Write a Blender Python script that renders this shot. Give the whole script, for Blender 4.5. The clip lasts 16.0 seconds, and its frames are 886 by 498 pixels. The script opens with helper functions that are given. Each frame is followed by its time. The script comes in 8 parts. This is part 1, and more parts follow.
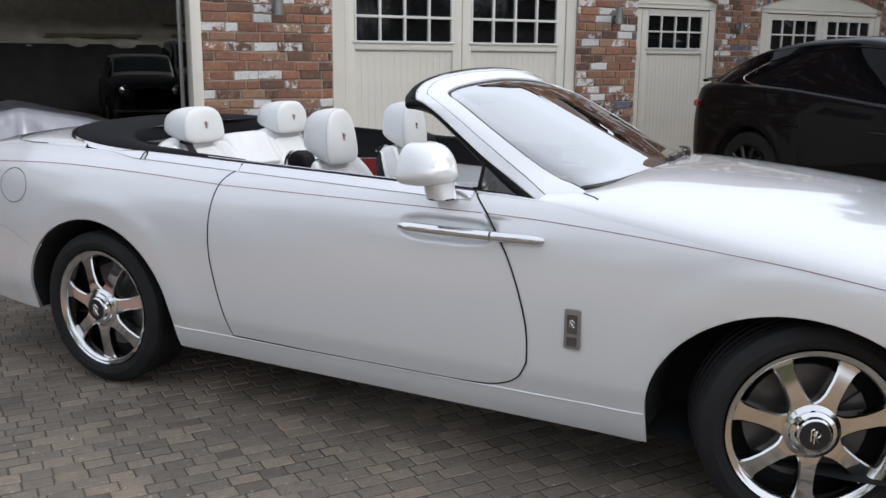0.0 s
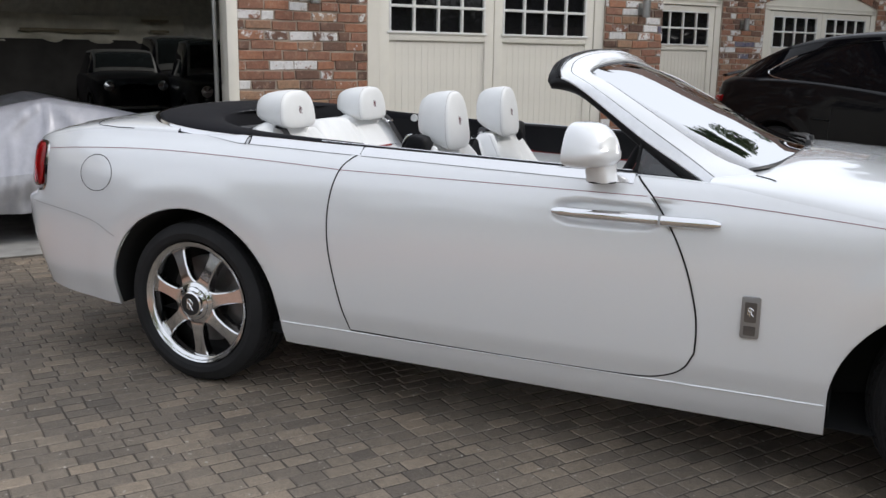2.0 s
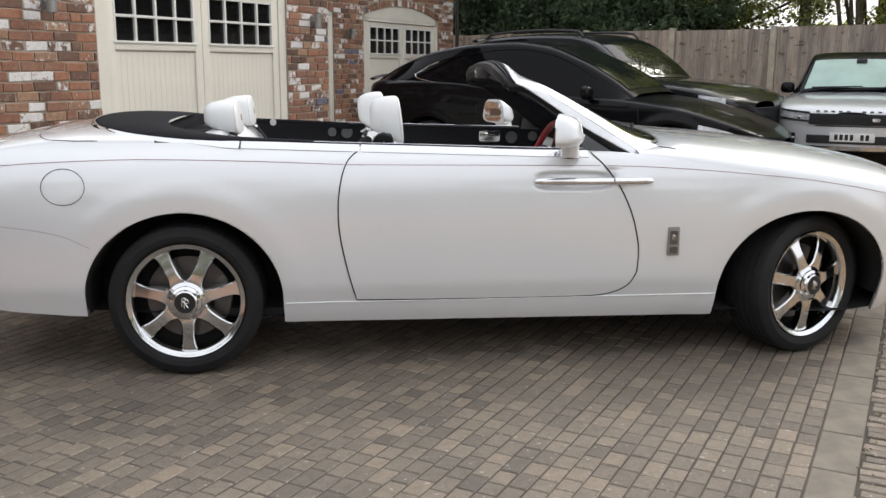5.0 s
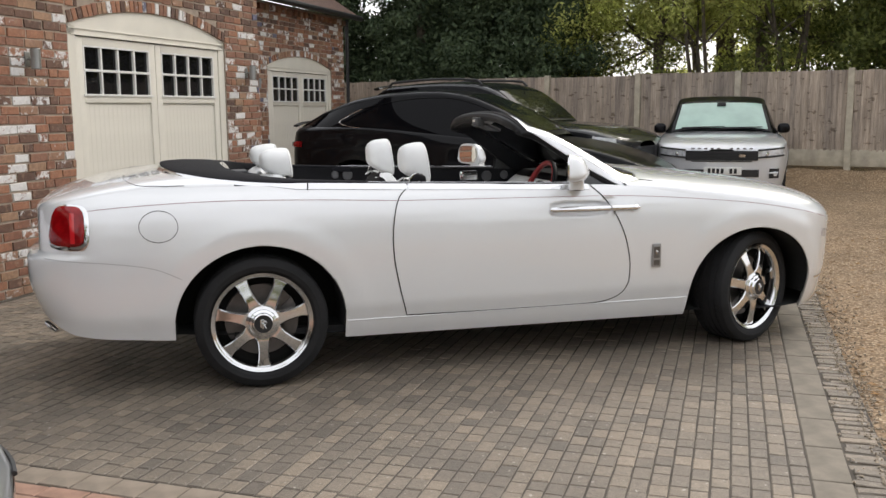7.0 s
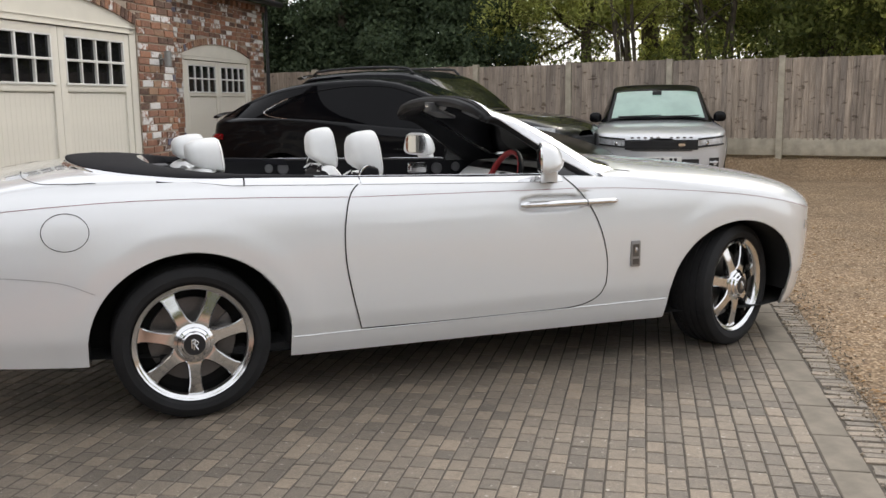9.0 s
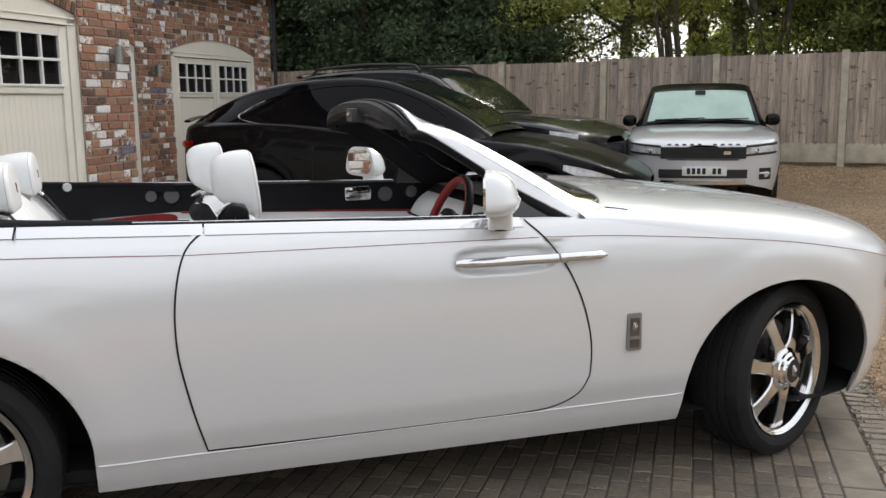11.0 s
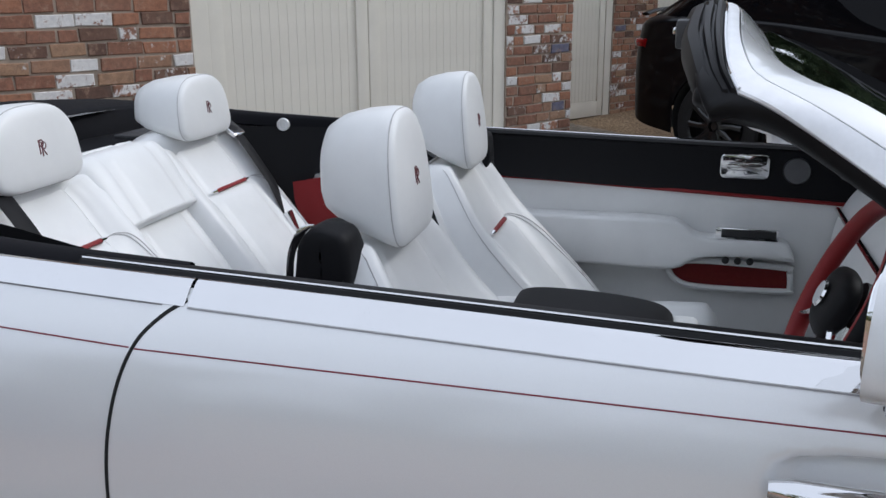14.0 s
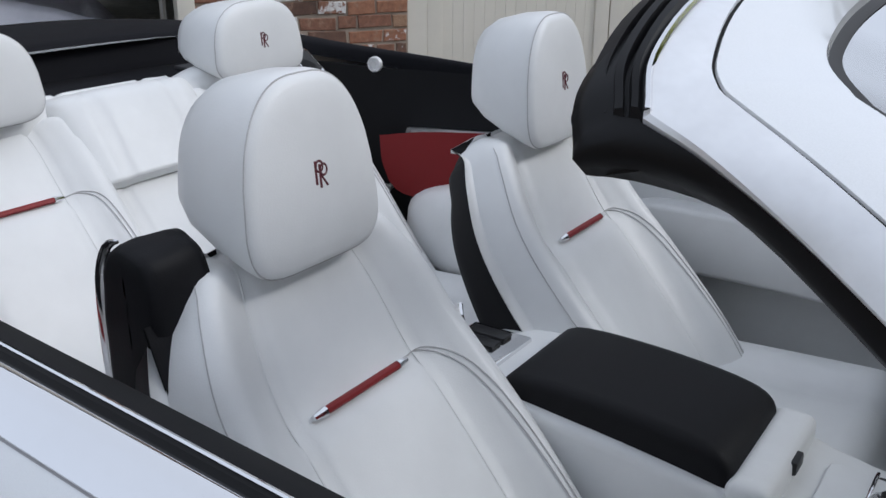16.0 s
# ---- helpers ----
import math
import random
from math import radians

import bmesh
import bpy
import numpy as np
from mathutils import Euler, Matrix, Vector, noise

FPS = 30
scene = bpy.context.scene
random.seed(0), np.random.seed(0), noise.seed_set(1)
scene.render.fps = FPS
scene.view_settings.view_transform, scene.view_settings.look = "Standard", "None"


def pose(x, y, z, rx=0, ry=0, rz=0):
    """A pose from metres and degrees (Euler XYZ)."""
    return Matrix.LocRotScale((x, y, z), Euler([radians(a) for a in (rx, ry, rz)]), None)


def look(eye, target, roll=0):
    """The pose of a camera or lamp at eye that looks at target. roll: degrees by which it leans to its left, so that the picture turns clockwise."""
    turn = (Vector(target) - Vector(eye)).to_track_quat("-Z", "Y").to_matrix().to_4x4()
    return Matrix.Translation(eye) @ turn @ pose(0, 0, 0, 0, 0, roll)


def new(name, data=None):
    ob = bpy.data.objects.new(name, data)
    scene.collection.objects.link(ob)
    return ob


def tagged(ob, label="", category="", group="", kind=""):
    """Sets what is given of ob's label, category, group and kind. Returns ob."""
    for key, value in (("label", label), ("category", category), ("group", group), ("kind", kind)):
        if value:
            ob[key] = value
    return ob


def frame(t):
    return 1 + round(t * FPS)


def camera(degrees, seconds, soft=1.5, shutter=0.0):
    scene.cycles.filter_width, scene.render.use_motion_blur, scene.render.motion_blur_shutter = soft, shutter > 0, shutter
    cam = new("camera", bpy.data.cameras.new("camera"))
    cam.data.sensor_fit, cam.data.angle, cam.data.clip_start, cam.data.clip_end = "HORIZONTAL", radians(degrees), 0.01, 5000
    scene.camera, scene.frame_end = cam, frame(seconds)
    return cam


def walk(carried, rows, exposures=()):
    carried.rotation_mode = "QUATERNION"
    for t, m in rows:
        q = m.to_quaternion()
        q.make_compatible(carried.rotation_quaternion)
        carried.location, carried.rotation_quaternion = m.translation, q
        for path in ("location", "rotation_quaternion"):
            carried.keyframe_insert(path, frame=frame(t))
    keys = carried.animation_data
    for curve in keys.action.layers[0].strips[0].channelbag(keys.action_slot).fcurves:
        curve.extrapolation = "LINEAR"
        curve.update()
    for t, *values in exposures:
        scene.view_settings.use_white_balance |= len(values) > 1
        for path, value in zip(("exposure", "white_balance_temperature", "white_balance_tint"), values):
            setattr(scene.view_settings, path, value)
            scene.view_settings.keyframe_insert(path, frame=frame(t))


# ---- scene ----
cam = camera(51.7, 16.0)
PATH = [
    (0, (3.387, -3.818, 1.559), (2.48, -2.085, 1.144), 0.5),
    (0.5, (3.313, -3.866, 1.542), (2.415, -2.128, 1.126), 0.7),
    (1, (3.144, -3.795, 1.512), (2.252, -2.056, 1.089), 0.6),
    (1.5, (2.93, -3.771, 1.494), (2.051, -2.024, 1.075), 0.8),
    (2, (2.67, -3.983, 1.461), (1.849, -2.206, 1.05), 0.8),
    (2.5, (2.43, -4.17, 1.463), (1.73, -2.343, 1.049), 0.7),
    (3, (2.092, -4.289, 1.431), (1.619, -2.391, 1.013), 0.6),
    (3.5, (1.76, -4.538, 1.431), (1.52, -2.596, 1.015), 0.4),
    (3.7, (1.611, -4.649, 1.439), (1.456, -2.699, 1.026), 0.6),
    (5.8, (0.276, -5.438, 1.496), (0.642, -3.503, 1.149), -0.2),
    (6, (0.15, -5.501, 1.503), (0.555, -3.57, 1.179), -0.2),
    (6.5, (-0.163, -5.686, 1.505), (0.323, -3.769, 1.206), -0.3),
    (7, (-0.399, -5.84, 1.522), (0.146, -3.94, 1.219), -0.4),
    (7.5, (-0.547, -5.832, 1.51), (0.036, -3.944, 1.202), -0.4),
    (8, (-0.624, -5.734, 1.516), (-0.013, -3.855, 1.204), -0.5),
    (8.5, (-0.595, -5.482, 1.491), (0.052, -3.617, 1.174), -0.6),
    (9, (-0.408, -5.152, 1.47), (0.304, -3.311, 1.151), -0.7),
    (9.2, (-0.288, -5.018, 1.467), (0.444, -3.184, 1.146), -0.7),
    (11.3, (0.771, -3.601, 1.493), (1.306, -1.702, 1.169), -0.8),
    (11.5, (0.826, -3.43, 1.495), (1.291, -1.513, 1.164), -0.8),
    (12, (0.98, -3.131, 1.514), (1.219, -1.177, 1.16), -0.7),
    (12.5, (1.158, -2.858, 1.547), (1.142, -0.895, 1.162), -0.9),
    (13, (1.266, -2.538, 1.54), (1.017, -0.602, 1.106), -0.7),
    (13.5, (1.365, -2.277, 1.544), (0.988, -0.375, 1.054), -0.6),
    (14, (1.542, -1.971, 1.527), (1.051, -0.11, 0.981), -0.3),
    (14.5, (1.652, -1.725, 1.521), (1.062, 0.091, 0.926), 0.0),
    (15, (1.713, -1.443, 1.531), (1.029, 0.322, 0.887), -0.0),
    (15.5, (1.77, -1.267, 1.513), (0.944, 0.42, 0.826), -0.2),
    (16, (1.819, -1.185, 1.513), (0.763, 0.359, 0.805), 0.3),
]
EXPOSURES = [(0.0, 0.36, 6000, 10), (1.5, 0.38, 6080, 10), (2.5, 0.48, 6230, 10), (3.7, 0.61, 6300, 10), (5.8, 0.66, 6500, 10), (7.0, 0.64, 6580, 10), (9.2, 0.62, 6520, 10), (11.3, 0.54, 6400, 10), (12.5, 0.40, 6100, 10), (13.5, 0.22, 5820, 10), (14.5, 0.08, 5800, 10), (16.0, -0.02, 5800, 10)]
walk(cam, [(t, look(eye, target, roll)) for t, eye, target, roll in PATH], EXPOSURES)

# ---- world, sun and exposure ----
world = bpy.data.worlds.new("world")
scene.world = world
world.use_nodes = True
wn = world.node_tree.nodes
wl = world.node_tree.links
wn.clear()
sky = wn.new("ShaderNodeTexSky")
sky.sky_type = "NISHITA"
sky.sun_disc = False
sky.sun_elevation = radians(36)
sky.sun_rotation = radians(60)
sky.air_density, sky.dust_density, sky.ozone_density = 1.0, 4.0, 1.0
cloud = wn.new("ShaderNodeMix")
cloud.data_type = "RGBA"
cloud.inputs[0].default_value = 0.72
cloud.inputs[7].default_value = (11.0, 11.1, 11.4, 1)
wl.new(sky.outputs[0], cloud.inputs[6])
bg = wn.new("ShaderNodeBackground")
bg.inputs[1].default_value = 0.095
wl.new(cloud.outputs[2], bg.inputs[0])
wo = wn.new("ShaderNodeOutputWorld")
wl.new(bg.outputs[0], wo.inputs[0])

sun = new("sun", bpy.data.lights.new("sun", "SUN"))
sun.data.energy = 1.1
sun.data.angle = radians(18)
sun.data.color = (1.0, 0.95, 0.88)
sun.matrix_world = look((7.4, 4.3, 36.2), (0, 0, 30))
scene.view_settings.exposure = 0.0


# ---- materials ----
def nodes_of(name):
    m = bpy.data.materials.new(name)
    m.use_nodes = True
    nt = m.node_tree
    return m, nt, nt.nodes["Principled BSDF"]


def ramp(nt, fac, stops, interp="LINEAR"):
    r = nt.nodes.new("ShaderNodeValToRGB")
    r.color_ramp.interpolation = interp
    els = r.color_ramp.elements
    while len(els) < len(stops):
        els.new(0.5)
    for e, (p, c) in zip(els, stops):
        e.position = p
        e.color = (*c, 1)
    nt.links.new(fac, r.inputs[0])
    return r.outputs[0]


def tex_noise(nt, scale, detail=4, rough=0.55, coord="Object", vec=None, stretch=None):
    if vec is None:
        tc = nt.nodes.new("ShaderNodeTexCoord")
        vec = tc.outputs[coord]
    if stretch:
        mp = nt.nodes.new("ShaderNodeMapping")
        mp.inputs["Scale"].default_value = stretch
        nt.links.new(vec, mp.inputs[0])
        vec = mp.outputs[0]
    n = nt.nodes.new("ShaderNodeTexNoise")
    n.inputs["Scale"].default_value = scale
    n.inputs["Detail"].default_value = detail
    n.inputs["Roughness"].default_value = rough
    nt.links.new(vec, n.inputs["Vector"])
    return n.outputs[0]


def mixed(nt, fac, a, b, blend="MIX"):
    m = nt.nodes.new("ShaderNodeMix")
    m.data_type = "RGBA"
    m.blend_type = blend
    for sock, v in ((0, fac), (6, a), (7, b)):
        if isinstance(v, (int, float)):
            m.inputs[sock].default_value = v
        elif isinstance(v, tuple):
            m.inputs[sock].default_value = (*v, 1)
        else:
            nt.links.new(v, m.inputs[sock])
    return m.outputs[2]


def bump(nt, bsdf, height, strength=0.3, dist=0.01):
    b = nt.nodes.new("ShaderNodeBump")
    b.inputs["Strength"].default_value = strength
    b.inputs["Distance"].default_value = dist
    nt.links.new(height, b.inputs["Height"])
    nt.links.new(b.outputs[0], bsdf.inputs["Normal"])


def surface(name, col, rough=0.5, metal=0.0, var=0.12, scale=6.0, fine=120.0, bumps=0.0, bdist=0.002, coat=0.0, spec=0.5, coord="Object"):
    """A plain surface with variation at two scales and, if asked, a fine relief."""
    m, nt, b = nodes_of(name)
    dark = tuple(c * (1 - var) for c in col)
    light = tuple(min(1, c * (1 + var)) for c in col)
    big = tex_noise(nt, scale, 3, coord=coord)
    base = ramp(nt, big, [(0.3, dark), (0.7, light)])
    small = tex_noise(nt, fine, 5, coord=coord)
    grain = ramp(nt, small, [(0.25, (1 - var, 1 - var, 1 - var)), (0.75, (1, 1, 1))])
    out = mixed(nt, 0.5, base, grain, "MULTIPLY")
    nt.links.new(out, b.inputs["Base Color"])
    b.inputs["Roughness"].default_value = rough
    b.inputs["Metallic"].default_value = metal
    b.inputs["Coat Weight"].default_value = coat
    b.inputs["Coat Roughness"].default_value = 0.03
    b.inputs["Specular IOR Level"].default_value = spec
    if bumps:
        bump(nt, b, small, bumps, bdist)
    return m


def paint(name, col, rough=0.3, metal=0.0, flake=0.02, spec=0.5, coat=1.0):
    """Car paint: a base with faint flake under a clear coat."""
    m, nt, b = nodes_of(name)
    fl = tex_noise(nt, 900, 2)
    c = ramp(nt, fl, [(0.35, tuple(max(0, v * (1 - flake)) for v in col)), (0.65, tuple(min(1, v * (1 + flake)) for v in col))])
    nt.links.new(c, b.inputs["Base Color"])
    b.inputs["Roughness"].default_value = rough
    b.inputs["Metallic"].default_value = metal
    b.inputs["Coat Weight"].default_value = coat
    b.inputs["Specular IOR Level"].default_value = spec
    film = tex_noise(nt, 2.2, 4)
    r = ramp(nt, film, [(0.3, (0.015,) * 3), (0.8, (0.06,) * 3)])
    nt.links.new(r, b.inputs["Coat Roughness"])
    return m


def thin_glass(name, tint, gloss=0.09, gain=1.8):
    """A thin pane: see-through with a mirror share that grows at grazing angles."""
    m = bpy.data.materials.new(name)
    m.use_nodes = True
    nt = m.node_tree
    nt.nodes.clear()
    t = nt.nodes.new("ShaderNodeBsdfTransparent")
    t.inputs[0].default_value = (*tint, 1)
    g = nt.nodes.new("ShaderNodeBsdfGlossy")
    g.inputs["Roughness"].default_value = 0.01
    f = nt.nodes.new("ShaderNodeFresnel")
    f.inputs[0].default_value = 1.52
    mul = nt.nodes.new("ShaderNodeMath")
    mul.operation = "MULTIPLY_ADD"
    mul.use_clamp = True
    mul.inputs[1].default_value = gain
    mul.inputs[2].default_value = gloss - 0.05
    nt.links.new(f.outputs[0], mul.inputs[0])
    mx = nt.nodes.new("ShaderNodeMixShader")
    nt.links.new(mul.outputs[0], mx.inputs[0])
    nt.links.new(t.outputs[0], mx.inputs[1])
    nt.links.new(g.outputs[0], mx.inputs[2])
    o = nt.nodes.new("ShaderNodeOutputMaterial")
    nt.links.new(mx.outputs[0], o.inputs[0])
    return m


def brick_material(name, island):
    """Reclaimed bricks: red, brown, near-black, buff, here and there blue, with patches of old whitewash."""
    m, nt, b = nodes_of(name)
    if island:
        g = nt.nodes.new("ShaderNodeNewGeometry")
        rnd = g.outputs["Random Per Island"]
    else:
        o = nt.nodes.new("ShaderNodeObjectInfo")
        rnd = o.outputs["Random"]
    hue = ramp(nt, rnd, [(0.0, (0.205, 0.108, 0.078)), (0.13, (0.29, 0.155, 0.100)), (0.25, (0.104, 0.070, 0.058)), (0.37, (0.28, 0.145, 0.094)), (0.49, (0.22, 0.125, 0.092)),
                         (0.60, (0.066, 0.047, 0.042)), (0.70, (0.30, 0.215, 0.150)), (0.77, (0.19, 0.105, 0.076)), (0.89, (0.26, 0.175, 0.125)), (0.976, (0.08, 0.12, 0.22))], "CONSTANT")
    wn1 = nt.nodes.new("ShaderNodeTexWhiteNoise")
    wn1.noise_dimensions = "1D"
    nt.links.new(rnd, wn1.inputs["W"])
    geo = nt.nodes.new("ShaderNodeNewGeometry")
    pos = geo.outputs["Position"]
    mid = tex_noise(nt, 30, 6, 0.72, vec=pos)
    fine = tex_noise(nt, 160, 4, 0.7, vec=pos)
    shade = ramp(nt, mid, [(0.28, (0.42, 0.42, 0.44)), (0.72, (1.4, 1.34, 1.28))])
    col = mixed(nt, 0.75, hue, shade, "MULTIPLY")
    patch = ramp(nt, tex_noise(nt, 11, 6, 0.7, vec=pos), [(0.36, (0.15, 0.080, 0.060)), (0.5, (0.30, 0.165, 0.115)), (0.64, (0.23, 0.165, 0.130))])
    col = mixed(nt, 0.17, col, patch)
    grit = ramp(nt, fine, [(0.3, (0.72, 0.72, 0.72)), (0.7, (1.1, 1.1, 1.1))])
    col = mixed(nt, 0.6, col, grit, "MULTIPLY")
    # whitewash: a share of the bricks is nearly covered, others are flecked
    cover = ramp(nt, wn1.outputs["Value"], [(0.0, (0.10,) * 3), (0.55, (0.14,) * 3), (0.70, (0.22,) * 3), (0.80, (0.30,) * 3), (0.90, (0.385,) * 3), (1.0, (0.50,) * 3)])
    add = nt.nodes.new("ShaderNodeMath")
    add.operation = "ADD"
    nt.links.new(cover, add.inputs[0])
    nt.links.new(tex_noise(nt, 17, 7, 0.75, vec=pos), add.inputs[1])
    mask = ramp(nt, add.outputs[0], [(0.80, (0, 0, 0)), (0.86, (0.92, 0.92, 0.92))])
    smear = ramp(nt, tex_noise(nt, 19, 6, 0.75, vec=pos), [(0.54, (0, 0, 0)), (0.68, (0.75, 0.75, 0.75))])
    col = mixed(nt, smear, col, (0.30, 0.215, 0.165))
    wash = ramp(nt, mid, [(0.25, (0.58, 0.57, 0.56)), (0.75, (0.84, 0.83, 0.81))])
    col = mixed(nt, 1.0, col, (1.24, 1.12, 1.02), "MULTIPLY")
    col = mixed(nt, mask, col, wash)
    nt.links.new(col, b.inputs["Base Color"])
    b.inputs["Roughness"].default_value = 0.9
    bump(nt, b, mid, 0.5, 0.006)
    return m


def paver_material(name, island):
    m, nt, b = nodes_of(name)
    if island:
        rnd = nt.nodes.new("ShaderNodeNewGeometry").outputs["Random Per Island"]
    else:
        rnd = nt.nodes.new("ShaderNodeObjectInfo").outputs["Random"]
    hue = ramp(nt, rnd, [(0.0, (0.112, 0.098, 0.084)), (0.25, (0.170, 0.147, 0.122)), (0.5, (0.142, 0.124, 0.105)), (0.72, (0.190, 0.163, 0.133)), (0.9, (0.208, 0.177, 0.143)), (1.0, (0.232, 0.194, 0.155))])
    pos = nt.nodes.new("ShaderNodeNewGeometry").outputs["Position"]
    big = ramp(nt, tex_noise(nt, 0.8, 4, vec=pos), [(0.3, (0.74, 0.74, 0.73)), (0.7, (1.16, 1.13, 1.09))])
    fine = tex_noise(nt, 140, 5, 0.7, vec=pos)
    fin = ramp(nt, fine, [(0.28, (0.45, 0.45, 0.45)), (0.7, (1.25, 1.25, 1.25))])
    col = mixed(nt, 0.9, hue, big, "MULTIPLY")
    blot = ramp(nt, tex_noise(nt, 26, 5, 0.7, vec=pos), [(0.3, (0.70, 0.69, 0.68)), (0.7, (1.22, 1.20, 1.17))])
    col = mixed(nt, 0.75, col, blot, "MULTIPLY")
    col = mixed(nt, 0.8, col, fin, "MULTIPLY")
    grit = ramp(nt, tex_noise(nt, 38, 2, 0.4, vec=pos), [(0.69, (0, 0, 0)), (0.73, (1, 1, 1))])
    col = mixed(nt, mixed(nt, 1.0, grit, (0.5, 0.5, 0.5), "MULTIPLY"), col, (0.46, 0.44, 0.40))
    col = mixed(nt, 1.0, col, (1.42, 1.39, 1.35), "MULTIPLY")
    nt.links.new(col, b.inputs["Base Color"])
    b.inputs["Roughness"].default_value = 0.52
    bump(nt, b, fine, 0.7, 0.005)
    return m


def leaf_material(name, dark, light, trans=0.35):
    m, nt, b = nodes_of(name)
    rnd = nt.nodes.new("ShaderNodeNewGeometry").outputs["Random Per Island"]
    col = ramp(nt, rnd, [(0.0, dark), (0.75, light), (1.0, tuple(min(1, c * 1.5) for c in light))])
    nt.links.new(col, b.inputs["Base Color"])
    b.inputs["Roughness"].default_value = 0.6
    b.inputs["Specular IOR Level"].default_value = 0.2
    tl = nt.nodes.new("ShaderNodeBsdfTranslucent")
    nt.links.new(col, tl.inputs[0])
    mx = nt.nodes.new("ShaderNodeMixShader")
    mx.inputs[0].default_value = trans
    out = nt.nodes["Material Output"]
    nt.links.new(b.outputs[0], mx.inputs[1])
    nt.links.new(tl.outputs[0], mx.inputs[2])
    nt.links.new(mx.outputs[0], out.inputs[0])
    return m


def gravel_material():
    m, nt, b = nodes_of("gravel")
    pos = nt.nodes.new("ShaderNodeNewGeometry").outputs["Position"]
    v = nt.nodes.new("ShaderNodeTexVoronoi")
    v.inputs["Scale"].default_value = 62
    nt.links.new(pos, v.inputs["Vector"])
    stone = ramp(nt, v.outputs["Color"], [(0.0, (0.13, 0.092, 0.060)), (0.45, (0.31, 0.235, 0.160)), (0.8, (0.50, 0.415, 0.315)), (1.0, (0.74, 0.68, 0.59))])
    gap = ramp(nt, v.outputs["Distance"], [(0.0, (1.1, 1.1, 1.1)), (0.6, (0.5, 0.47, 0.43))])
    big = ramp(nt, tex_noise(nt, 1.3, 7, 0.7, vec=pos), [(0.3, (0.70, 0.69, 0.66)), (0.7, (1.12, 1.10, 1.06))])
    col = mixed(nt, 0.8, stone, gap, "MULTIPLY")
    col = mixed(nt, 0.9, col, big, "MULTIPLY")
    col = mixed(nt, 1.0, col, (1.14, 1.03, 0.90), "MULTIPLY")
    nt.links.new(col, b.inputs["Base Color"])
    b.inputs["Roughness"].default_value = 0.9
    bump(nt, b, v.outputs["Distance"], -0.8, 0.012)
    return m


def wood_material(name, a, c, island=False):
    m, nt, b = nodes_of(name)
    pos = nt.nodes.new("ShaderNodeNewGeometry").outputs["Position"]
    rnd = nt.nodes.new("ShaderNodeObjectInfo").outputs["Random"]
    grain = tex_noise(nt, 9, 6, 0.65, vec=pos, stretch=(6, 6, 0.35))
    col = ramp(nt, grain, [(0.25, a), (0.75, c)])
    per = ramp(nt, rnd, [(0.0, (0.64, 0.64, 0.66)), (1.0, (1.18, 1.15, 1.11))])
    col = mixed(nt, 0.9, col, per, "MULTIPLY")
    streak = ramp(nt, tex_noise(nt, 2.2, 5, vec=pos, stretch=(4, 4, 0.5)), [(0.35, (0.62, 0.61, 0.60)), (0.65, (1.12, 1.10, 1.08))])
    col = mixed(nt, 0.8, col, streak, "MULTIPLY")
    knots = ramp(nt, tex_noise(nt, 5.5, 3, 0.5, vec=pos, stretch=(1.2, 1.2, 2.4)), [(0.61, (1, 1, 1)), (0.68, (0.42, 0.38, 0.34))])
    col = mixed(nt, 0.9, col, knots, "MULTIPLY")
    nt.links.new(col, b.inputs["Base Color"])
    b.inputs["Roughness"].default_value = 0.85
    bump(nt, b, grain, 0.35, 0.004)
    return m


def leather(name, col, rough=0.42, spec=0.5):
    m, nt, b = nodes_of(name)
    v = nt.nodes.new("ShaderNodeTexVoronoi")
    v.inputs["Scale"].default_value = 420
    tc = nt.nodes.new("ShaderNodeTexCoord")
    nt.links.new(tc.outputs["Object"], v.inputs["Vector"])
    big = tex_noise(nt, 9, 4)
    c = ramp(nt, big, [(0.3, tuple(x * 0.93 for x in col)), (0.7, col)])
    nt.links.new(c, b.inputs["Base Color"])
    b.inputs["Roughness"].default_value = rough
    b.inputs["Specular IOR Level"].default_value = spec
    bump(nt, b, v.outputs["Distance"], 0.12, 0.001)
    return m


def weave(name, col):
    m, nt, b = nodes_of(name)
    w = tex_noise(nt, 700, 2, 0.5)
    c = ramp(nt, w, [(0.35, tuple(x * 0.6 for x in col)), (0.65, tuple(x * 1.3 for x in col))])
    nt.links.new(c, b.inputs["Base Color"])
    b.inputs["Roughness"].default_value = 0.9
    b.inputs["Specular IOR Level"].default_value = 0.25
    bump(nt, b, w, 0.3, 0.001)
    return m


M_BRICK = brick_material("brick", False)
M_BRICK_I = brick_material("brick_rows", True)
M_MORTAR = surface("mortar", (0.36, 0.295, 0.235), 0.95, var=0.2, scale=9, fine=160, bumps=0.4)
M_PAVER = paver_material("paver", False)
M_PAVER_I = paver_material("paver_rows", True)
M_SAND = surface("joint_sand", (0.085, 0.072, 0.058), 0.95, var=0.3, scale=5, fine=200, bumps=0.4)
M_TANPAVE = surface("tan_paver", (0.25, 0.205, 0.16), 0.85, var=0.25, scale=7, fine=150, bumps=0.3)
M_EDGE = surface("edge_paver", (0.215, 0.186, 0.148), 0.85, var=0.22, scale=7, fine=150, bumps=0.3)
M_REDPAVE = surface("red_paver", (0.33, 0.20, 0.145), 0.85, var=0.25, scale=9, fine=150, bumps=0.3)
M_GRAVEL = gravel_material()
M_STONES = surface("loose_stones", (0.40, 0.33, 0.25), 0.9, var=0.4, scale=30, fine=200)
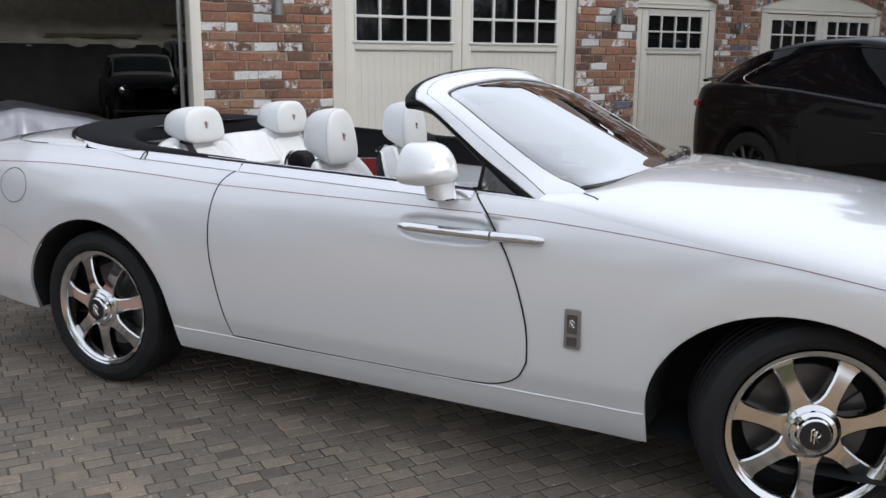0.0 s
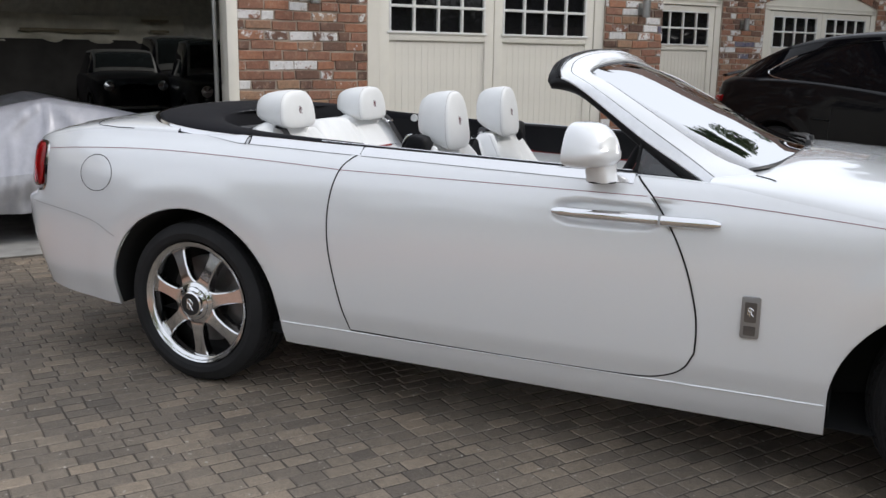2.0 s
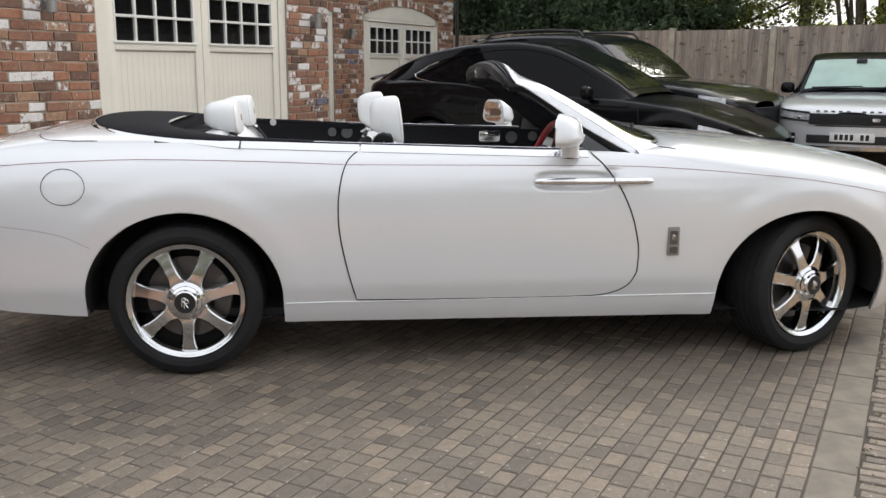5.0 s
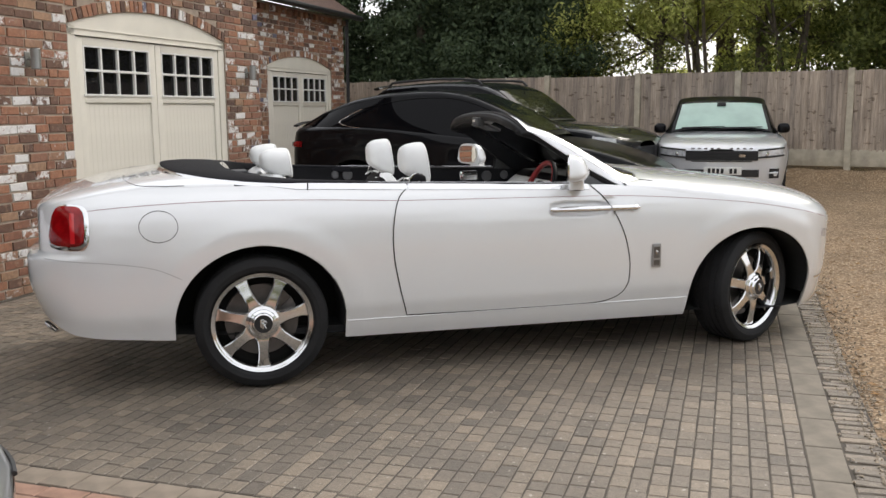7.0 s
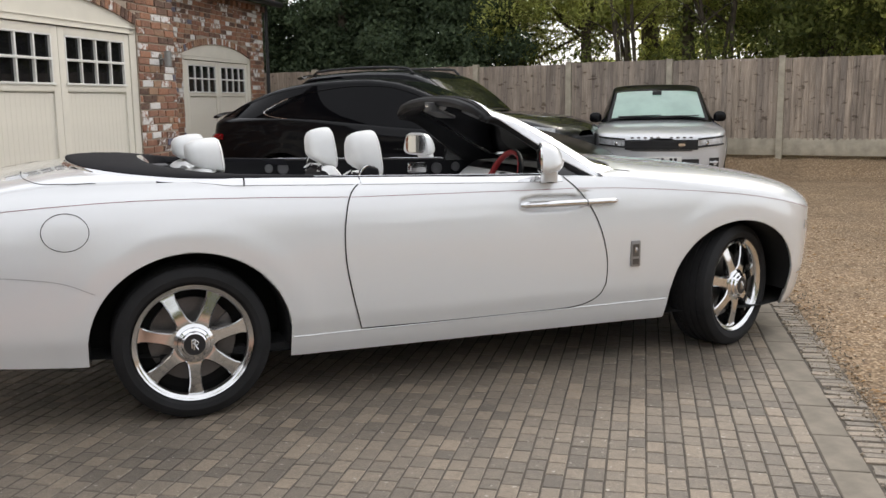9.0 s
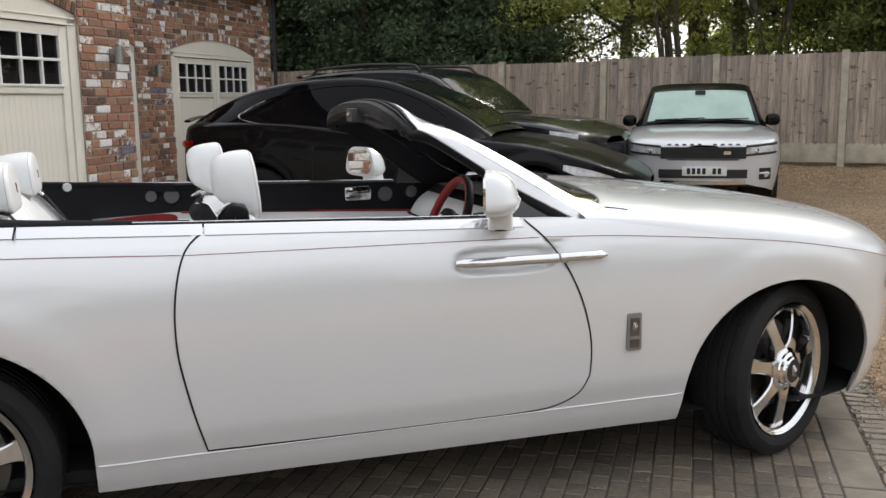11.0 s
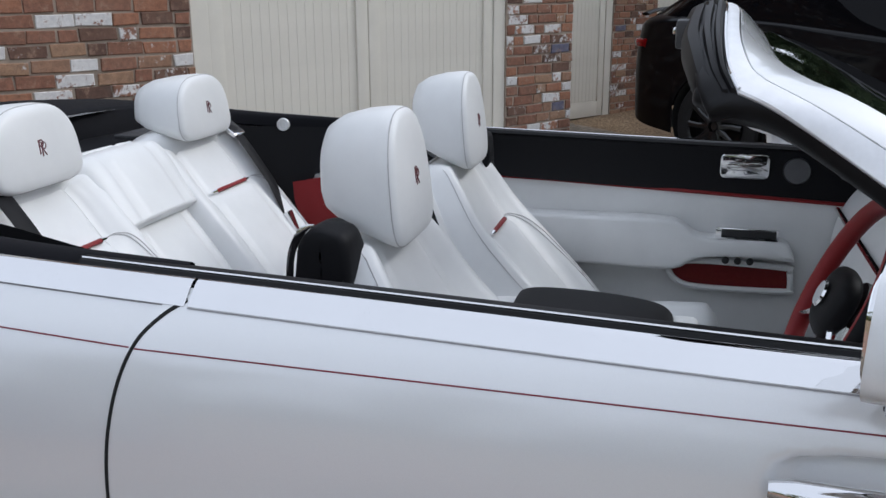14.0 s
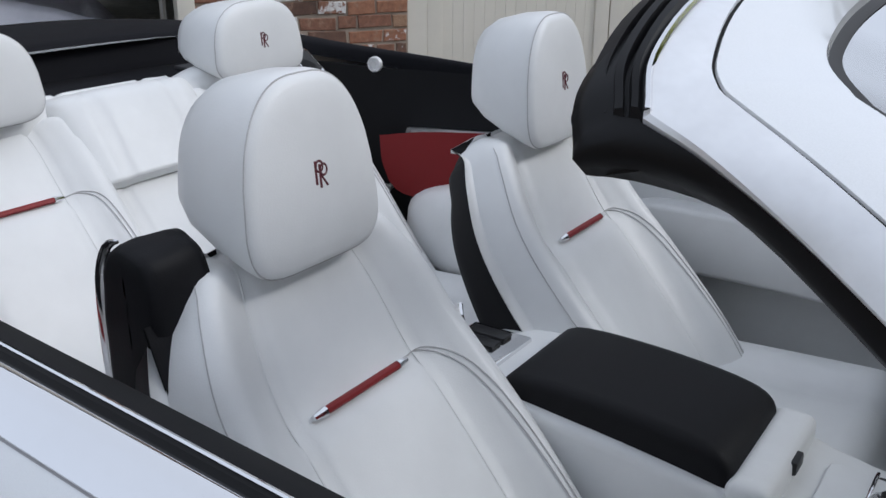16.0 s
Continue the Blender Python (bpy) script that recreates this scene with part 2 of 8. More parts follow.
M_CREAM = surface("cream_paint", (0.74, 0.705, 0.62), 0.45, var=0.05, scale=3, fine=60, bumps=0.05)
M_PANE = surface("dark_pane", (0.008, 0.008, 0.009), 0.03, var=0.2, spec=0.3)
M_FENCE = wood_material("fence_wood", (0.23, 0.19, 0.155), (0.54, 0.465, 0.39))
M_POST = surface("fence_post", (0.44, 0.395, 0.31), 0.9, var=0.2, scale=6, fine=90, bumps=0.3)
M_IRON = surface("dark_iron", (0.03, 0.03, 0.032), 0.45, metal=0.4)
M_LAMP = surface("lamp_metal", (0.32, 0.32, 0.31), 0.4, metal=0.8)
M_TILE = surface("roof_tile", (0.13, 0.075, 0.055), 0.85, var=0.3, scale=12, fine=80, bumps=0.3)
M_INNER = surface("garage_plaster", (0.70, 0.68, 0.62), 0.9, var=0.15)
M_CONC = surface("garage_concrete", (0.36, 0.35, 0.33), 0.8, var=0.2, bumps=0.2)
M_WHITE = paint("pearl_white_paint", (0.815, 0.828, 0.84), 0.24, 0.18)
M_BLACKP = paint("black_paint", (0.004, 0.004, 0.005), 0.3, spec=0.04, coat=0.32)
M_GREYP = paint("dark_grey_paint", (0.012, 0.0125, 0.014), 0.35, 0.2, spec=0.1)
M_SILVER = paint("silver_paint", (0.64, 0.65, 0.67), 0.32, 0.38, 0.06)
M_CHROME = surface("chrome", (0.80, 0.80, 0.81), 0.06, metal=1.0, var=0.02)
M_SATIN = surface("polished_alloy", (0.74, 0.74, 0.74), 0.11, metal=1.0, var=0.04)
M_BRUSHED = surface("brushed_steel", (0.84, 0.85, 0.87), 0.40, metal=0.35, var=0.04, scale=30)
M_DARKMET = surface("brake_metal", (0.16, 0.15, 0.145), 0.45, metal=0.8, var=0.3)
M_TYRE = surface("tyre_rubber", (0.017, 0.017, 0.018), 0.75, var=0.25, bumps=0.2, spec=0.3)
M_BLACK = surface("black_plastic", (0.014, 0.014, 0.015), 0.5, var=0.2)
M_RUBBER = surface("seal_rubber", (0.006, 0.006, 0.007), 0.5, var=0.2, spec=0.22)
M_GAP = surface("panel_gap", (0.01, 0.01, 0.01), 0.9)
M_UNDER = surface("underbody", (0.012, 0.012, 0.012), 0.9)
M_CLOTH = weave("black_hood_cloth", (0.0065, 0.0065, 0.009))
M_WLEA = leather("white_leather", (0.80, 0.805, 0.80))
M_BLEA = leather("black_leather", (0.005, 0.005, 0.0065), 0.6, 0.22)
M_RLEA = leather("red_leather", (0.22, 0.012, 0.014), 0.5, 0.35)
M_RLINE = surface("red_line", (0.20, 0.022, 0.040), 0.5)
M_LOGO = surface("dark_red_thread", (0.10, 0.012, 0.02), 0.6)
M_STITCH = surface("grey_thread", (0.50, 0.49, 0.49), 0.7)
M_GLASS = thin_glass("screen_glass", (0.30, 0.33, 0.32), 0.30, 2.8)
M_TINT = thin_glass("tinted_glass", (0.045, 0.047, 0.05), 0.06)
M_GREENGL = surface("pale_green_screen", (0.29, 0.43, 0.36), 0.08, var=0.1, scale=3, coat=1.0)
M_MIRROR = surface("mirror", (0.9, 0.9, 0.9), 0.005, metal=1.0, var=0.0)
M_REDBAR = surface("red_light_bar", (0.60, 0.015, 0.02), 0.15, var=0.1, coat=1.0)
M_REDLENS = surface("red_lens", (0.27, 0.003, 0.005), 0.05, var=0.35, scale=14, coat=0.3, spec=0.35)
M_LENS = surface("clear_lens", (0.72, 0.74, 0.77), 0.16, metal=0.3, var=0.3, scale=16, coat=1.0)
M_COVER = surface("silver_cover_cloth", (0.47, 0.47, 0.51), 0.42, metal=0.25, var=0.12, scale=5, fine=90, bumps=0.15)
M_PRIVACY = surface("privacy_glass", (0.004, 0.004, 0.005), 0.02, var=0.1, spec=0.12)
M_BADGE = surface("grey_badge_metal", (0.34, 0.34, 0.345), 0.38, metal=0.8, var=0.1)
M_SEAM = surface("fine_seam", (0.30, 0.30, 0.31), 0.8)
M_GREYTRIM = surface("grey_trim", (0.05, 0.05, 0.052), 0.55, var=0.15)
M_PLATE = surface("plate_white", (0.72, 0.72, 0.69), 0.4)
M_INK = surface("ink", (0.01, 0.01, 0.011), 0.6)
M_BANNER = surface("banner_cloth", (0.66, 0.63, 0.54), 0.8, var=0.15, scale=3)
# Near-black for the added sheet that darkens the lower rear wall.
M_ADDED_DARK = surface("added_dark", (0.035, 0.033, 0.032), 0.8, var=0.3, scale=2)
M_DRYLEAF = leaf_material("dry_leaf", (0.10, 0.055, 0.025), (0.26, 0.15, 0.06), 0.2)
M_BANNERINK = surface("banner_ink", (0.26, 0.22, 0.15), 0.7)
M_BARK = surface("bark", (0.12, 0.098, 0.072), 0.95, var=0.4, scale=8, fine=60, bumps=0.8, bdist=0.02)
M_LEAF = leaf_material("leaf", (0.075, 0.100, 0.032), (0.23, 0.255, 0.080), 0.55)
# Yellow-green copy of the leaf colour with sun from behind painted in.
M_LEAF_L = leaf_material("leaf_painted_sun", (0.26, 0.29, 0.08), (0.58, 0.60, 0.20), 0.68)
M_CONIFER = leaf_material("conifer_leaf", (0.044, 0.066, 0.038), (0.095, 0.128, 0.066), 0.28)


# ---- mesh helpers ----
def mesh_ob(name, verts, faces, mat, parent=None, label="", m=None, smooth=True, sharp=None):
    me = bpy.data.meshes.new(name)
    me.from_pydata([tuple(v) for v in verts], [], [tuple(f) for f in faces])
    mats = mat if isinstance(mat, (list, tuple)) else [mat]
    for k in mats:
        me.materials.append(k)
    if smooth:
        me.polygons.foreach_set("use_smooth", [True] * len(me.polygons))
        if sharp is not None:
            me.set_sharp_from_angle(angle=radians(sharp))
    ob = new(name, me)
    if parent:
        ob.parent = parent
    if m is not None:
        ob.matrix_basis = m
    if label:
        ob["label"] = label
    return ob


def part(name, bm, mat, parent=None, label="", m=None, smooth=True, sharp=35):
    bmesh.ops.recalc_face_normals(bm, faces=bm.faces[:])
    me = bpy.data.meshes.new(name)
    bm.to_mesh(me)
    bm.free()
    for k in mat if isinstance(mat, (list, tuple)) else [mat]:
        me.materials.append(k)
    if smooth:
        me.polygons.foreach_set("use_smooth", [True] * len(me.polygons))
        if sharp:
            me.set_sharp_from_angle(angle=radians(sharp))
    ob = new(name, me)
    if parent:
        ob.parent = parent
    if m is not None:
        ob.matrix_basis = m
    if label:
        ob["label"] = label
    return ob


def empty(name, m=None, **tags):
    ob = new(name)
    ob.empty_display_size = 0.1
    if m is not None:
        ob.matrix_basis = m
    return tagged(ob, **tags)


def add_box(bm, lo, hi, bev=0.0, seg=2):
    lo, hi = Vector(lo), Vector(hi)
    r = bmesh.ops.create_cube(bm, size=1.0, matrix=Matrix.LocRotScale((lo + hi) / 2, None, hi - lo))
    if bev:
        es = list({e for v in r["verts"] for e in v.link_edges})
        bmesh.ops.bevel(bm, geom=es, offset=bev, segments=seg, profile=0.6, affect="EDGES")
    return bm


def box(lo, hi, bev=0.0, seg=2):
    return add_box(bmesh.new(), lo, hi, bev, seg)


def add_tube(bm, pts, r, n=8, caps=True, closed=False, flat=1.0, up=(0, 0, 1)):
    """A tube along points; r is a number or one a point; flat squeezes it along its second axis."""
    pts = [Vector(p) for p in pts]
    rs = r if isinstance(r, (list, tuple)) else [r] * len(pts)
    rings = []
    k = len(pts)
    for i, p in enumerate(pts):
        a = pts[(i - 1) % k] if closed or i else p
        c = pts[(i + 1) % k] if closed or i < k - 1 else p
        t = (c - a).normalized()
        u = Vector(up)
        if abs(u.dot(t)) > 0.95:
            u = Vector((1, 0, 0))
        s = t.cross(u).normalized()
        w = s.cross(t)
        rings.append([bm.verts.new(p + rs[i] * (math.cos(q) * s + flat * math.sin(q) * w)) for q in (2 * math.pi * j / n for j in range(n))])
    for i in range(k if closed else k - 1):
        a, c = rings[i], rings[(i + 1) % k]
        for j in range(n):
            bm.faces.new((a[j], a[(j + 1) % n], c[(j + 1) % n], c[j]))
    if caps and not closed:
        bm.faces.new(rings[0][::-1])
        bm.faces.new(rings[-1])
    return bm


def tube(pts, r, n=8, **kw):
    return add_tube(bmesh.new(), pts, r, n, **kw)


def add_lathe(bm, prof, n=48, axis="y"):
    """Turns (radius, offset) pairs about an axis."""
    rings = []
    for r, o in prof:
        ring = []
        for j in range(n):
            q = 2 * math.pi * j / n
            c, s = r * math.cos(q), r * math.sin(q)
            ring.append(bm.verts.new({"y": (c, o, s), "z": (c, s, o), "x": (o, c, s)}[axis]))
        rings.append(ring)
    for a, c in zip(rings, rings[1:]):
        for j in range(n):
            bm.faces.new((a[j], a[(j + 1) % n], c[(j + 1) % n], c[j]))
    return bm


def lathe(prof, n=48, axis="y"):
    return add_lathe(bmesh.new(), prof, n, axis)


def prism(outline, lo, hi, plane="xz", bev=0.0):
    """An outline in a plane, drawn out between lo and hi along the third axis."""
    bm = bmesh.new()
    at = {"xz": lambda a, c, o: (a, o, c), "xy": lambda a, c, o: (a, c, o), "yz": lambda a, c, o: (o, a, c)}[plane]
    p = [np.array(q, float) for q in outline]
    n = len(p)
    area = sum(p[i - 1][0] * p[i][1] - p[i][0] * p[i - 1][1] for i in range(n))
    nrm = []
    for i in range(n):
        t = p[(i + 1) % n] - p[i - 1]
        t = t / (np.linalg.norm(t) + 1e-9)
        nrm.append(np.array((-t[1], t[0])) * (1 if area > 0 else -1))
    way = 1 if hi > lo else -1
    steps = ((0.0, 1.0), (0.12, 0.52), (0.42, 0.14), (1.0, 0.0)) if bev else ((0.0, 0.0),)
    levels = [(lo + way * bev * a_, bev * c_) for a_, c_ in steps] + [(hi - way * bev * a_, bev * c_) for a_, c_ in reversed(steps)]
    rings = [[bm.verts.new(at(*(p[i] + nrm[i] * ins), o)) for i in range(n)] for o, ins in levels]
    for r0, r1 in zip(rings, rings[1:]):
        for i in range(n):
            bm.faces.new((r0[i], r0[(i + 1) % n], r1[(i + 1) % n], r1[i]))
    bm.faces.new(rings[0][::-1])
    bm.faces.new(rings[-1])
    return bm


def grid_faces(nu, nv, wrap=False):
    f = []
    for i in range(nu - 1):
        for j in range(nv if wrap else nv - 1):
            f.append((i * nv + j, i * nv + (j + 1) % nv, (i + 1) * nv + (j + 1) % nv, (i + 1) * nv + j))
    return f


def lerp_table(tab, x):
    """Smooth reading of a table of (x, value), by monotone cubic steps."""
    xs = [p[0] for p in tab]
    if x <= xs[0]:
        return tab[0][1]
    if x >= xs[-1]:
        return tab[-1][1]
    i = max(k for k in range(len(xs) - 1) if xs[k] <= x)

    def slope(k):
        if k == 0 or k == len(tab) - 1:
            return 0.0 if len(tab) > 2 and False else (tab[min(k + 1, len(tab) - 1)][1] - tab[max(k - 1, 0)][1]) / (xs[min(k + 1, len(tab) - 1)] - xs[max(k - 1, 0)])
        a = (tab[k][1] - tab[k - 1][1]) / (xs[k] - xs[k - 1])
        c = (tab[k + 1][1] - tab[k][1]) / (xs[k + 1] - xs[k])
        return 0.0 if a * c <= 0 else 2 * a * c / (a + c)

    h = xs[i + 1] - xs[i]
    t = (x - xs[i]) / h
    a, c = tab[i][1], tab[i + 1][1]
    ma, mc = slope(i) * h, slope(i + 1) * h
    return (2 * t**3 - 3 * t**2 + 1) * a + (t**3 - 2 * t**2 + t) * ma + (-2 * t**3 + 3 * t**2) * c + (t**3 - t**2) * mc


# ---- the yard: a frame along the garage front (s along it, d into the building) ----
GX, GY, GA = -1.296, 3.009, math.atan2(0.833, 0.553)
YARD = Matrix.Translation((GX, GY, 0)) @ Matrix.Rotation(GA, 4, "Z")


def yard(s, d, z=0.0):
    return YARD @ Vector((s, d, z))


def rise(x, y):
    """The ground climbs a little past the paving, towards the fence."""
    d = (x - 9.0) * 0.727 + (y - 10.0) * 0.687
    k = min(1.0, max(0.0, (d + 8.5) / 6.0))
    b = min(1.0, max(0.0, (d + 0.9) / 0.95))
    return 0.15 * k * k * (3 - 2 * k) + 0.28 * b * b * (3 - 2 * b)


# ground: one sheet to the horizon
gv, gf = [], []
gx = [-400, -150, -60, -30, -18] + [-12 + 0.5 * i for i in range(81)] + [34, 46, 70, 150, 400]
for i, x in enumerate(gx):
    for j, y in enumerate(gx):
        gv.append((x, y, rise(x, y) - 0.025))
gf = grid_faces(len(gx), len(gx))
ground = mesh_ob("ground", gv, gf, M_GRAVEL)
tagged(ground, "pale tan gravel yard running out past the paving", "ground", kind="structure")

# paving bed: the joint sand the setts lie in
bed = part("paving", box((-3.80, -6.02, -0.10), (4.6, 0.0, -0.004)), M_SAND, m=YARD, smooth=False)
tagged(bed, "grey-brown tumbled stone setts laid in straight rows", "paving", kind="structure")
bed2 = part("paving_far", box((4.6, -2.6, -0.10), (11.5, 2.0, -0.006)), M_SAND, m=YARD, smooth=False)
tagged(bed2, "grey setts in front of the far garage doors", "paving", kind="structure")


def sett_mesh(l, w, bev=0.0038, h=0.045):
    """A tumbled sett: low block with softened top edges."""
    x, y = l / 2, w / 2
    v = [(-x, -y, -h), (x, -y, -h), (x, y, -h), (-x, y, -h), (-x, -y, -bev), (x, -y, -bev), (x, y, -bev), (-x, y, -bev),
         (-x + bev, -y + bev, 0), (x - bev, -y + bev, 0), (x - bev, y - bev, 0), (-x + bev, y - bev, 0)]
    f = [(8, 9, 10, 11), (4, 5, 9, 8), (5, 6, 10, 9), (6, 7, 11, 10), (7, 4, 8, 11), (0, 1, 5, 4), (1, 2, 6, 5), (2, 3, 7, 6), (3, 0, 4, 7)]
    return v, f


ROWW = 0.079


def lay_setts():
    rnd = random.Random(5)
    row = ROWW
    sizes = {}
    for l in (0.095, 0.110, 0.122, 0.140):
        v, f = sett_mesh(l - 0.0034, row - 0.0048, 0.0045)
        me = bpy.data.meshes.new("sett")
        me.from_pydata(v, [], f)
        me.materials.append(M_PAVER)
        sizes[l] = (me, v, f)
    jv, jf, fv, ff = [], [], [], []
    count = 0
    n = int(6.0 / row)
    for i in range(n):
        d = -6.0 + (i + 0.5) * row
        s = -3.797
        while s < 4.5:
            l = rnd.choice((0.095, 0.110, 0.110, 0.122, 0.122, 0.140))
            c = s + l / 2
            s += l
            me, v, f = sizes[l]
            dz = rnd.uniform(-0.003, 0.001)
            tilt = rnd.uniform(-0.5, 0.5)
            m = pose(c, d, dz, tilt, rnd.uniform(-0.6, 0.6), rnd.uniform(-0.8, 0.8))
            if -3.3 < c < -1.8 and -4.8 < d < -3.0 and count < 300:
                ob = new("sett", me)
                ob.parent = bed
                ob.matrix_basis = m
                count += 1
            else:
                k = len(jv)
                jv += [m @ Vector(p) for p in v]
                jf += [tuple(q + k for q in g) for g in f]
    rest = mesh_ob("sett_rows", jv, jf, M_PAVER_I, bed, smooth=False)
    rest["kind"] = "stuff"
    for i in range(int(4.6 / 0.08)):
        d = -2.56 + i * 0.08
        s = 4.6
        while s < 11.3:
            l = rnd.choice((0.110, 0.122, 0.140))
            v, f = sizes[l][1], sizes[l][2]
            k = len(fv)
            m = pose(s + l / 2, d, -0.004)
            fv += [m @ Vector(p) for p in v]
            ff += [tuple(q + k for q in g) for g in f]
            s += l
    rest = mesh_ob("sett_rows_far", fv, ff, M_PAVER_I, bed2, smooth=False)
    rest["kind"] = "stuff"
    # edge courses: a pale strip, small setts on end, and the tan and red rows at the near end
    me = {}
    for key, l, w, mat in (("edge", 0.40, 0.165, M_EDGE), ("small", 0.060, 0.165, M_PAVER), ("tan", 0.16, 0.155, M_TANPAVE), ("red", 0.20, 0.10, M_REDPAVE)):
        v, f = sett_mesh(l - 0.007, w - 0.007)
        q = bpy.data.meshes.new("edge_sett")
        q.from_pydata(v, [], f)
        q.materials.append(mat)
        me[key] = q
    edge = part("paving_edge", box((-3.80, -6.34, -0.10), (4.6, -6.02, -0.010)), M_SAND, m=YARD, smooth=False)
    tagged(edge, "pale stone edging strip between setts and gravel", "edging", kind="structure")
    s = -3.60
    while s < 4.5:
        ob = new("edge_sett", me["edge"])
        ob.parent = edge
        ob.matrix_basis = pose(s, -6.083, rnd.uniform(-0.002, 0.001), 0, 0, rnd.uniform(-0.3, 0.3))
        s += 0.40
    s = -3.76
    while s < 4.55:
        ob = new("edge_sett", me["small"])
        ob.parent = edge
        ob.matrix_basis = pose(s + rnd.uniform(-0.006, 0.006), -6.25 + rnd.uniform(-0.012, 0.008), rnd.uniform(-0.009, 0.0), rnd.uniform(-3, 3), rnd.uniform(-2, 2), rnd.uniform(-4, 4))
        s += 0.065
    # loose stones spilt from the gravel over the edging
    pv, pf = [], []
    for i in range(2600):
        s, d = rnd.uniform(-3.6, 4.4), -6.33 - abs(rnd.gauss(0, 0.10)) + 0.05 + (0.12 if rnd.random() < 0.10 else 0)
        z = 0.0 if d > -6.17 else (-0.004 if d > -6.33 else -0.024)
        r = rnd.uniform(0.004, 0.011)
        c = YARD @ Vector((s, d, z + r * 0.5))
        k = len(pv)
        for a, e, h in ((1, 0, 0), (-1, 0.2, 0.1), (0, 1, 0), (0.1, -1, 0.1), (0, 0, 0.8), (0, 0.1, -0.8)):
            pv.append(c + Vector((a, e, h)) * r * rnd.uniform(0.7, 1.2))
        pf += [(k, k + 2, k + 4), (k + 2, k + 1, k + 4), (k + 1, k + 3, k + 4), (k + 3, k, k + 4), (k + 2, k, k + 5), (k + 1, k + 2, k + 5), (k + 3, k + 1, k + 5), (k, k + 3, k + 5)]
    stones = mesh_ob("loose_gravel", pv, pf, M_STONES, None, smooth=False)
    tagged(stones, "loose tan stones spilt over the paving edge", "gravel", kind="stuff")
    near = part("paving_border", box((-6.40, -6.02, -0.10), (-3.80, 0.0, -0.006)), M_SAND, m=YARD, smooth=False)
    tagged(near, "tan border course and red block paving", "paving", kind="structure")
    d = -5.9
    while d < -0.1:
        ob = new("border_sett", me["tan"])
        ob.parent = near
        ob.matrix_basis = pose(-3.88 + rnd.uniform(-0.004, 0.004), d, rnd.uniform(-0.003, 0.001), rnd.uniform(-0.6, 0.6), 0, 90 + rnd.uniform(-1.5, 1.5))
        d += 0.16
    rv, rf = [], []
    v, f = sett_mesh(0.193, 0.093)
    for i in range(24):
        d = -5.92 + (0.1 if i % 2 else 0)
        while d < -0.06:
            m = pose(-4.01 - i * 0.10, d, rnd.uniform(-0.003, 0.001), 0, 0, 90 + rnd.uniform(-0.6, 0.6))
            if i < 10 and -5.6 < d < -1.8:
                ob = new("red_block", me["red"])
                ob.parent = near
                ob.matrix_basis = m
            else:
                k = len(rv)
                rv += [m @ Vector(p) for p in v]
                rf += [tuple(q + k for q in g) for g in f]
            d += 0.20
    rest = mesh_ob("red_block_rows", rv, rf, M_REDPAVE, near, smooth=False)
    rest["kind"] = "stuff"


# ---- garage ----
DOOR_W, SPRING, CROWN = 2.64, 2.29, 2.485


def arch_z(s):
    """Underside of the flat arch over a door opening, s from 0 to DOOR_W."""
    h = DOOR_W / 2
    rise_ = CROWN - SPRING
    r = (h * h + rise_ * rise_) / (2 * rise_)
    return CROWN - r + math.sqrt(max(0, r * r - (s - h) ** 2))


def wall_with_doors(name, s0, s1, doors, top, d0, thick, label):
    """A wall of mortar with arched openings; bricks are laid on its face later."""
    bm = bmesh.new()
    cuts = [s0]
    for a in doors:
        cuts += [a, a + DOOR_W]
    cuts.append(s1)
    for a, c in zip(cuts[0::2], cuts[1::2]):
        add_box(bm, (a, d0, -0.05), (c, d0 + thick, top))
    n = 20
    for a in doors:
        lo = [(a + DOOR_W * i / n, arch_z(DOOR_W * i / n)) for i in range(n + 1)]
        for (x0, z0), (x1, z1) in zip(lo, lo[1:]):
            q = [bm.verts.new(p) for p in ((x0, d0, z0), (x1, d0, z1), (x1, d0, top), (x0, d0, top), (x0, d0 + thick, z0), (x1, d0 + thick, z1), (x1, d0 + thick, top), (x0, d0 + thick, top))]
            for f in ((0, 1, 2, 3), (7, 6, 5, 4), (0, 4, 5, 1), (3, 2, 6, 7)):
                bm.faces.new([q[k] for k in f])
    ob = part(name, bm, M_MORTAR, m=YARD, smooth=False)
    return tagged(ob, label, "wall", kind="structure")


BL, BH, JT = 0.2, 0.066, 0.013   # brick length, height, joint


def brick_mesh(l, dep=0.0215, h=BH, rough=None):
    b = 0.004
    x, z = l / 2, h / 2
    v = [(-x, 0, -z), (x, 0, -z), (x, 0, z), (-x, 0, z), (-x, -dep + b, -z), (x, -dep + b, -z), (x, -dep + b, z), (-x, -dep + b, z),
         (-x + b, -dep, -z + b), (x - b, -dep, -z + b), (x - b, -dep, z - b), (-x + b, -dep, z - b)]
    if rough:
        off = [(rough.uniform(-0.005, 0.005), rough.uniform(-0.002, 0.002), rough.uniform(-0.004, 0.004)) for _ in range(4)]
        v = [(p[0] + off[i % 4][0], p[1] + (off[i % 4][1] if i > 3 else 0), p[2] + off[i % 4][2]) for i, p in enumerate(v)]
    f = [(8, 9, 10, 11), (4, 5, 9, 8), (5, 6, 10, 9), (6, 7, 11, 10), (7, 4, 8, 11), (0, 1, 5, 4), (1, 2, 6, 5), (2, 3, 7, 6), (3, 0, 4, 7)]
    return v, f


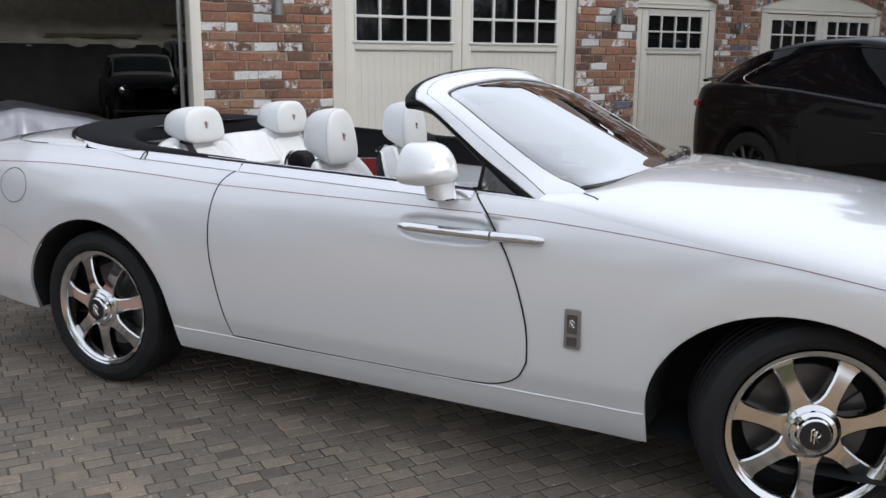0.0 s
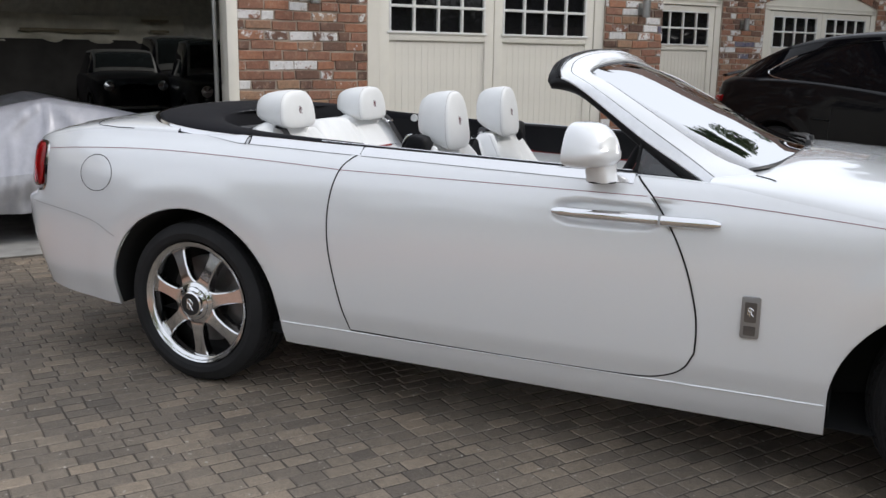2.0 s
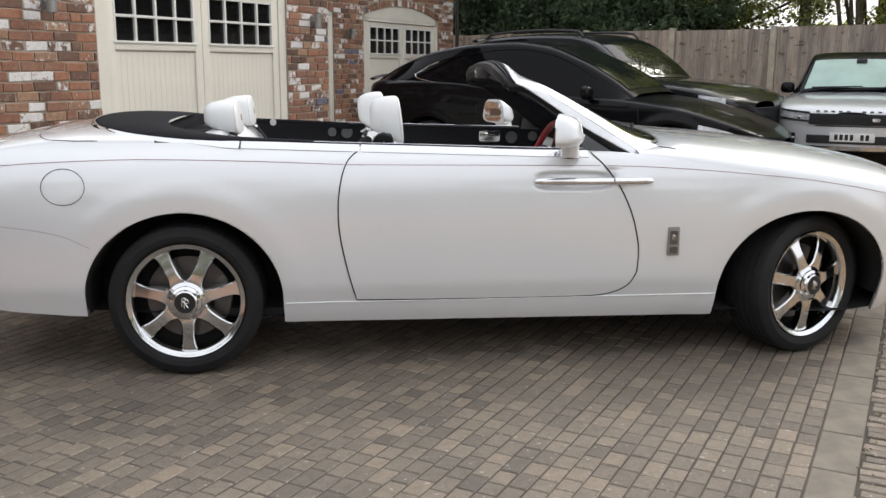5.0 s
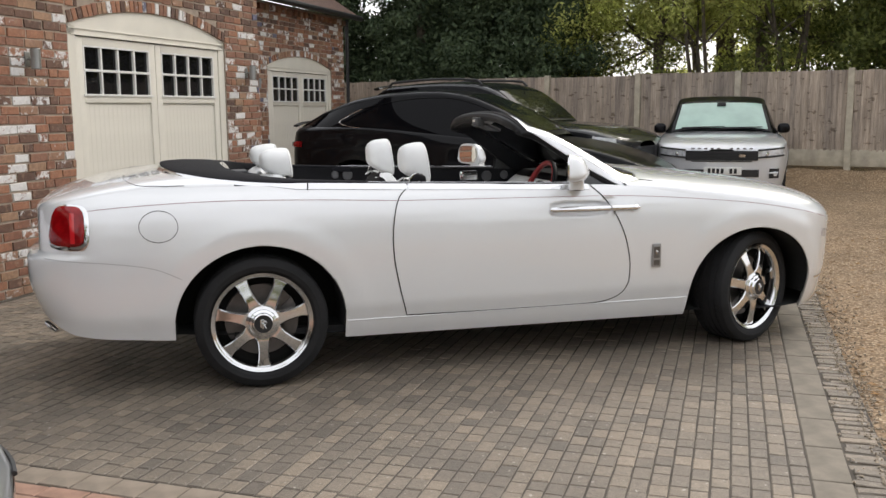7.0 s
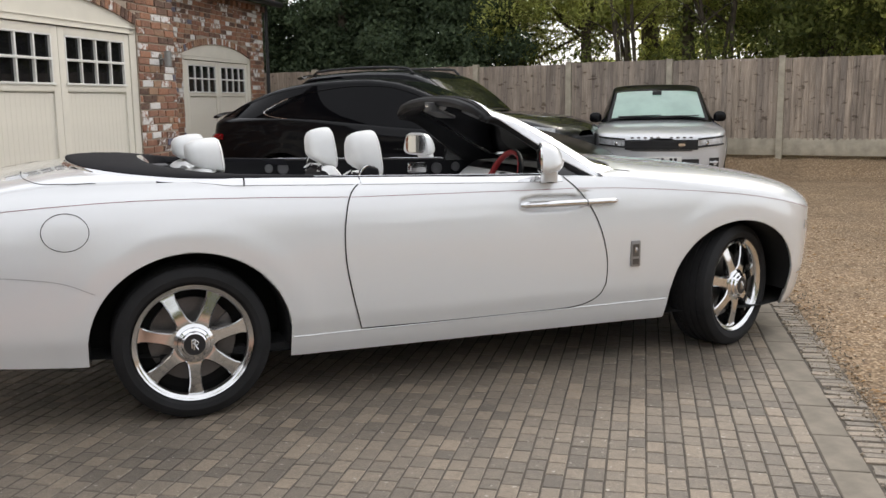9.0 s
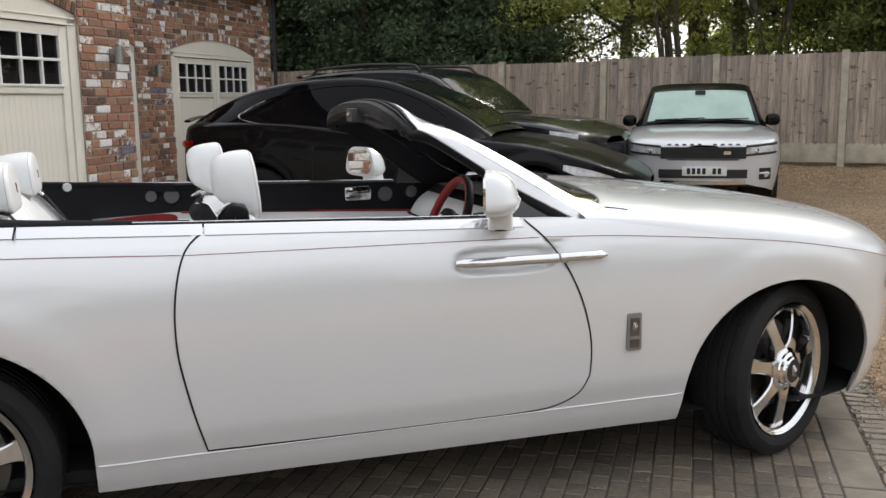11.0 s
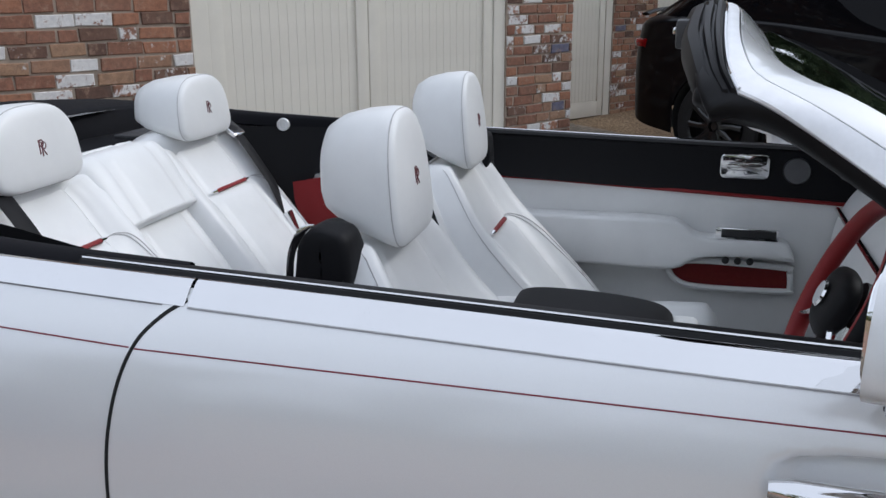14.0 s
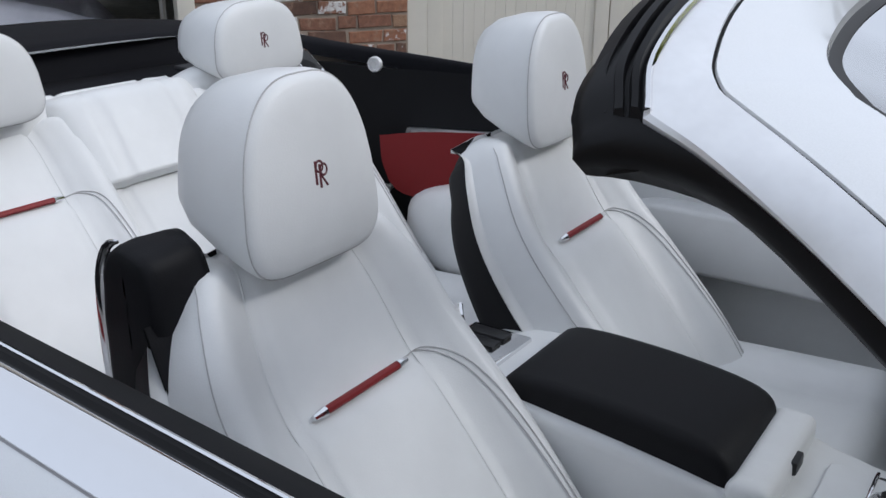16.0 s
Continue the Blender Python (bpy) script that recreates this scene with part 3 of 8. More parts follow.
def lay_bricks(wall, s0, s1, z0, z1, d0, single, seed, doors=(), limit=300, turn=None):
    """Courses with uneven joints. Bricks of the stretch named by single (s from, s to, z from, z to) are objects of their own."""
    rnd = random.Random(seed)
    cache = {}
    jv, jf = [], []
    z, course, count = z0 + BH / 2, 0, 0
    while z < z1:
        s = s0 - (0.10 if course % 2 else 0.0)
        while s < s1 - 0.02:
            l = rnd.choice((0.2, 0.195, 0.212, 0.188, 0.205, 0.1, 0.15))
            a, e = max(s, s0), min(s + l, s1)
            s += l + JT
            if e - a < 0.03:
                continue
            pieces = [(a, e)]
            for dr in doors:
                out = []
                for p, q in pieces:
                    # the opening with its ring of arch bricks is left free
                    def inside(v):
                        t = v - dr
                        return -0.004 < t < DOOR_W + 0.004 and z - BH / 2 < arch_z(min(max(t, 0), DOOR_W)) + 0.115
                    if not inside(p) and not inside(q):
                        out.append((p, q))
                    elif inside(p) and inside(q):
                        continue
                    elif inside(p):
                        while inside(p) and p < q:
                            p += 0.01
                        if q - p > 0.025:
                            out.append((p, q))
                    else:
                        while inside(q) and p < q:
                            q -= 0.01
                        if q - p > 0.025:
                            out.append((p, q))
                pieces = out
            for p, q in pieces:
                ln = round(q - p, 2)
                shape = rnd.randrange(5)
                if (ln, shape) not in cache:
                    v, f = brick_mesh(ln, rough=rnd)
                    me = bpy.data.meshes.new("brick")
                    me.from_pydata(v, [], f)
                    me.materials.append(M_BRICK)
                    cache[ln, shape] = (me, v, f)
                me, v, f = cache[ln, shape]
                c = (p + q) / 2
                m = pose(c, d0 + 0.012 + rnd.uniform(-0.003, 0.004), z + rnd.uniform(-0.004, 0.004), 0, rnd.uniform(-1.3, 1.3), rnd.uniform(-0.9, 0.9))
                if turn is not None:
                    m = turn @ m
                if single and single[0] <= c <= single[1] and single[2] <= z <= single[3] and count < limit:
                    ob = new("brick", me)
                    ob.parent = wall
                    ob.matrix_basis = m
                    count += 1
                else:
                    k = len(jv)
                    jv += [m @ Vector(t) for t in v]
                    jf += [tuple(t + k for t in g) for g in f]
        z += BH + JT
        course += 1
    # arch rings
    for dr in doors:
        n = 38
        for i in range(n):
            t = DOOR_W * (i + 0.5) / n
            ang = math.degrees(math.atan2(arch_z(min(t + 0.02, DOOR_W)) - arch_z(max(t - 0.02, 0)), 0.04))
            v, f = brick_mesh(DOOR_W / n - 0.010, h=0.106, dep=0.0225, rough=rnd)
            m = pose(dr + t, d0 + 0.012, arch_z(t) + 0.056, 0, -ang, 0)
            k = len(jv)
            jv += [m @ Vector(p) for p in v]
            jf += [tuple(p + k for p in g) for g in f]
    if jv:
        rest = mesh_ob("brick_courses", jv, jf, M_BRICK_I, wall, smooth=False)
        rest["kind"] = "stuff"


def garage_door(name, s, d):
    """A pair of boarded leaves with eight-light windows under a flat-arched frame."""
    door = empty(name, YARD @ pose(s, d, 0), label="cream-painted timber garage doors with small-paned windows, closed", category="garage door", kind="structure")
    w = DOOR_W
    bm = bmesh.new()
    n = 24
    inner_top = 2.20
    add_box(bm, (0.0, 0, 0), (0.12, 0.10, SPRING), 0.004)
    add_box(bm, (w - 0.12, 0, 0), (w, 0.10, SPRING), 0.004)
    for i in range(n):
        x0, x1 = w * i / n, w * (i + 1) / n
        q = [bm.verts.new(p) for p in ((x0, 0, inner_top), (x1, 0, inner_top), (x1, 0, arch_z(x1)), (x0, 0, arch_z(x0)), (x0, 0.1, inner_top), (x1, 0.1, inner_top), (x1, 0.1, arch_z(x1)), (x0, 0.1, arch_z(x0)))]
        for f in ((0, 1, 2, 3), (7, 6, 5, 4), (0, 4, 5, 1), (3, 2, 6, 7)):
            bm.faces.new([q[k] for k in f])
    part("frame", bm, M_CREAM, door, smooth=False)
    part("head_bead", box((0.02, -0.010, 2.255), (w - 0.02, 0.0, 2.268), 0.003), M_CREAM, door)
    part("head_bead", box((0.05, -0.010, 2.20), (w - 0.05, 0.0, 2.214), 0.003), M_CREAM, door)
    lw = (w - 0.24) / 2
    for k in range(2):
        a = 0.12 + k * lw
        leaf = empty("leaf", pose(a, 0.010, 0))
        leaf.parent = door
        bm = bmesh.new()
        add_box(bm, (0.004, 0, 0.02), (0.10, 0.05, 2.19), 0.004)
        add_box(bm, (lw - 0.10, 0, 0.02), (lw - 0.004, 0.05, 2.19), 0.004)
        add_box(bm, (0.10, 0, 2.12), (lw - 0.10, 0.05, 2.19), 0.003)
        add_box(bm, (0.10, 0, 1.60), (lw - 0.10, 0.05, 1.668), 0.003)
        add_box(bm, (0.10, 0, 0.02), (lw - 0.10, 0.05, 0.20), 0.003)
        part("stiles", bm, M_CREAM, leaf)
        nb = 15
        bw = (lw - 0.20) / nb
        me = bpy.data.meshes.new("board")
        b2 = box((-bw / 2 + 0.0003, 0, 0), (bw / 2 - 0.0003, 0.02, 1.385), 0.0018, 1)
        b2.to_mesh(me)
        b2.free()
        me.materials.append(M_CREAM)
        for i in range(nb):
            ob = new("board", me)
            ob.parent = leaf
            ob.matrix_basis = pose(0.10 + bw * (i + 0.5), 0.016, 0.203)
        part("board_backing", box((0.10, 0.035, 0.2), (lw - 0.10, 0.048, 1.60)), M_CREAM, leaf, smooth=False)
        x0, x1, z0, z1 = 0.10, lw - 0.10, 1.668, 2.12
        bm = bmesh.new()
        for i in range(1, 4):
            c = x0 + (x1 - x0) * i / 4
            add_box(bm, (c - 0.012, -0.004, z0), (c + 0.012, 0.03, z1), 0.004)
        zc = (z0 + z1) / 2
        add_box(bm, (x0, -0.006, zc - 0.012), (x1, 0.028, zc + 0.012), 0.004)
        for lo, hi in (((x0, -0.004, z0), (x0 + 0.018, 0.03, z1)), ((x1 - 0.018, -0.004, z0), (x1, 0.03, z1)), ((x0, -0.004, z1 - 0.018), (x1, 0.03, z1)), ((x0 - 0.02, -0.012, z0 - 0.008), (x1 + 0.02, 0.03, z0 + 0.012))):
            add_box(bm, lo, hi, 0.003)
        part("glazing_bars", bm, surface_white, leaf, "white-painted glazing bars")
        for i in range(4):
            for j in range(2):
                px, pz = x0 + (x1 - x0) * i / 4, z0 + (z1 - z0) * j / 2
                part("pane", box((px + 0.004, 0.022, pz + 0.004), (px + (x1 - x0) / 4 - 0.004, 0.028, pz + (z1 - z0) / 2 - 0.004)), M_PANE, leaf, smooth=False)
        # Ink-black sheet painted in for the darkness behind the panes.
        part("unlit_room_sheet", box((x0 - 0.02, 0.04, z0 - 0.02), (x1 + 0.02, 0.05, z1 + 0.02)), M_INK, leaf, "black sheet standing in for the unlit room", smooth=False)
    return door


surface_white = surface("white_gloss", (0.74, 0.735, 0.70), 0.4, var=0.05)


def wall_lamp(s, d, z):
    lamp = empty("wall_lamp", YARD @ pose(s, d, z), label="grey metal up-and-down wall light on the brickwork", category="wall lamp", group="wall lamps")
    part("bracket", box((-0.03, -0.02, -0.06), (0.03, 0.014, 0.06), 0.006), M_LAMP, lamp)
    part("arm", tube([(0, -0.015, 0), (0, -0.07, 0)], 0.012), M_LAMP, lamp)
    b = lathe([(0.0, -0.085), (0.036, -0.085), (0.040, -0.08), (0.040, 0.08), (0.036, 0.085), (0.0, 0.085)], 24, "z")
    part("tube", b, M_LAMP, lamp, m=pose(0, -0.10, 0))
    b = lathe([(0.0, 0.0), (0.031, 0.0), (0.031, 0.004), (0.0, 0.004)], 20, "z")
    part("lens", b, M_PANE, lamp, m=pose(0, -0.10, 0.0855))
    return lamp


def ceiling_with_light_gap():
    """Flat ceiling of the deep hall; an added unseen glazed strip lights its end."""
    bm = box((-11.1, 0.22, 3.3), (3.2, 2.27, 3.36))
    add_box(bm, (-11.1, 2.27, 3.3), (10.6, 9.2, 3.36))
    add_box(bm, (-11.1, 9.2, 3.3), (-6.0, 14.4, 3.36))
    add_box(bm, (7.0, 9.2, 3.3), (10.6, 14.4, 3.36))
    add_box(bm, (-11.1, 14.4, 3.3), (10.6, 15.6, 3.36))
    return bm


wall_a = wall_with_doors("wall_front", -1.15, 3.42, [0.0], 3.45, 0.0, 0.22, "reclaimed red and whitewashed brick wall round the near garage doors")
wall_b = wall_with_doors("wall_back", 3.42, 10.74, [3.94, 7.47], 3.36, 2.05, 0.22, "set-back brick wall with two garage doors")
wall_s = tagged(part("wall_return", box((3.20, 0.22, -0.05), (3.42, 2.05, 3.45)), M_MORTAR, m=YARD, smooth=False), "brick return wall between the two garage fronts", "wall", kind="structure")
wall_e = tagged(part("wall_end", box((10.52, 2.27, -0.05), (10.74, 15.7, 3.36)), M_MORTAR, m=YARD, smooth=False), "brick end wall of the garage", "wall", kind="structure")
# The opening is carried on unseen to s=-11 to let in more daylight.
for nm, lo, hi in (("wall_rear", (-11.0, 15.5, -0.05), (10.52, 15.7, 3.36)), ("wall_side", (-11.2, 0.0, -0.05), (-11.0, 15.7, 3.45)), ("wall_rear_added_dark", (-11.0, 15.44, -0.02), (10.5, 15.5, 1.74)), ("wall_over_opening", (-11.0, 0.02, 2.42), (-1.15, 0.22, 3.45))):
    # The dark sheet is made up; it only turns the lower rear wall gloomy.
    dark = nm == "wall_rear_added_dark"
    tagged(part(nm, box(lo, hi), M_ADDED_DARK if dark else M_INNER, m=YARD, smooth=False), "dark sheet added to darken the lower rear wall of the garage" if dark else "plain pale inner wall of the open garage", "wall", kind="structure")
tagged(part("garage_floor", add_box(box((-11.0, 0.0, -0.08), (3.2, 15.5, -0.002)), (3.2, 2.27, -0.08), (10.52, 15.5, -0.002)), M_CONC, m=YARD, smooth=False), "grey concrete floor of the open garage", "floor", kind="structure")
tagged(part("garage_ceiling", ceiling_with_light_gap(), M_INNER, m=YARD, smooth=False), "plain dim ceiling of the garage", "ceiling", kind="structure")

# roof over the far part, eaves with a gutter and a row of brick dentils
bm = bmesh.new()
for a, c in (((3.42, 1.80, 3.42), (11.0, 1.80, 3.42)),):
    q = [bm.verts.new(p) for p in ((3.42, 1.78, 3.40), (11.0, 1.78, 3.40), (11.0, 5.2, 5.6), (3.42, 5.2, 5.6), (3.42, 1.78, 3.34), (11.0, 1.78, 3.34), (11.0, 5.2, 5.54), (3.42, 5.2, 5.54), (3.42, 8.7, 3.4), (11.0, 8.7, 3.4))]
    for f in ((0, 1, 2, 3), (4, 7, 6, 5), (0, 4, 5, 1), (1, 5, 6, 2), (3, 2, 9, 8)):
        bm.faces.new([q[k] for k in f])
tagged(part("roof", bm, M_TILE, m=YARD, smooth=False), "brown tiled pitched roof of the far garage", "roof", kind="structure")
q = bmesh.new()
vs = [q.verts.new(p) for p in ((-11.3, -0.2, 3.46), (3.55, -0.2, 3.46), (3.55, 8.6, 3.46), (-11.3, 8.6, 3.46), (-11.3, 4.2, 4.5), (3.55, 4.2, 4.5))]
for f in ((0, 1, 5, 4), (2, 3, 4, 5), (1, 2, 5), (3, 0, 4), (0, 3, 2, 1)):
    q.faces.new([vs[k] for k in f])
tagged(part("roof_front", q, M_TILE, m=YARD, smooth=False), "brown tiled roof of the near garage", "roof", kind="structure")
tagged(part("gutter", tube([(3.42, 1.76, 3.36), (11.02, 1.76, 3.36)], 0.055, 10), M_IRON, m=YARD), "black half-round gutter under the eaves", "gutter", kind="structure")
tagged(part("drainpipe", tube([(10.78, 1.98, 3.33), (10.78, 1.98, 0.0)], 0.036, 10), M_IRON, m=YARD), "black round downpipe at the garage corner", "drainpipe", kind="structure")
bm = bmesh.new()
for i in range(34):
    add_box(bm, (3.5 + i * 0.215, 1.97, 3.20), (3.61 + i * 0.215, 2.04, 3.30))
tagged(part("dentil_course", bm, M_BRICK_I, m=YARD, smooth=False), "projecting brick dentil course under the eaves", "trim", kind="structure")

garage_door("door_1", 0.0, 0.012)
garage_door("door_2", 3.94, 2.062)
garage_door("door_3", 7.47, 2.062)
# Rooflight out of view, added so daylight reaches the banner and rear wall.
glazing = tagged(part("added_rooflight", box((-6.0, 9.2, 3.33), (7.0, 14.4, 3.336)), M_GLASS, m=YARD, smooth=False), "unseen glazed strip added to light the back of the garage", "rooflight", kind="structure")
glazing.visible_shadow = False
jamb = tagged(part("door_frame", box((-1.24, -0.02, 0.0), (-1.152, 0.16, 2.42), 0.006), M_CREAM, m=YARD), "cream-painted jamb of the open garage", "trim", kind="structure")
tagged(part("door_track", tube([(-1.30, 0.10, 0.0), (-1.30, 0.10, 2.4)], 0.018, 6), M_LAMP, m=YARD), "steel door track beside the jamb", "trim", kind="structure")
wall_lamp(-0.52, 0.0, 1.955)
wall_lamp(3.10, 0.0, 1.965)
wall_lamp(6.98, 2.05, 1.965)


# ---- fence ----
def build_fence():
    f0, f1 = Vector((7.09, 12.19, 0)), Vector((11.1, 7.945, 0))
    u = (f1 - f0).normalized()
    m = Matrix.Translation(f0) @ Matrix.Rotation(math.atan2(u.y, u.x), 4, "Z")
    step = (f1 - f0).length / 3
    fence = empty("fence", m, label="weathered grey-brown close-boarded timber fence with posts", category="fence", kind="structure")
    rnd = random.Random(3)
    z0, z1 = 0.36, 2.15
    me_post = bpy.data.meshes.new("post")
    b = box((-0.055, -0.06, 0.0), (0.055, 0.05, z1 + 0.04), 0.01)
    b.to_mesh(me_post)
    b.free()
    me_post.materials.append(M_POST)
    lens = [0.104, 0.112, 0.120]
    boards = []
    for w in lens:
        me = bpy.data.meshes.new("fence_board")
        b = bmesh.new()
        q = [b.verts.new(p) for p in ((-w / 2, -0.036, 0.38), (w / 2, -0.012, 0.38), (w / 2, 0.0, 0.38), (-w / 2, 0.0, 0.38), (-w / 2, -0.036, 1.80), (w / 2, -0.012, 1.80), (w / 2, 0.0, 1.80), (-w / 2, 0.0, 1.80))]
        for f in ((0, 1, 5, 4), (1, 2, 6, 5), (2, 3, 7, 6), (3, 0, 4, 7), (4, 5, 6, 7)):
            b.faces.new([q[k] for k in f])
        b.to_mesh(me)
        b.free()
        me.materials.append(M_FENCE)
        boards.append(me)
    count = 0
    for i in range(-6, 7):
        ob = new("post", me_post)
        ob.parent = fence
        ob.matrix_basis = pose(i * step, -0.02, 0, 0, rnd.uniform(-0.5, 0.5), 0)
        drop = rnd.uniform(-0.02, 0.02)
        part("gravel_board", box((i * step + 0.055, -0.03, z0 + 0.09), (i * step + step - 0.055, 0.02, z0 + 0.39), 0.008), M_POST, fence, "pale concrete-like base board")
        part("rail", box((i * step + 0.05, 0.002, 1.75), (i * step + step - 0.05, 0.04, 1.83)), M_FENCE, fence)
        x = i * step + 0.06
        while x < (i + 1) * step - 0.10:
            k = rnd.randrange(3)
            ob = new("fence_board", boards[k])
            ob.parent = fence
            ob.matrix_basis = pose(x + lens[k] / 2, rnd.uniform(-0.004, 0.004), z0 + drop + rnd.uniform(-0.006, 0.006), 0, rnd.uniform(-0.4, 0.4), 0)
            x += lens[k] - 0.012
    return fence


build_fence()


# ---- trees ----
def leaf_cloud(name, centres, count, size, mat, parent, seed, label=""):
    """Small leaf blades strewn through clumps; centres: (x, y, z, radius)."""
    g = np.random.default_rng(seed)
    c = np.array(centres)
    w = c[:, 3] ** 2
    pick = g.choice(len(c), count, p=w / w.sum())
    d = g.normal(size=(count, 3))
    d /= np.linalg.norm(d, axis=1)[:, None]
    r = c[pick, 3] * g.random(count) ** 0.45
    p = c[pick, :3] + d * r[:, None] * np.array([1, 1, 0.8])
    a = g.normal(size=(count, 3))
    a /= np.linalg.norm(a, axis=1)[:, None]
    b = np.cross(a, g.normal(size=(count, 3)))
    b /= np.linalg.norm(b, axis=1)[:, None]
    s = size * g.uniform(0.55, 1.35, count)[:, None]
    v = np.stack([p - a * s, p + b * s * 0.45, p + a * s, p - b * s * 0.45], 1).reshape(-1, 3)
    me = bpy.data.meshes.new(name)
    me.vertices.add(len(v))
    me.vertices.foreach_set("co", v.ravel())
    me.loops.add(count * 4)
    me.loops.foreach_set("vertex_index", np.arange(count * 4))
    me.polygons.add(count)
    me.polygons.foreach_set("loop_start", np.arange(0, count * 4, 4))
    me.update(calc_edges=True)
    me.materials.append(mat)
    ob = new(name, me)
    ob.parent = parent
    if label:
        ob["label"] = label
    return ob


def broadleaf(x, y, h, spread, seed, mat, low=2.0, leaves=9000, label="leafy deciduous tree behind the fence"):
    rnd = random.Random(seed)
    z = rise(x, y)
    tree = empty("tree", pose(x, y, z - 0.05), label=label, category="tree", group="trees behind the fence")
    bm = bmesh.new()
    lean = rnd.uniform(-0.05, 0.05)
    trunk = [(lean * k * h * 0.12 + rnd.uniform(-0.05, 0.05), rnd.uniform(-0.05, 0.05), h * 0.8 * k / 6) for k in range(7)]
    add_tube(bm, trunk, [0.02 * h * (1.05 - k / 6.6) + 0.02 for k in range(7)], 9)
    clumps = []
    for k in range(13):
        a = rnd.uniform(0, 6.283)
        z0 = rnd.uniform(0.22, 0.72) * h
        i = min(5, int(z0 / (h * 0.8) * 6))
        b0 = Vector(trunk[i])
        b0.z = z0
        ln = spread * rnd.uniform(0.45, 1.0)
        pts = [b0 + Vector((math.cos(a) * ln * t, math.sin(a) * ln * t, (0.75 * t - 0.25 * t * t) * ln * rnd.uniform(0.6, 1.1))) for t in (0, 0.35, 0.7, 1.0)]
        add_tube(bm, pts, [0.055, 0.04, 0.025, 0.01], 6)
        for t in (1, 2, 3):
            e = pts[t]
            clumps.append((e.x + rnd.uniform(-0.3, 0.3), e.y + rnd.uniform(-0.3, 0.3), max(low, e.z + rnd.uniform(-0.2, 0.4)), rnd.uniform(0.35, 0.85)))
        for s in range(3):
            e = pts[2] + Vector((rnd.uniform(-1, 1), rnd.uniform(-1, 1), rnd.uniform(-0.3, 0.8))) * 0.8
            add_tube(bm, [pts[1 + s % 2], e], [0.018, 0.006], 5)
            clumps.append((e.x, e.y, max(low, e.z), rnd.uniform(0.3, 0.6)))
    part("trunk", bm, M_BARK, tree)
    leaf_cloud("crown", clumps, int(leaves * 1.7), 0.052, mat, tree, seed)
    return tree


def conifer(x, y, h, r, seed, leaves=16000):
    rnd = random.Random(seed)
    tree = empty("conifer_tree", pose(x, y, rise(x, y) - 0.05), label="tall dense dark-green conifer beside the garage", category="tree", group="conifers")
    bm = bmesh.new()
    add_tube(bm, [(0, 0, 0), (0.03, 0, h * 0.5), (0, 0, h)], [0.16, 0.09, 0.02], 8)
    clumps = []
    for k in range(120):
        t = (k + rnd.random()) / 120
        z = 0.4 + t * (h - 0.4)
        rad = r * (1 - t) ** 0.55 * rnd.uniform(0.45, 1.05)
        a = rnd.uniform(0, 6.283)
        clumps.append((math.cos(a) * rad, math.sin(a) * rad, z, rnd.uniform(0.28, 0.55)))
        if k % 3 == 0:
            add_tube(bm, [(0, 0, z), (math.cos(a) * rad, math.sin(a) * rad, z + 0.2)], [0.03, 0.008], 5)
    for k in range(40):
        t = rnd.random() * 0.85
        clumps.append((rnd.uniform(-0.3, 0.3) * r, rnd.uniform(-0.3, 0.3) * r, 0.5 + t * h, r * (1 - t) ** 0.6 * 0.55))
    part("trunk", bm, M_BARK, tree)
    leaf_cloud("crown", clumps, int(leaves * 2.6), 0.058, M_CONIFER, tree, seed)
    return tree


for i, (x, y, h, r) in enumerate(((3.9, 17.9, 9.0, 1.6), (5.6, 17.0, 9.5, 1.8), (7.0, 15.8, 10.0, 1.9), (8.0, 14.6, 9.5, 1.5), (6.4, 19.2, 11.0, 2.2))):
    conifer(x, y, h, r, 20 + i, 26000)
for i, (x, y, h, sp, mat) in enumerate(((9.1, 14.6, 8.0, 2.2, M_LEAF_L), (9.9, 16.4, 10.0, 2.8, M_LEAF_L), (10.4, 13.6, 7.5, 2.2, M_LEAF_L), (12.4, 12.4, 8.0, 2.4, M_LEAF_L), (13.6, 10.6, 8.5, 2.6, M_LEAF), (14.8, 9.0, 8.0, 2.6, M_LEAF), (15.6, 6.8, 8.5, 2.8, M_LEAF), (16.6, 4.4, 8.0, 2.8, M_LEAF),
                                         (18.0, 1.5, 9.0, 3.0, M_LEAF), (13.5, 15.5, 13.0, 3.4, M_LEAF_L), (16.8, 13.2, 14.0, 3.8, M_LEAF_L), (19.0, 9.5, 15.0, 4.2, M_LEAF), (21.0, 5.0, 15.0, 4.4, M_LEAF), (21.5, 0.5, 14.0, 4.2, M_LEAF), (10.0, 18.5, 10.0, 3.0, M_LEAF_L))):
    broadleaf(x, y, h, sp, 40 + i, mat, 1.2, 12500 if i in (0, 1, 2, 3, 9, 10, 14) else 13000)


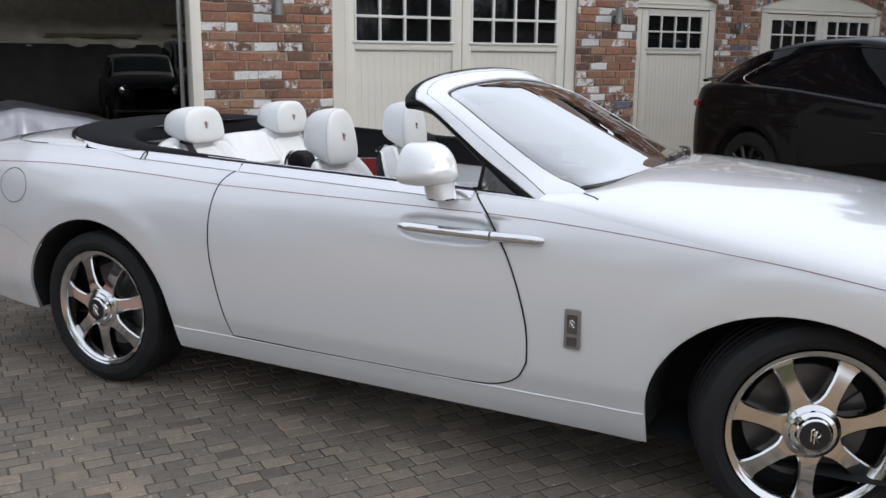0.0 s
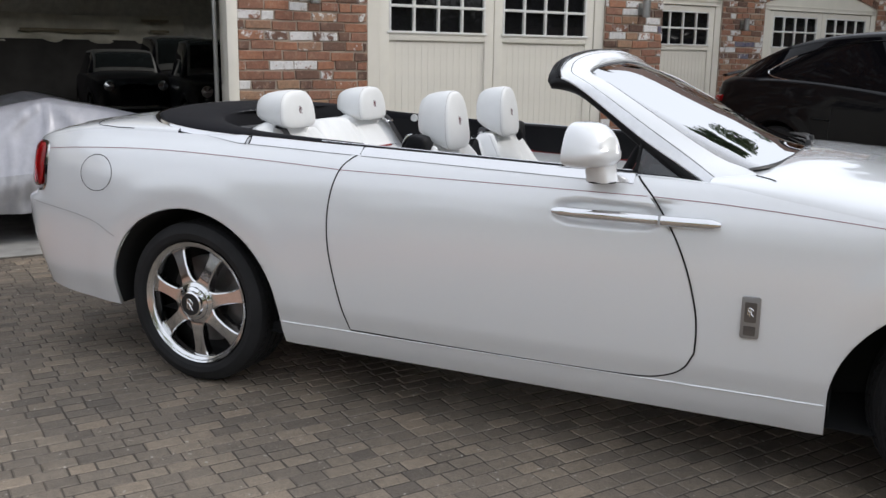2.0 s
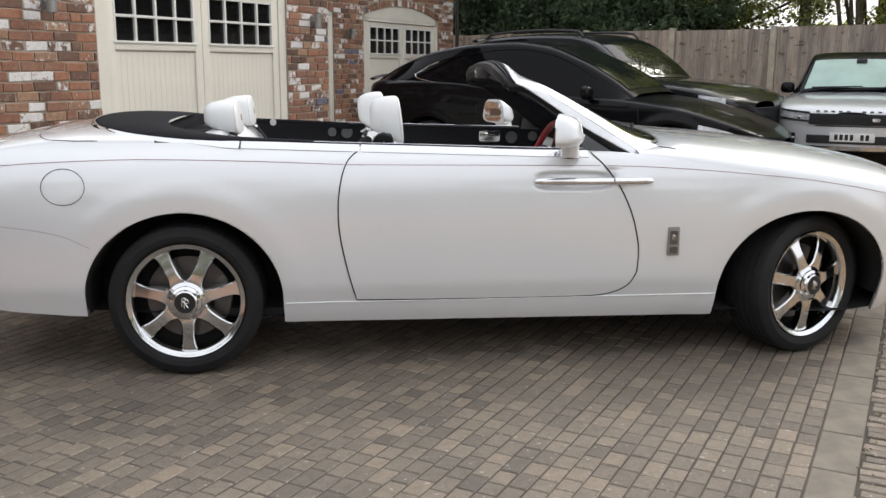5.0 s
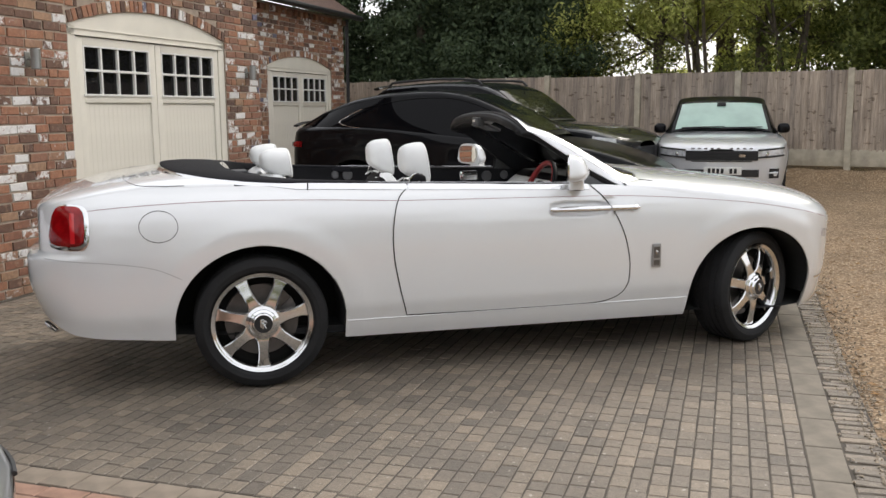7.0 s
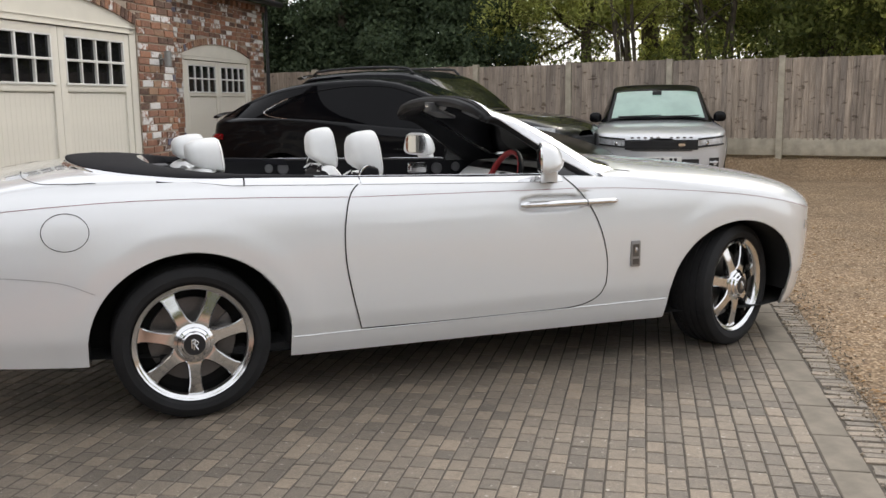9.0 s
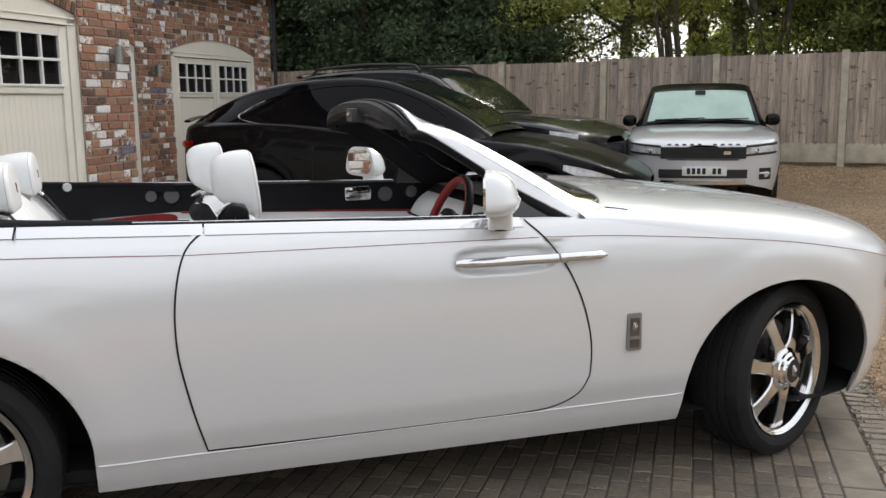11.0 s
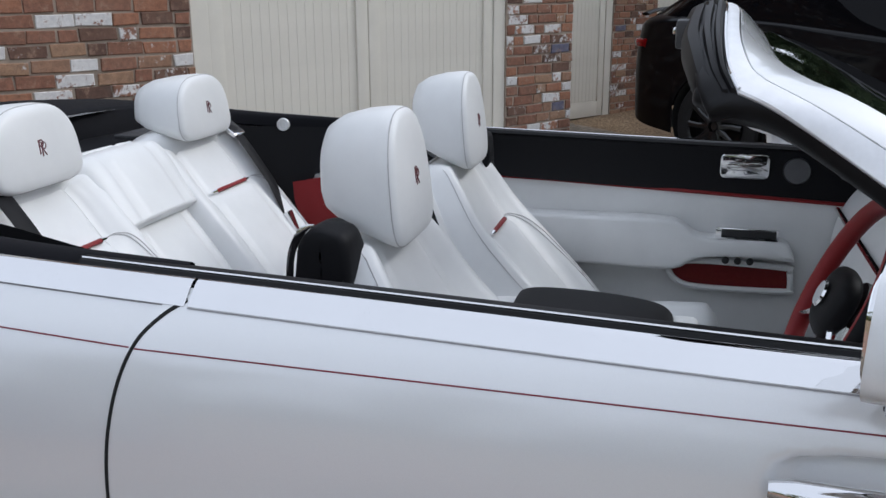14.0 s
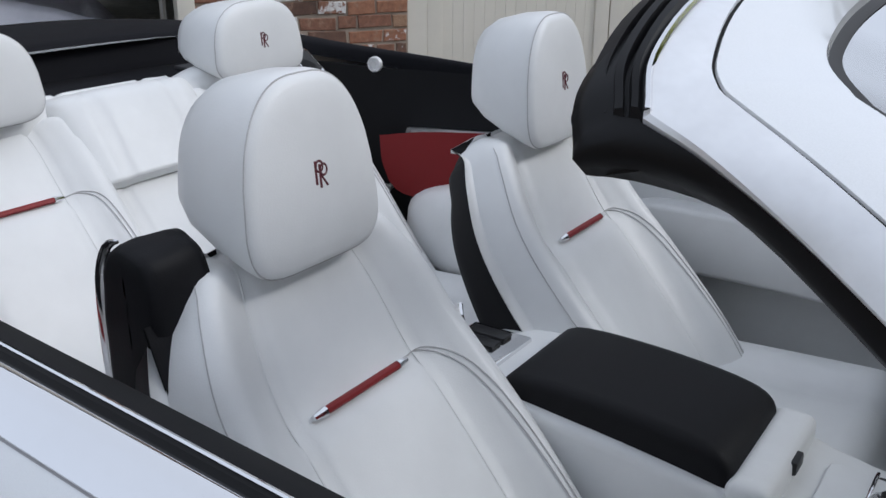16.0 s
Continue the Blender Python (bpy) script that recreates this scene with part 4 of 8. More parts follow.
def shrubs(name, spots, count, size, mat, seed, label, group):
    """A mass of understory: stems and dense low clumps."""
    rnd = random.Random(seed)
    x0, y0 = spots[0][0], spots[0][1]
    z0 = rise(x0, y0) if y0 > -5 else 0.0
    root = empty(name, pose(x0, y0, z0 - 0.05), label=label, category="shrubs", group=group)
    bm = bmesh.new()
    clumps = []
    for x, y, h, r in spots:
        for k in range(26):
            a, t = rnd.uniform(0, 6.283), rnd.random()
            q = r * math.sqrt(rnd.random()) * (1 - 0.5 * t)
            p = (x - x0 + math.cos(a) * q, y - y0 + math.sin(a) * q, 0.4 + t * h)
            clumps.append((*p, rnd.uniform(0.35, 0.75)))
            if k % 4 == 0:
                add_tube(bm, [(x - x0 + rnd.uniform(-0.2, 0.2), y - y0 + rnd.uniform(-0.2, 0.2), 0), ((p[0] + x - x0) / 2, (p[1] + y - y0) / 2, p[2] * 0.6), p], [0.05, 0.03, 0.008], 5)
    part("stems", bm, M_BARK, root)["kind"] = "stuff"
    leaf_cloud("foliage", clumps, count, size, mat, root, seed)
    return root


def line_of(a, c, n, h, r, seed):
    rnd = random.Random(seed)
    return [(a[0] + (c[0] - a[0]) * i / (n - 1) + rnd.uniform(-0.4, 0.4), a[1] + (c[1] - a[1]) * i / (n - 1) + rnd.uniform(-0.4, 0.4), h * rnd.uniform(0.6, 1.15), r) for i in range(n)]


def slim_tree(x, y, h, seed):
    """A young multi-stemmed tree whose stems show over the fence."""
    rnd = random.Random(seed)
    tree = empty("young_tree", pose(x, y, rise(x, y) - 0.05), label="slender forked tree with pale stems behind the fence", category="tree", group="slim trees behind the fence")
    bm = bmesh.new()
    clumps = []
    for k in range(rnd.randint(3, 4)):
        a, ln = rnd.uniform(0, 6.283), rnd.uniform(1.0, 2.6)
        pts = [Vector((math.cos(a) * ln * t**1.5 + 0.14 * math.sin(6 * t + k), math.sin(a) * ln * t**1.5, h * t)) for t in (0, 0.2, 0.4, 0.6, 0.8, 1.0)]
        add_tube(bm, pts, [0.055, 0.048, 0.040, 0.030, 0.018, 0.008], 8)
        for i in range(2, 6):
            for q in range(2):
                b = rnd.uniform(0, 6.283)
                e = pts[i] + Vector((math.cos(b) * 0.9, math.sin(b) * 0.9, rnd.uniform(0.2, 0.9)))
                add_tube(bm, [pts[i], (pts[i] + e) / 2 + Vector((0, 0, 0.08)), e], [0.024, 0.015, 0.006], 5)
                if e.z > 2.6:
                    clumps.append((e.x, e.y, e.z, rnd.uniform(0.3, 0.6)))
    part("trunk", bm, M_BARK, tree)
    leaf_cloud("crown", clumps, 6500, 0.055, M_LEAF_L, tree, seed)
    return tree


for i, (x, y, h) in enumerate(((10.9, 12.4, 6.2), (12.3, 11.2, 6.6), (13.7, 9.7, 6.2), (14.6, 8.0, 6.6), (15.9, 6.0, 6.4))):
    slim_tree(x, y, h, 130 + i)
shrubs("shrubs", line_of((9.0, 13.6), (12.8, 10.0), 5, 2.4, 1.0, 1), 9000, 0.055, M_LEAF, 71, "dense green understory along the fence", "understory")
shrubs("shrubs", line_of((13.2, 10.4), (16.6, 5.2), 6, 3.4, 1.5, 2), 40000, 0.06, M_LEAF, 72, "dense green understory along the fence", "understory")
shrubs("shrubs", line_of((16.4, 5.0), (18.6, 0.0), 5, 3.0, 1.5, 3), 24000, 0.06, M_LEAF, 73, "dense green understory along the fence", "understory")
shrubs("shrubs", line_of((14.0, 17.0), (23.0, 7.0), 9, 7.5, 2.2, 4), 60000, 0.085, M_LEAF_L, 74, "distant foliage with sunlight painted into its leaf colour", "understory")
shrubs("shrubs", line_of((16.0, 21.0), (28.0, 9.0), 10, 9.5, 2.6, 6), 60000, 0.11, M_LEAF_L, 76, "distant foliage with sunlight painted into its leaf colour", "understory")
def fallen_leaves(count, seed):
    """Dry leaves strewn at the foot of the fence and along the paving edge."""
    rnd = random.Random(seed)
    v, f = [], []
    for i in range(count):
        if i % 3:
            d, w = -abs(rnd.gauss(0, 0.9)) - 0.05, rnd.uniform(-7, 9)
            x, y = 9.1 + d * 0.727 + w * 0.687, 10.07 + d * 0.687 - w * 0.727
            z = rise(x, y) - 0.012
        else:
            p = yard(rnd.uniform(-2, 4.5), -6.3 - abs(rnd.gauss(0, 0.8)))
            x, y, z = p.x, p.y, rise(p.x, p.y) - 0.012
        s, a = rnd.uniform(0.012, 0.03), rnd.uniform(0, 6.283)
        k = len(v)
        for q, l, h in ((0, 1.0, 0.0), (1.57, 0.45, 0.006), (3.14, 1.0, 0.004), (4.71, 0.45, 0.008)):
            v.append((x + math.cos(a + q) * s * l, y + math.sin(a + q) * s * l, z + h * rnd.random()))
        f.append((k, k + 1, k + 2, k + 3))
    ob = mesh_ob("fallen_leaves", v, f, M_DRYLEAF, None, smooth=False)
    return tagged(ob, "dry brown leaves scattered on the gravel", "leaves", kind="stuff")


fallen_leaves(2600, 8)
# trees and hedge on the near side of the yard, seen in the paintwork
shrubs("hedge", line_of((-12.0, -15.0), (14.0, -14.0), 12, 3.6, 1.5, 5), 30000, 0.12, M_LEAF, 75, "tall mixed hedge behind the yard", "hedge")
for i, (x, y, h, sp) in enumerate(((-9.0, -17.5, 8.5, 3.0), (-3.0, -18.0, 9.5, 3.4), (4.0, -17.5, 9.0, 3.2), (10.5, -16.5, 9.0, 3.2))):
    broadleaf(x, y, h, sp, 90 + i, M_LEAF, 1.5, 9000, "leafy tree beyond the hedge")


# ---- the white convertible: x ahead from the rear axle, y to its left, z up ----
CY = 0.05
WB, TYRE = 3.112, 0.366
PLAN = [(-1.275, 0.312), (-1.26, 0.512), (-1.21, 0.692), (-1.12, 0.802), (-0.98, 0.877), (-0.75, 0.92), (-0.4, 0.943), (0.2, 0.95), (1.2, 0.953), (2.2, 0.953), (2.8, 0.948), (3.15, 0.935), (3.4, 0.908), (3.58, 0.86), (3.72, 0.777), (3.84, 0.657), (3.92, 0.532), (3.985, 0.372), (4.01, 0.212)]
INSET = [(0.18, -0.135), (0.24, -0.092), (0.30, -0.064), (0.352, -0.048), (0.44, -0.0215), (0.47, -0.0175), (0.60, -0.006), (0.75, 0.0), (0.86, -0.006), (0.93, -0.016), (0.99, -0.033), (1.03, -0.052), (1.06, -0.076), (1.09, -0.105), (1.16, -0.16)]
SHOULDER = [(-1.28, 0.985), (-1.15, 1.03), (-0.95, 1.065), (-0.5, 1.115), (0.0, 1.115), (0.8, 1.095), (1.6, 1.072), (2.2, 1.055), (2.45, 1.02), (2.8, 0.965), (3.3, 0.885), (3.6, 0.82), (3.85, 0.75), (4.01, 0.7)]
CENTRE = [(-1.28, 1.0), (-1.22, 1.06), (-1.1, 1.095), (-0.8, 1.15), (-0.45, 1.19), (-0.1, 1.19), (2.2, 1.095), (2.32, 1.108), (2.45, 1.127), (2.8, 1.106), (3.2, 1.064), (3.6, 1.0), (3.85, 0.93), (3.97, 0.86), (4.01, 0.80)]
BOTTOM = [(-1.28, 0.50), (-1.2, 0.42), (-1.0, 0.345), (-0.5, 0.30), (0.4, 0.245), (1.5, 0.235), (2.6, 0.225), (3.4, 0.19), (3.7, 0.21), (3.9, 0.26), (4.01, 0.32)]
ARCH = ((0.0, 0.372, 0.462, 0.428), (WB - 0.015, 0.362, 0.470, 0.408))   # centre x, z and half axes


def half_width(x, z):
    """Distance of the side skin from the centre plane."""
    w = lerp_table(PLAN, x) + lerp_table(INSET, z)
    for cx, cz, rx, rz in ARCH:
        r = math.hypot((x - cx) / (rx + 0.12), (z - cz) / (rz + 0.12))
        if 0.75 < r < 1.12:
            w += 0.0055 * math.cos((r - 0.935) / 0.185 * math.pi / 2) ** 2
    k = (abs((x - 1.86) / 0.19)) ** 4 + (abs((z - 0.932) / 0.044)) ** 4
    if k < 1:
        w -= 0.032 * min(1.0, (1 - k) * 1.5)
    return max(0.02, w)


def tuck(x, z):
    """The tail above the bumper stands a little further forward than the bumper itself."""
    g = min(1.0, max(0.0, (-0.75 - x) / 0.525))
    s = min(1.0, max(0.0, (z - 0.752) / 0.04))
    low = min(1.0, max(0.0, (0.66 - z) / 0.24)) ** 1.6
    return g * g * (3 - 2 * g) * (0.03 + 0.065 * s * s * (3 - 2 * s) + 0.065 * low)


def side(x, z, out=0.0, sgn=-1):
    return Vector((x + tuck(x, z), sgn * (half_width(x, z) + out), z))


def arch_floor(x):
    z = lerp_table(BOTTOM, x)
    for cx, cz, rx, rz in ARCH:
        k = (x - cx) / rx
        if abs(k) < 1:
            z = max(z, cz + rz * math.sqrt(1 - k * k))
    return z


def stations():
    xs = list(np.linspace(-1.275, 4.01, 150))
    for cx, cz, rx, rz in ARCH:
        xs += [cx + rx * math.sin(a) for a in np.linspace(-math.pi / 2, math.pi / 2, 36)]
        xs += [cx - rx - 0.0015, cx + rx + 0.0015]
    return sorted(set(round(float(x), 5) for x in xs))


car = empty("convertible_car", pose(0, CY, 0), label="pearl-white luxury convertible with the hood folded down, parked on setts", category="car")


SCUTTLE = [(0.0, 2.453), (0.24, 2.436), (0.50, 2.405), (0.62, 2.379), (0.695, 2.348), (0.738, 2.303), (0.79, 2.23), (0.85, 2.2), (0.95, 2.2)]


def body_shell():
    xs = stations()
    ns, nt_ = 84, 16
    for sgn, nm in ((-1, "body_side"), (1, "body_side")):
        v = []
        for x in xs:
            z0, z1 = arch_floor(x), lerp_table(SHOULDER, x)
            z0 = min(z0, z1 - 0.02)
            for j in range(ns):
                t = j / (ns - 1)
                t = 1 - (1 - t) ** 1.35
                zb = lerp_table(BOTTOM, x)
                z = max(z0, zb + (z1 - zb) * t)
                v.append(side(x, z, -0.012 if abs(x - 1.86) < 0.22 and abs(z - 0.932) < 0.06 else 0.0, sgn))
        f = grid_faces(len(xs), ns)
        if sgn > 0:
            f = [q[::-1] for q in f]
        mesh_ob(nm, v, f, M_WHITE, car)
        # the skin is folded in at the lower edge and round the arches
        v2 = []
        for x in xs:
            z0 = min(arch_floor(x), lerp_table(SHOULDER, x) - 0.02)
            p = side(x, z0, 0.0, sgn)
            v2 += [p, p + Vector((0, -sgn * 0.006, -0.002)), p + Vector((0, -sgn * 0.016, 0.004))]
        mesh_ob("lower_lip", v2, grid_faces(len(xs), 3), M_WHITE, car)
    # top skins: boot and bonnet
    for nm, lo, hi, lab in (("boot_deck", -1.275, -0.12, "rear deck"), ("bonnet", 2.2, 4.01, "long white bonnet")):
        sx = [x for x in np.linspace(lo, hi, 60)]
        v = []
        n = 2 * nt_ + 1
        for x_ in sx:
            for j in range(n):
                a = math.pi * j / (n - 1)
                c, s = math.cos(a), math.sin(a)
                x = x_
                if nm == "bonnet":                   # its rear edge follows the screen's foot
                    x0 = lerp_table(SCUTTLE, 0.89 * abs(c) ** 0.80)
                    x = x0 + (x_ - lo) / (hi - lo) * (hi - x0)
                zs, zc = lerp_table(SHOULDER, x), lerp_table(CENTRE, x)
                ys = half_width(x, zs)
                y = ys * (abs(c) ** 0.80) * (1 if c > 0 else -1)
                v.append((x + tuck(x, zs), y, zs + (zc - zs) * abs(s) ** 0.92))
        mesh_ob(nm, v, grid_faces(len(sx), n), M_WHITE, car, lab)
    # end caps
    for x in (-1.275, 4.01):
        v = []
        for j in range(20):
            t = j / 19
            z = arch_floor(x) + (lerp_table(SHOULDER, x) - arch_floor(x)) * t
            v += [side(x, z, 0, -1), side(x, z, 0, 1)]
        mesh_ob("end_panel", v, grid_faces(20, 2), M_WHITE, car)
    # flat floor pan and dark wheel wells
    xs2 = np.linspace(-0.98, 3.9, 40)
    v = []
    for x in xs2:
        w = lerp_table(PLAN, x) - 0.12
        v += [(x, -w, lerp_table(BOTTOM, x) + 0.02), (x, w, lerp_table(BOTTOM, x) + 0.02)]
    mesh_ob("floor_pan", v, grid_faces(40, 2), M_UNDER, car, "black underbody")
    for cx, cz, rx, rz in ARCH:
        for sgn in (-1, 1):
            v = []
            n = 28
            for i in range(n):
                a = math.radians(-9 + 198 * i / (n - 1))
                x, z = cx + (rx - 0.004) * math.cos(a), cz + (rz - 0.004) * math.sin(a)
                v += [(x, sgn * (half_width(x, max(0.2, z)) - 0.012), z), (x, sgn * 0.60, z)]
            b = len(v)
            v.append((cx, sgn * 0.60, cz))
            f = grid_faces(n, 2) + [(2 * i + 1, 2 * i + 3, b) for i in range(n - 1)]
            mesh_ob("wheel_well", v, f, M_UNDER, car, "black wheel-arch liner")


def ribbon(name, pts, w, mat, parent=car, out=0.0016, sgn=-1, label=""):
    """A thin strip that follows the side skin; pts are (x, z)."""
    v = []
    for i, (x, z) in enumerate(pts):
        a, c = pts[max(0, i - 1)], pts[min(len(pts) - 1, i + 1)]
        t = Vector((c[0] - a[0], c[1] - a[1])).normalized()
        nx, nz = -t.y * w / 2, t.x * w / 2
        v += [side(x - nx, z - nz, out, sgn), side(x, z, out + 0.0004, sgn), side(x + nx, z + nz, out, sgn)]
    return mesh_ob(name, v, grid_faces(len(pts), 3), mat, parent, label)


def smooth_path(pts, n=40):
    """A smooth curve (Catmull-Rom) through points of any dimension."""
    p = [np.array(q, float) for q in pts]
    p = [2 * p[0] - p[1]] + p + [2 * p[-1] - p[-2]]
    out = []
    k = len(p) - 3
    for i in range(n + 1):
        s = i / n * k
        j = min(int(s), k - 1)
        t = s - j
        a, b, c, d = p[j:j + 4]
        out.append(tuple(0.5 * ((2 * b) + (-a + c) * t + (2 * a - 5 * b + 4 * c - d) * t * t + (-a + 3 * b - 3 * c + d) * t**3)))
    return out


DOOR_REAR = [(0.838, 1.080), (0.806, 1.060), (0.774, 1.025), (0.751, 0.965), (0.735, 0.88), (0.730, 0.80), (0.734, 0.70), (0.751, 0.60), (0.778, 0.48), (0.812, 0.356)]
DOOR_FOOT = [(0.812, 0.356), (1.2, 0.351), (1.7, 0.349), (1.98, 0.352), (2.09, 0.37), (2.16, 0.41), (2.197, 0.475)]
DOOR_FRONT = [(2.197, 0.475), (2.199, 0.56), (2.19, 0.64), (2.158, 0.76), (2.105, 0.88), (2.03, 0.99), (1.972, 1.05), (1.958, 1.066)]


def side_details():
    for sgn in (-1, 1):
        rear, foot, front = smooth_path(DOOR_REAR, 40), smooth_path(DOOR_FOOT, 40), smooth_path(DOOR_FRONT, 40)
        # the door is a skin of its own, a hair proud of the body
        v = []
        rows, cols = 90, 110
        zs = np.linspace(0.352, 1.066, rows)
        rz = sorted((z, x) for x, z in rear)
        lead = sorted((z, x) for x, z in foot[20:] + front)
        for r_, z in enumerate(zs):
            x0 = np.interp(z, [q[0] for q in rz], [q[1] for q in rz])
            x1 = np.interp(z, [q[0] for q in lead], [q[1] for q in lead])
            for i in range(cols):
                x = x0 + 0.003 + (x1 - x0 - 0.006) * i / (cols - 1)
                top = min(1.095, lerp_table(SHOULDER, x) - 0.008)
                v.append(side(x, 0.352 + (top - 0.352) * r_ / (rows - 1), 0.0022, sgn))
        f = grid_faces(rows, cols)
        door = mesh_ob("door", v, f, M_WHITE, car, "white rear-hinged coach door")
        gap = rear + foot[1:] + front[1:]
        ribbon("door_gap", gap, 0.0062, M_GAP, door, 0.0028, sgn)
        ribbon("coachline", [(x, 1.015 - 0.010 * (x - 0.8)) for x in np.linspace(0.773, 2.0, 40)], 0.0022, M_RLINE, door, 0.0032, sgn, "fine dark-red coachline")
        ribbon("coachline", smooth_path([(-0.93, 1.008), (-0.6, 1.031), (-0.2, 1.043), (0.3, 1.034), (0.763, 1.016)], 40), 0.0022, M_RLINE, car, 0.0018, sgn, "fine dark-red coachline")
        ribbon("coachline", smooth_path([(2.02, 1.003), (2.3, 0.992), (2.7, 0.962), (3.1, 0.92), (3.45, 0.86), (3.7, 0.80)], 40), 0.0022, M_RLINE, car, 0.0018, sgn, "fine dark-red coachline")
        part("sill_lip", tube([side(x, 0.3465, 0.001, sgn) for x in np.linspace(0.47, 2.62, 60)], [0.0032] * 60, 8), M_WHITE, car)
        ribbon("bumper_gap", smooth_path([(-0.415, 0.64), (-0.55, 0.70), (-0.75, 0.735), (-1.0, 0.755), (-1.14, 0.765)], 30), 0.0026, M_SEAM, car, 0.0016, sgn)
        cap = [(-0.52 + 0.098 * math.cos(a), 0.922 + 0.082 * math.sin(a)) for a in np.linspace(0, 2 * math.pi, 49)]
        if sgn < 0:
            ribbon("fuel_flap_gap", cap, 0.0032, M_GAP, car, 0.0018, sgn)
        # handle over its dish: the bar on the door and its tail on the wing
        for nm, a, c, par in (("handle", 1.672, 2.052, door), ("handle_tail", 2.060, 2.255, car)):
            pts = [Vector((x, sgn * (lerp_table(PLAN, x) - 0.016 + 0.020 - 0.012 * abs((x - 1.96) / 0.3) ** 3), 0.930 + 0.0036 * (1.96 - x))) for x in np.linspace(a, c, 14)]
            rr = [0.0195] * 14
            if nm == "handle":
                rr[0] = 0.012
            else:
                rr[-1], rr[-2] = 0.009, 0.0145
            bm = tube(pts, rr, 12, flat=0.95)
            part(nm, bm, M_CHROME, par, "polished chrome door handle", sharp=50)
        # wing badge
        badge = part("badge_frame", prism(rounded_rect(0.030, 0.072, 0.008), -0.005, 0.005, "xz", 0.0025), M_BADGE, car, "small grey metal wing badge", m=Matrix.Translation(side(2.372, 0.630, 0.004, sgn)))
        for z, h in ((0.018, 0.034), (-0.045, 0.016)):
            part("badge_field", prism(rounded_rect(0.019, h / 1.0, 0.004), -0.0015, 0.0015, "xz"), M_DARKMET, badge, m=pose(0, sgn * 0.0058, z))
        monogram(badge, pose(0, sgn * 0.0078, 0.020, 90, 0, 0 if sgn < 0 else 180), 0.030, M_SATIN)
        # chrome waistline: one length on the door, two on the rear quarter, each with a dark groove under it
        for nm, a, c, par in (("waist_trim", 0.842, 1.945, door), ("waist_trim", 0.280, 0.836, car), ("waist_trim", 0.03, 0.274, car)):
            n_ = 60
            v, g = [], []
            for x in np.linspace(a, c, n_):
                z = lerp_table(SHOULDER, x)
                k = min(1.0, 0.06 + (x - a) / 0.20) if a < 0.1 else 1.0
                for h, o in ((-0.0225, 0.0005), (-0.0215, 0.0038), (-0.012, 0.0042), (-0.003, 0.0040), (0.002, 0.0020)):
                    v.append(side(x, z + h * k, o * k, sgn))
                w = half_width(x, z)
                for o, h in ((-0.003, 0.0052), (-0.009, 0.0086), (-0.016, 0.0100), (-0.024, 0.0088), (-0.030, 0.0050), (-0.033, -0.002)):
                    v.append((x, sgn * (w + o), z + h * k))
                for h in (-0.0243, -0.0225):
                    g.append(side(x, z + h * k, 0.0034 if par is door else 0.0012, sgn))
            trim = mesh_ob(nm, v, grid_faces(n_, 11), M_CHROME, par, "chrome waistline strip", sharp=40)
            mesh_ob("trim_groove", g, grid_faces(n_, 2), M_SEAM, trim if par is car else par)


def superpillow(w, d, h, ex=3.2, top=0.82, back=0.9, nu=28, nv=18):
    """A stuffed block: rounded in every direction, narrower towards the top; front is +x."""
    bm = bmesh.new()
    rings = []
    for i in range(nv + 1):
        ph = -math.pi / 2 + math.pi * i / nv
        cz, sz = math.cos(ph), math.sin(ph)
        r = abs(cz) ** (2 / ex)
        z = h / 2 * abs(sz) ** (2 / ex) * (1 if sz > 0 else -1)
        k = 1 - (1 - top) * max(0.0, (z + h / 2) / h) ** 1.6
        ring = []
        for j in range(nu):
            a = 2 * math.pi * j / nu
            c, s = math.cos(a), math.sin(a)
            x = d / 2 * r * abs(c) ** (2 / ex) * (1 if c > 0 else -1)
            y = w / 2 * r * abs(s) ** (2 / ex) * (1 if s > 0 else -1) * k
            if x < 0:
                y *= back
            ring.append(bm.verts.new((x, y, z)))
        rings.append(ring)
    for a, c in zip(rings, rings[1:]):
        for j in range(nu):
            bm.faces.new((a[j], a[(j + 1) % nu], c[(j + 1) % nu], c[j]))
    bmesh.ops.remove_doubles(bm, verts=bm.verts[:], dist=1e-5)
    return bm


def rounded_rect(hw, hh, r, n=5):
    out = []
    for cx, cz, a0 in ((hw - r, hh - r, 0), (-hw + r, hh - r, 90), (-hw + r, -hh + r, 180), (hw - r, -hh + r, 270)):
        for i in range(n):
            a = math.radians(a0 + 90 * i / (n - 1))
            out.append((cx + r * math.cos(a), cz + r * math.sin(a)))
    return out


def monogram(parent, m, size, mat):
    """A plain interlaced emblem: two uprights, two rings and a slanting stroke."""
    bm = bmesh.new()
    t = size * 0.05
    for dx, dz in ((-0.10 * size, 0.07 * size), (0.10 * size, -0.07 * size)):
        add_box(bm, (dx - 0.16 * size - t, dz - 0.42 * size, 0), (dx - 0.16 * size + t, dz + 0.42 * size, 0.0016))
        ring = [(dx + 0.04 * size + 0.17 * size * math.sin(a), dz + 0.20 * size + 0.2 * size * math.cos(a), 0.0008) for a in np.linspace(0, 2 * math.pi, 15)]
        add_tube(bm, ring, t, 4)
    add_tube(bm, [(-0.06 * size, 0.02 * size, 0.0008), (0.28 * size, -0.46 * size, 0.0008)], t, 4)
    return part("emblem", bm, mat, parent, m=m, smooth=False)


# wheels
RIM_SIZE = Matrix.Diagonal((0.925, 1, 0.925, 1))


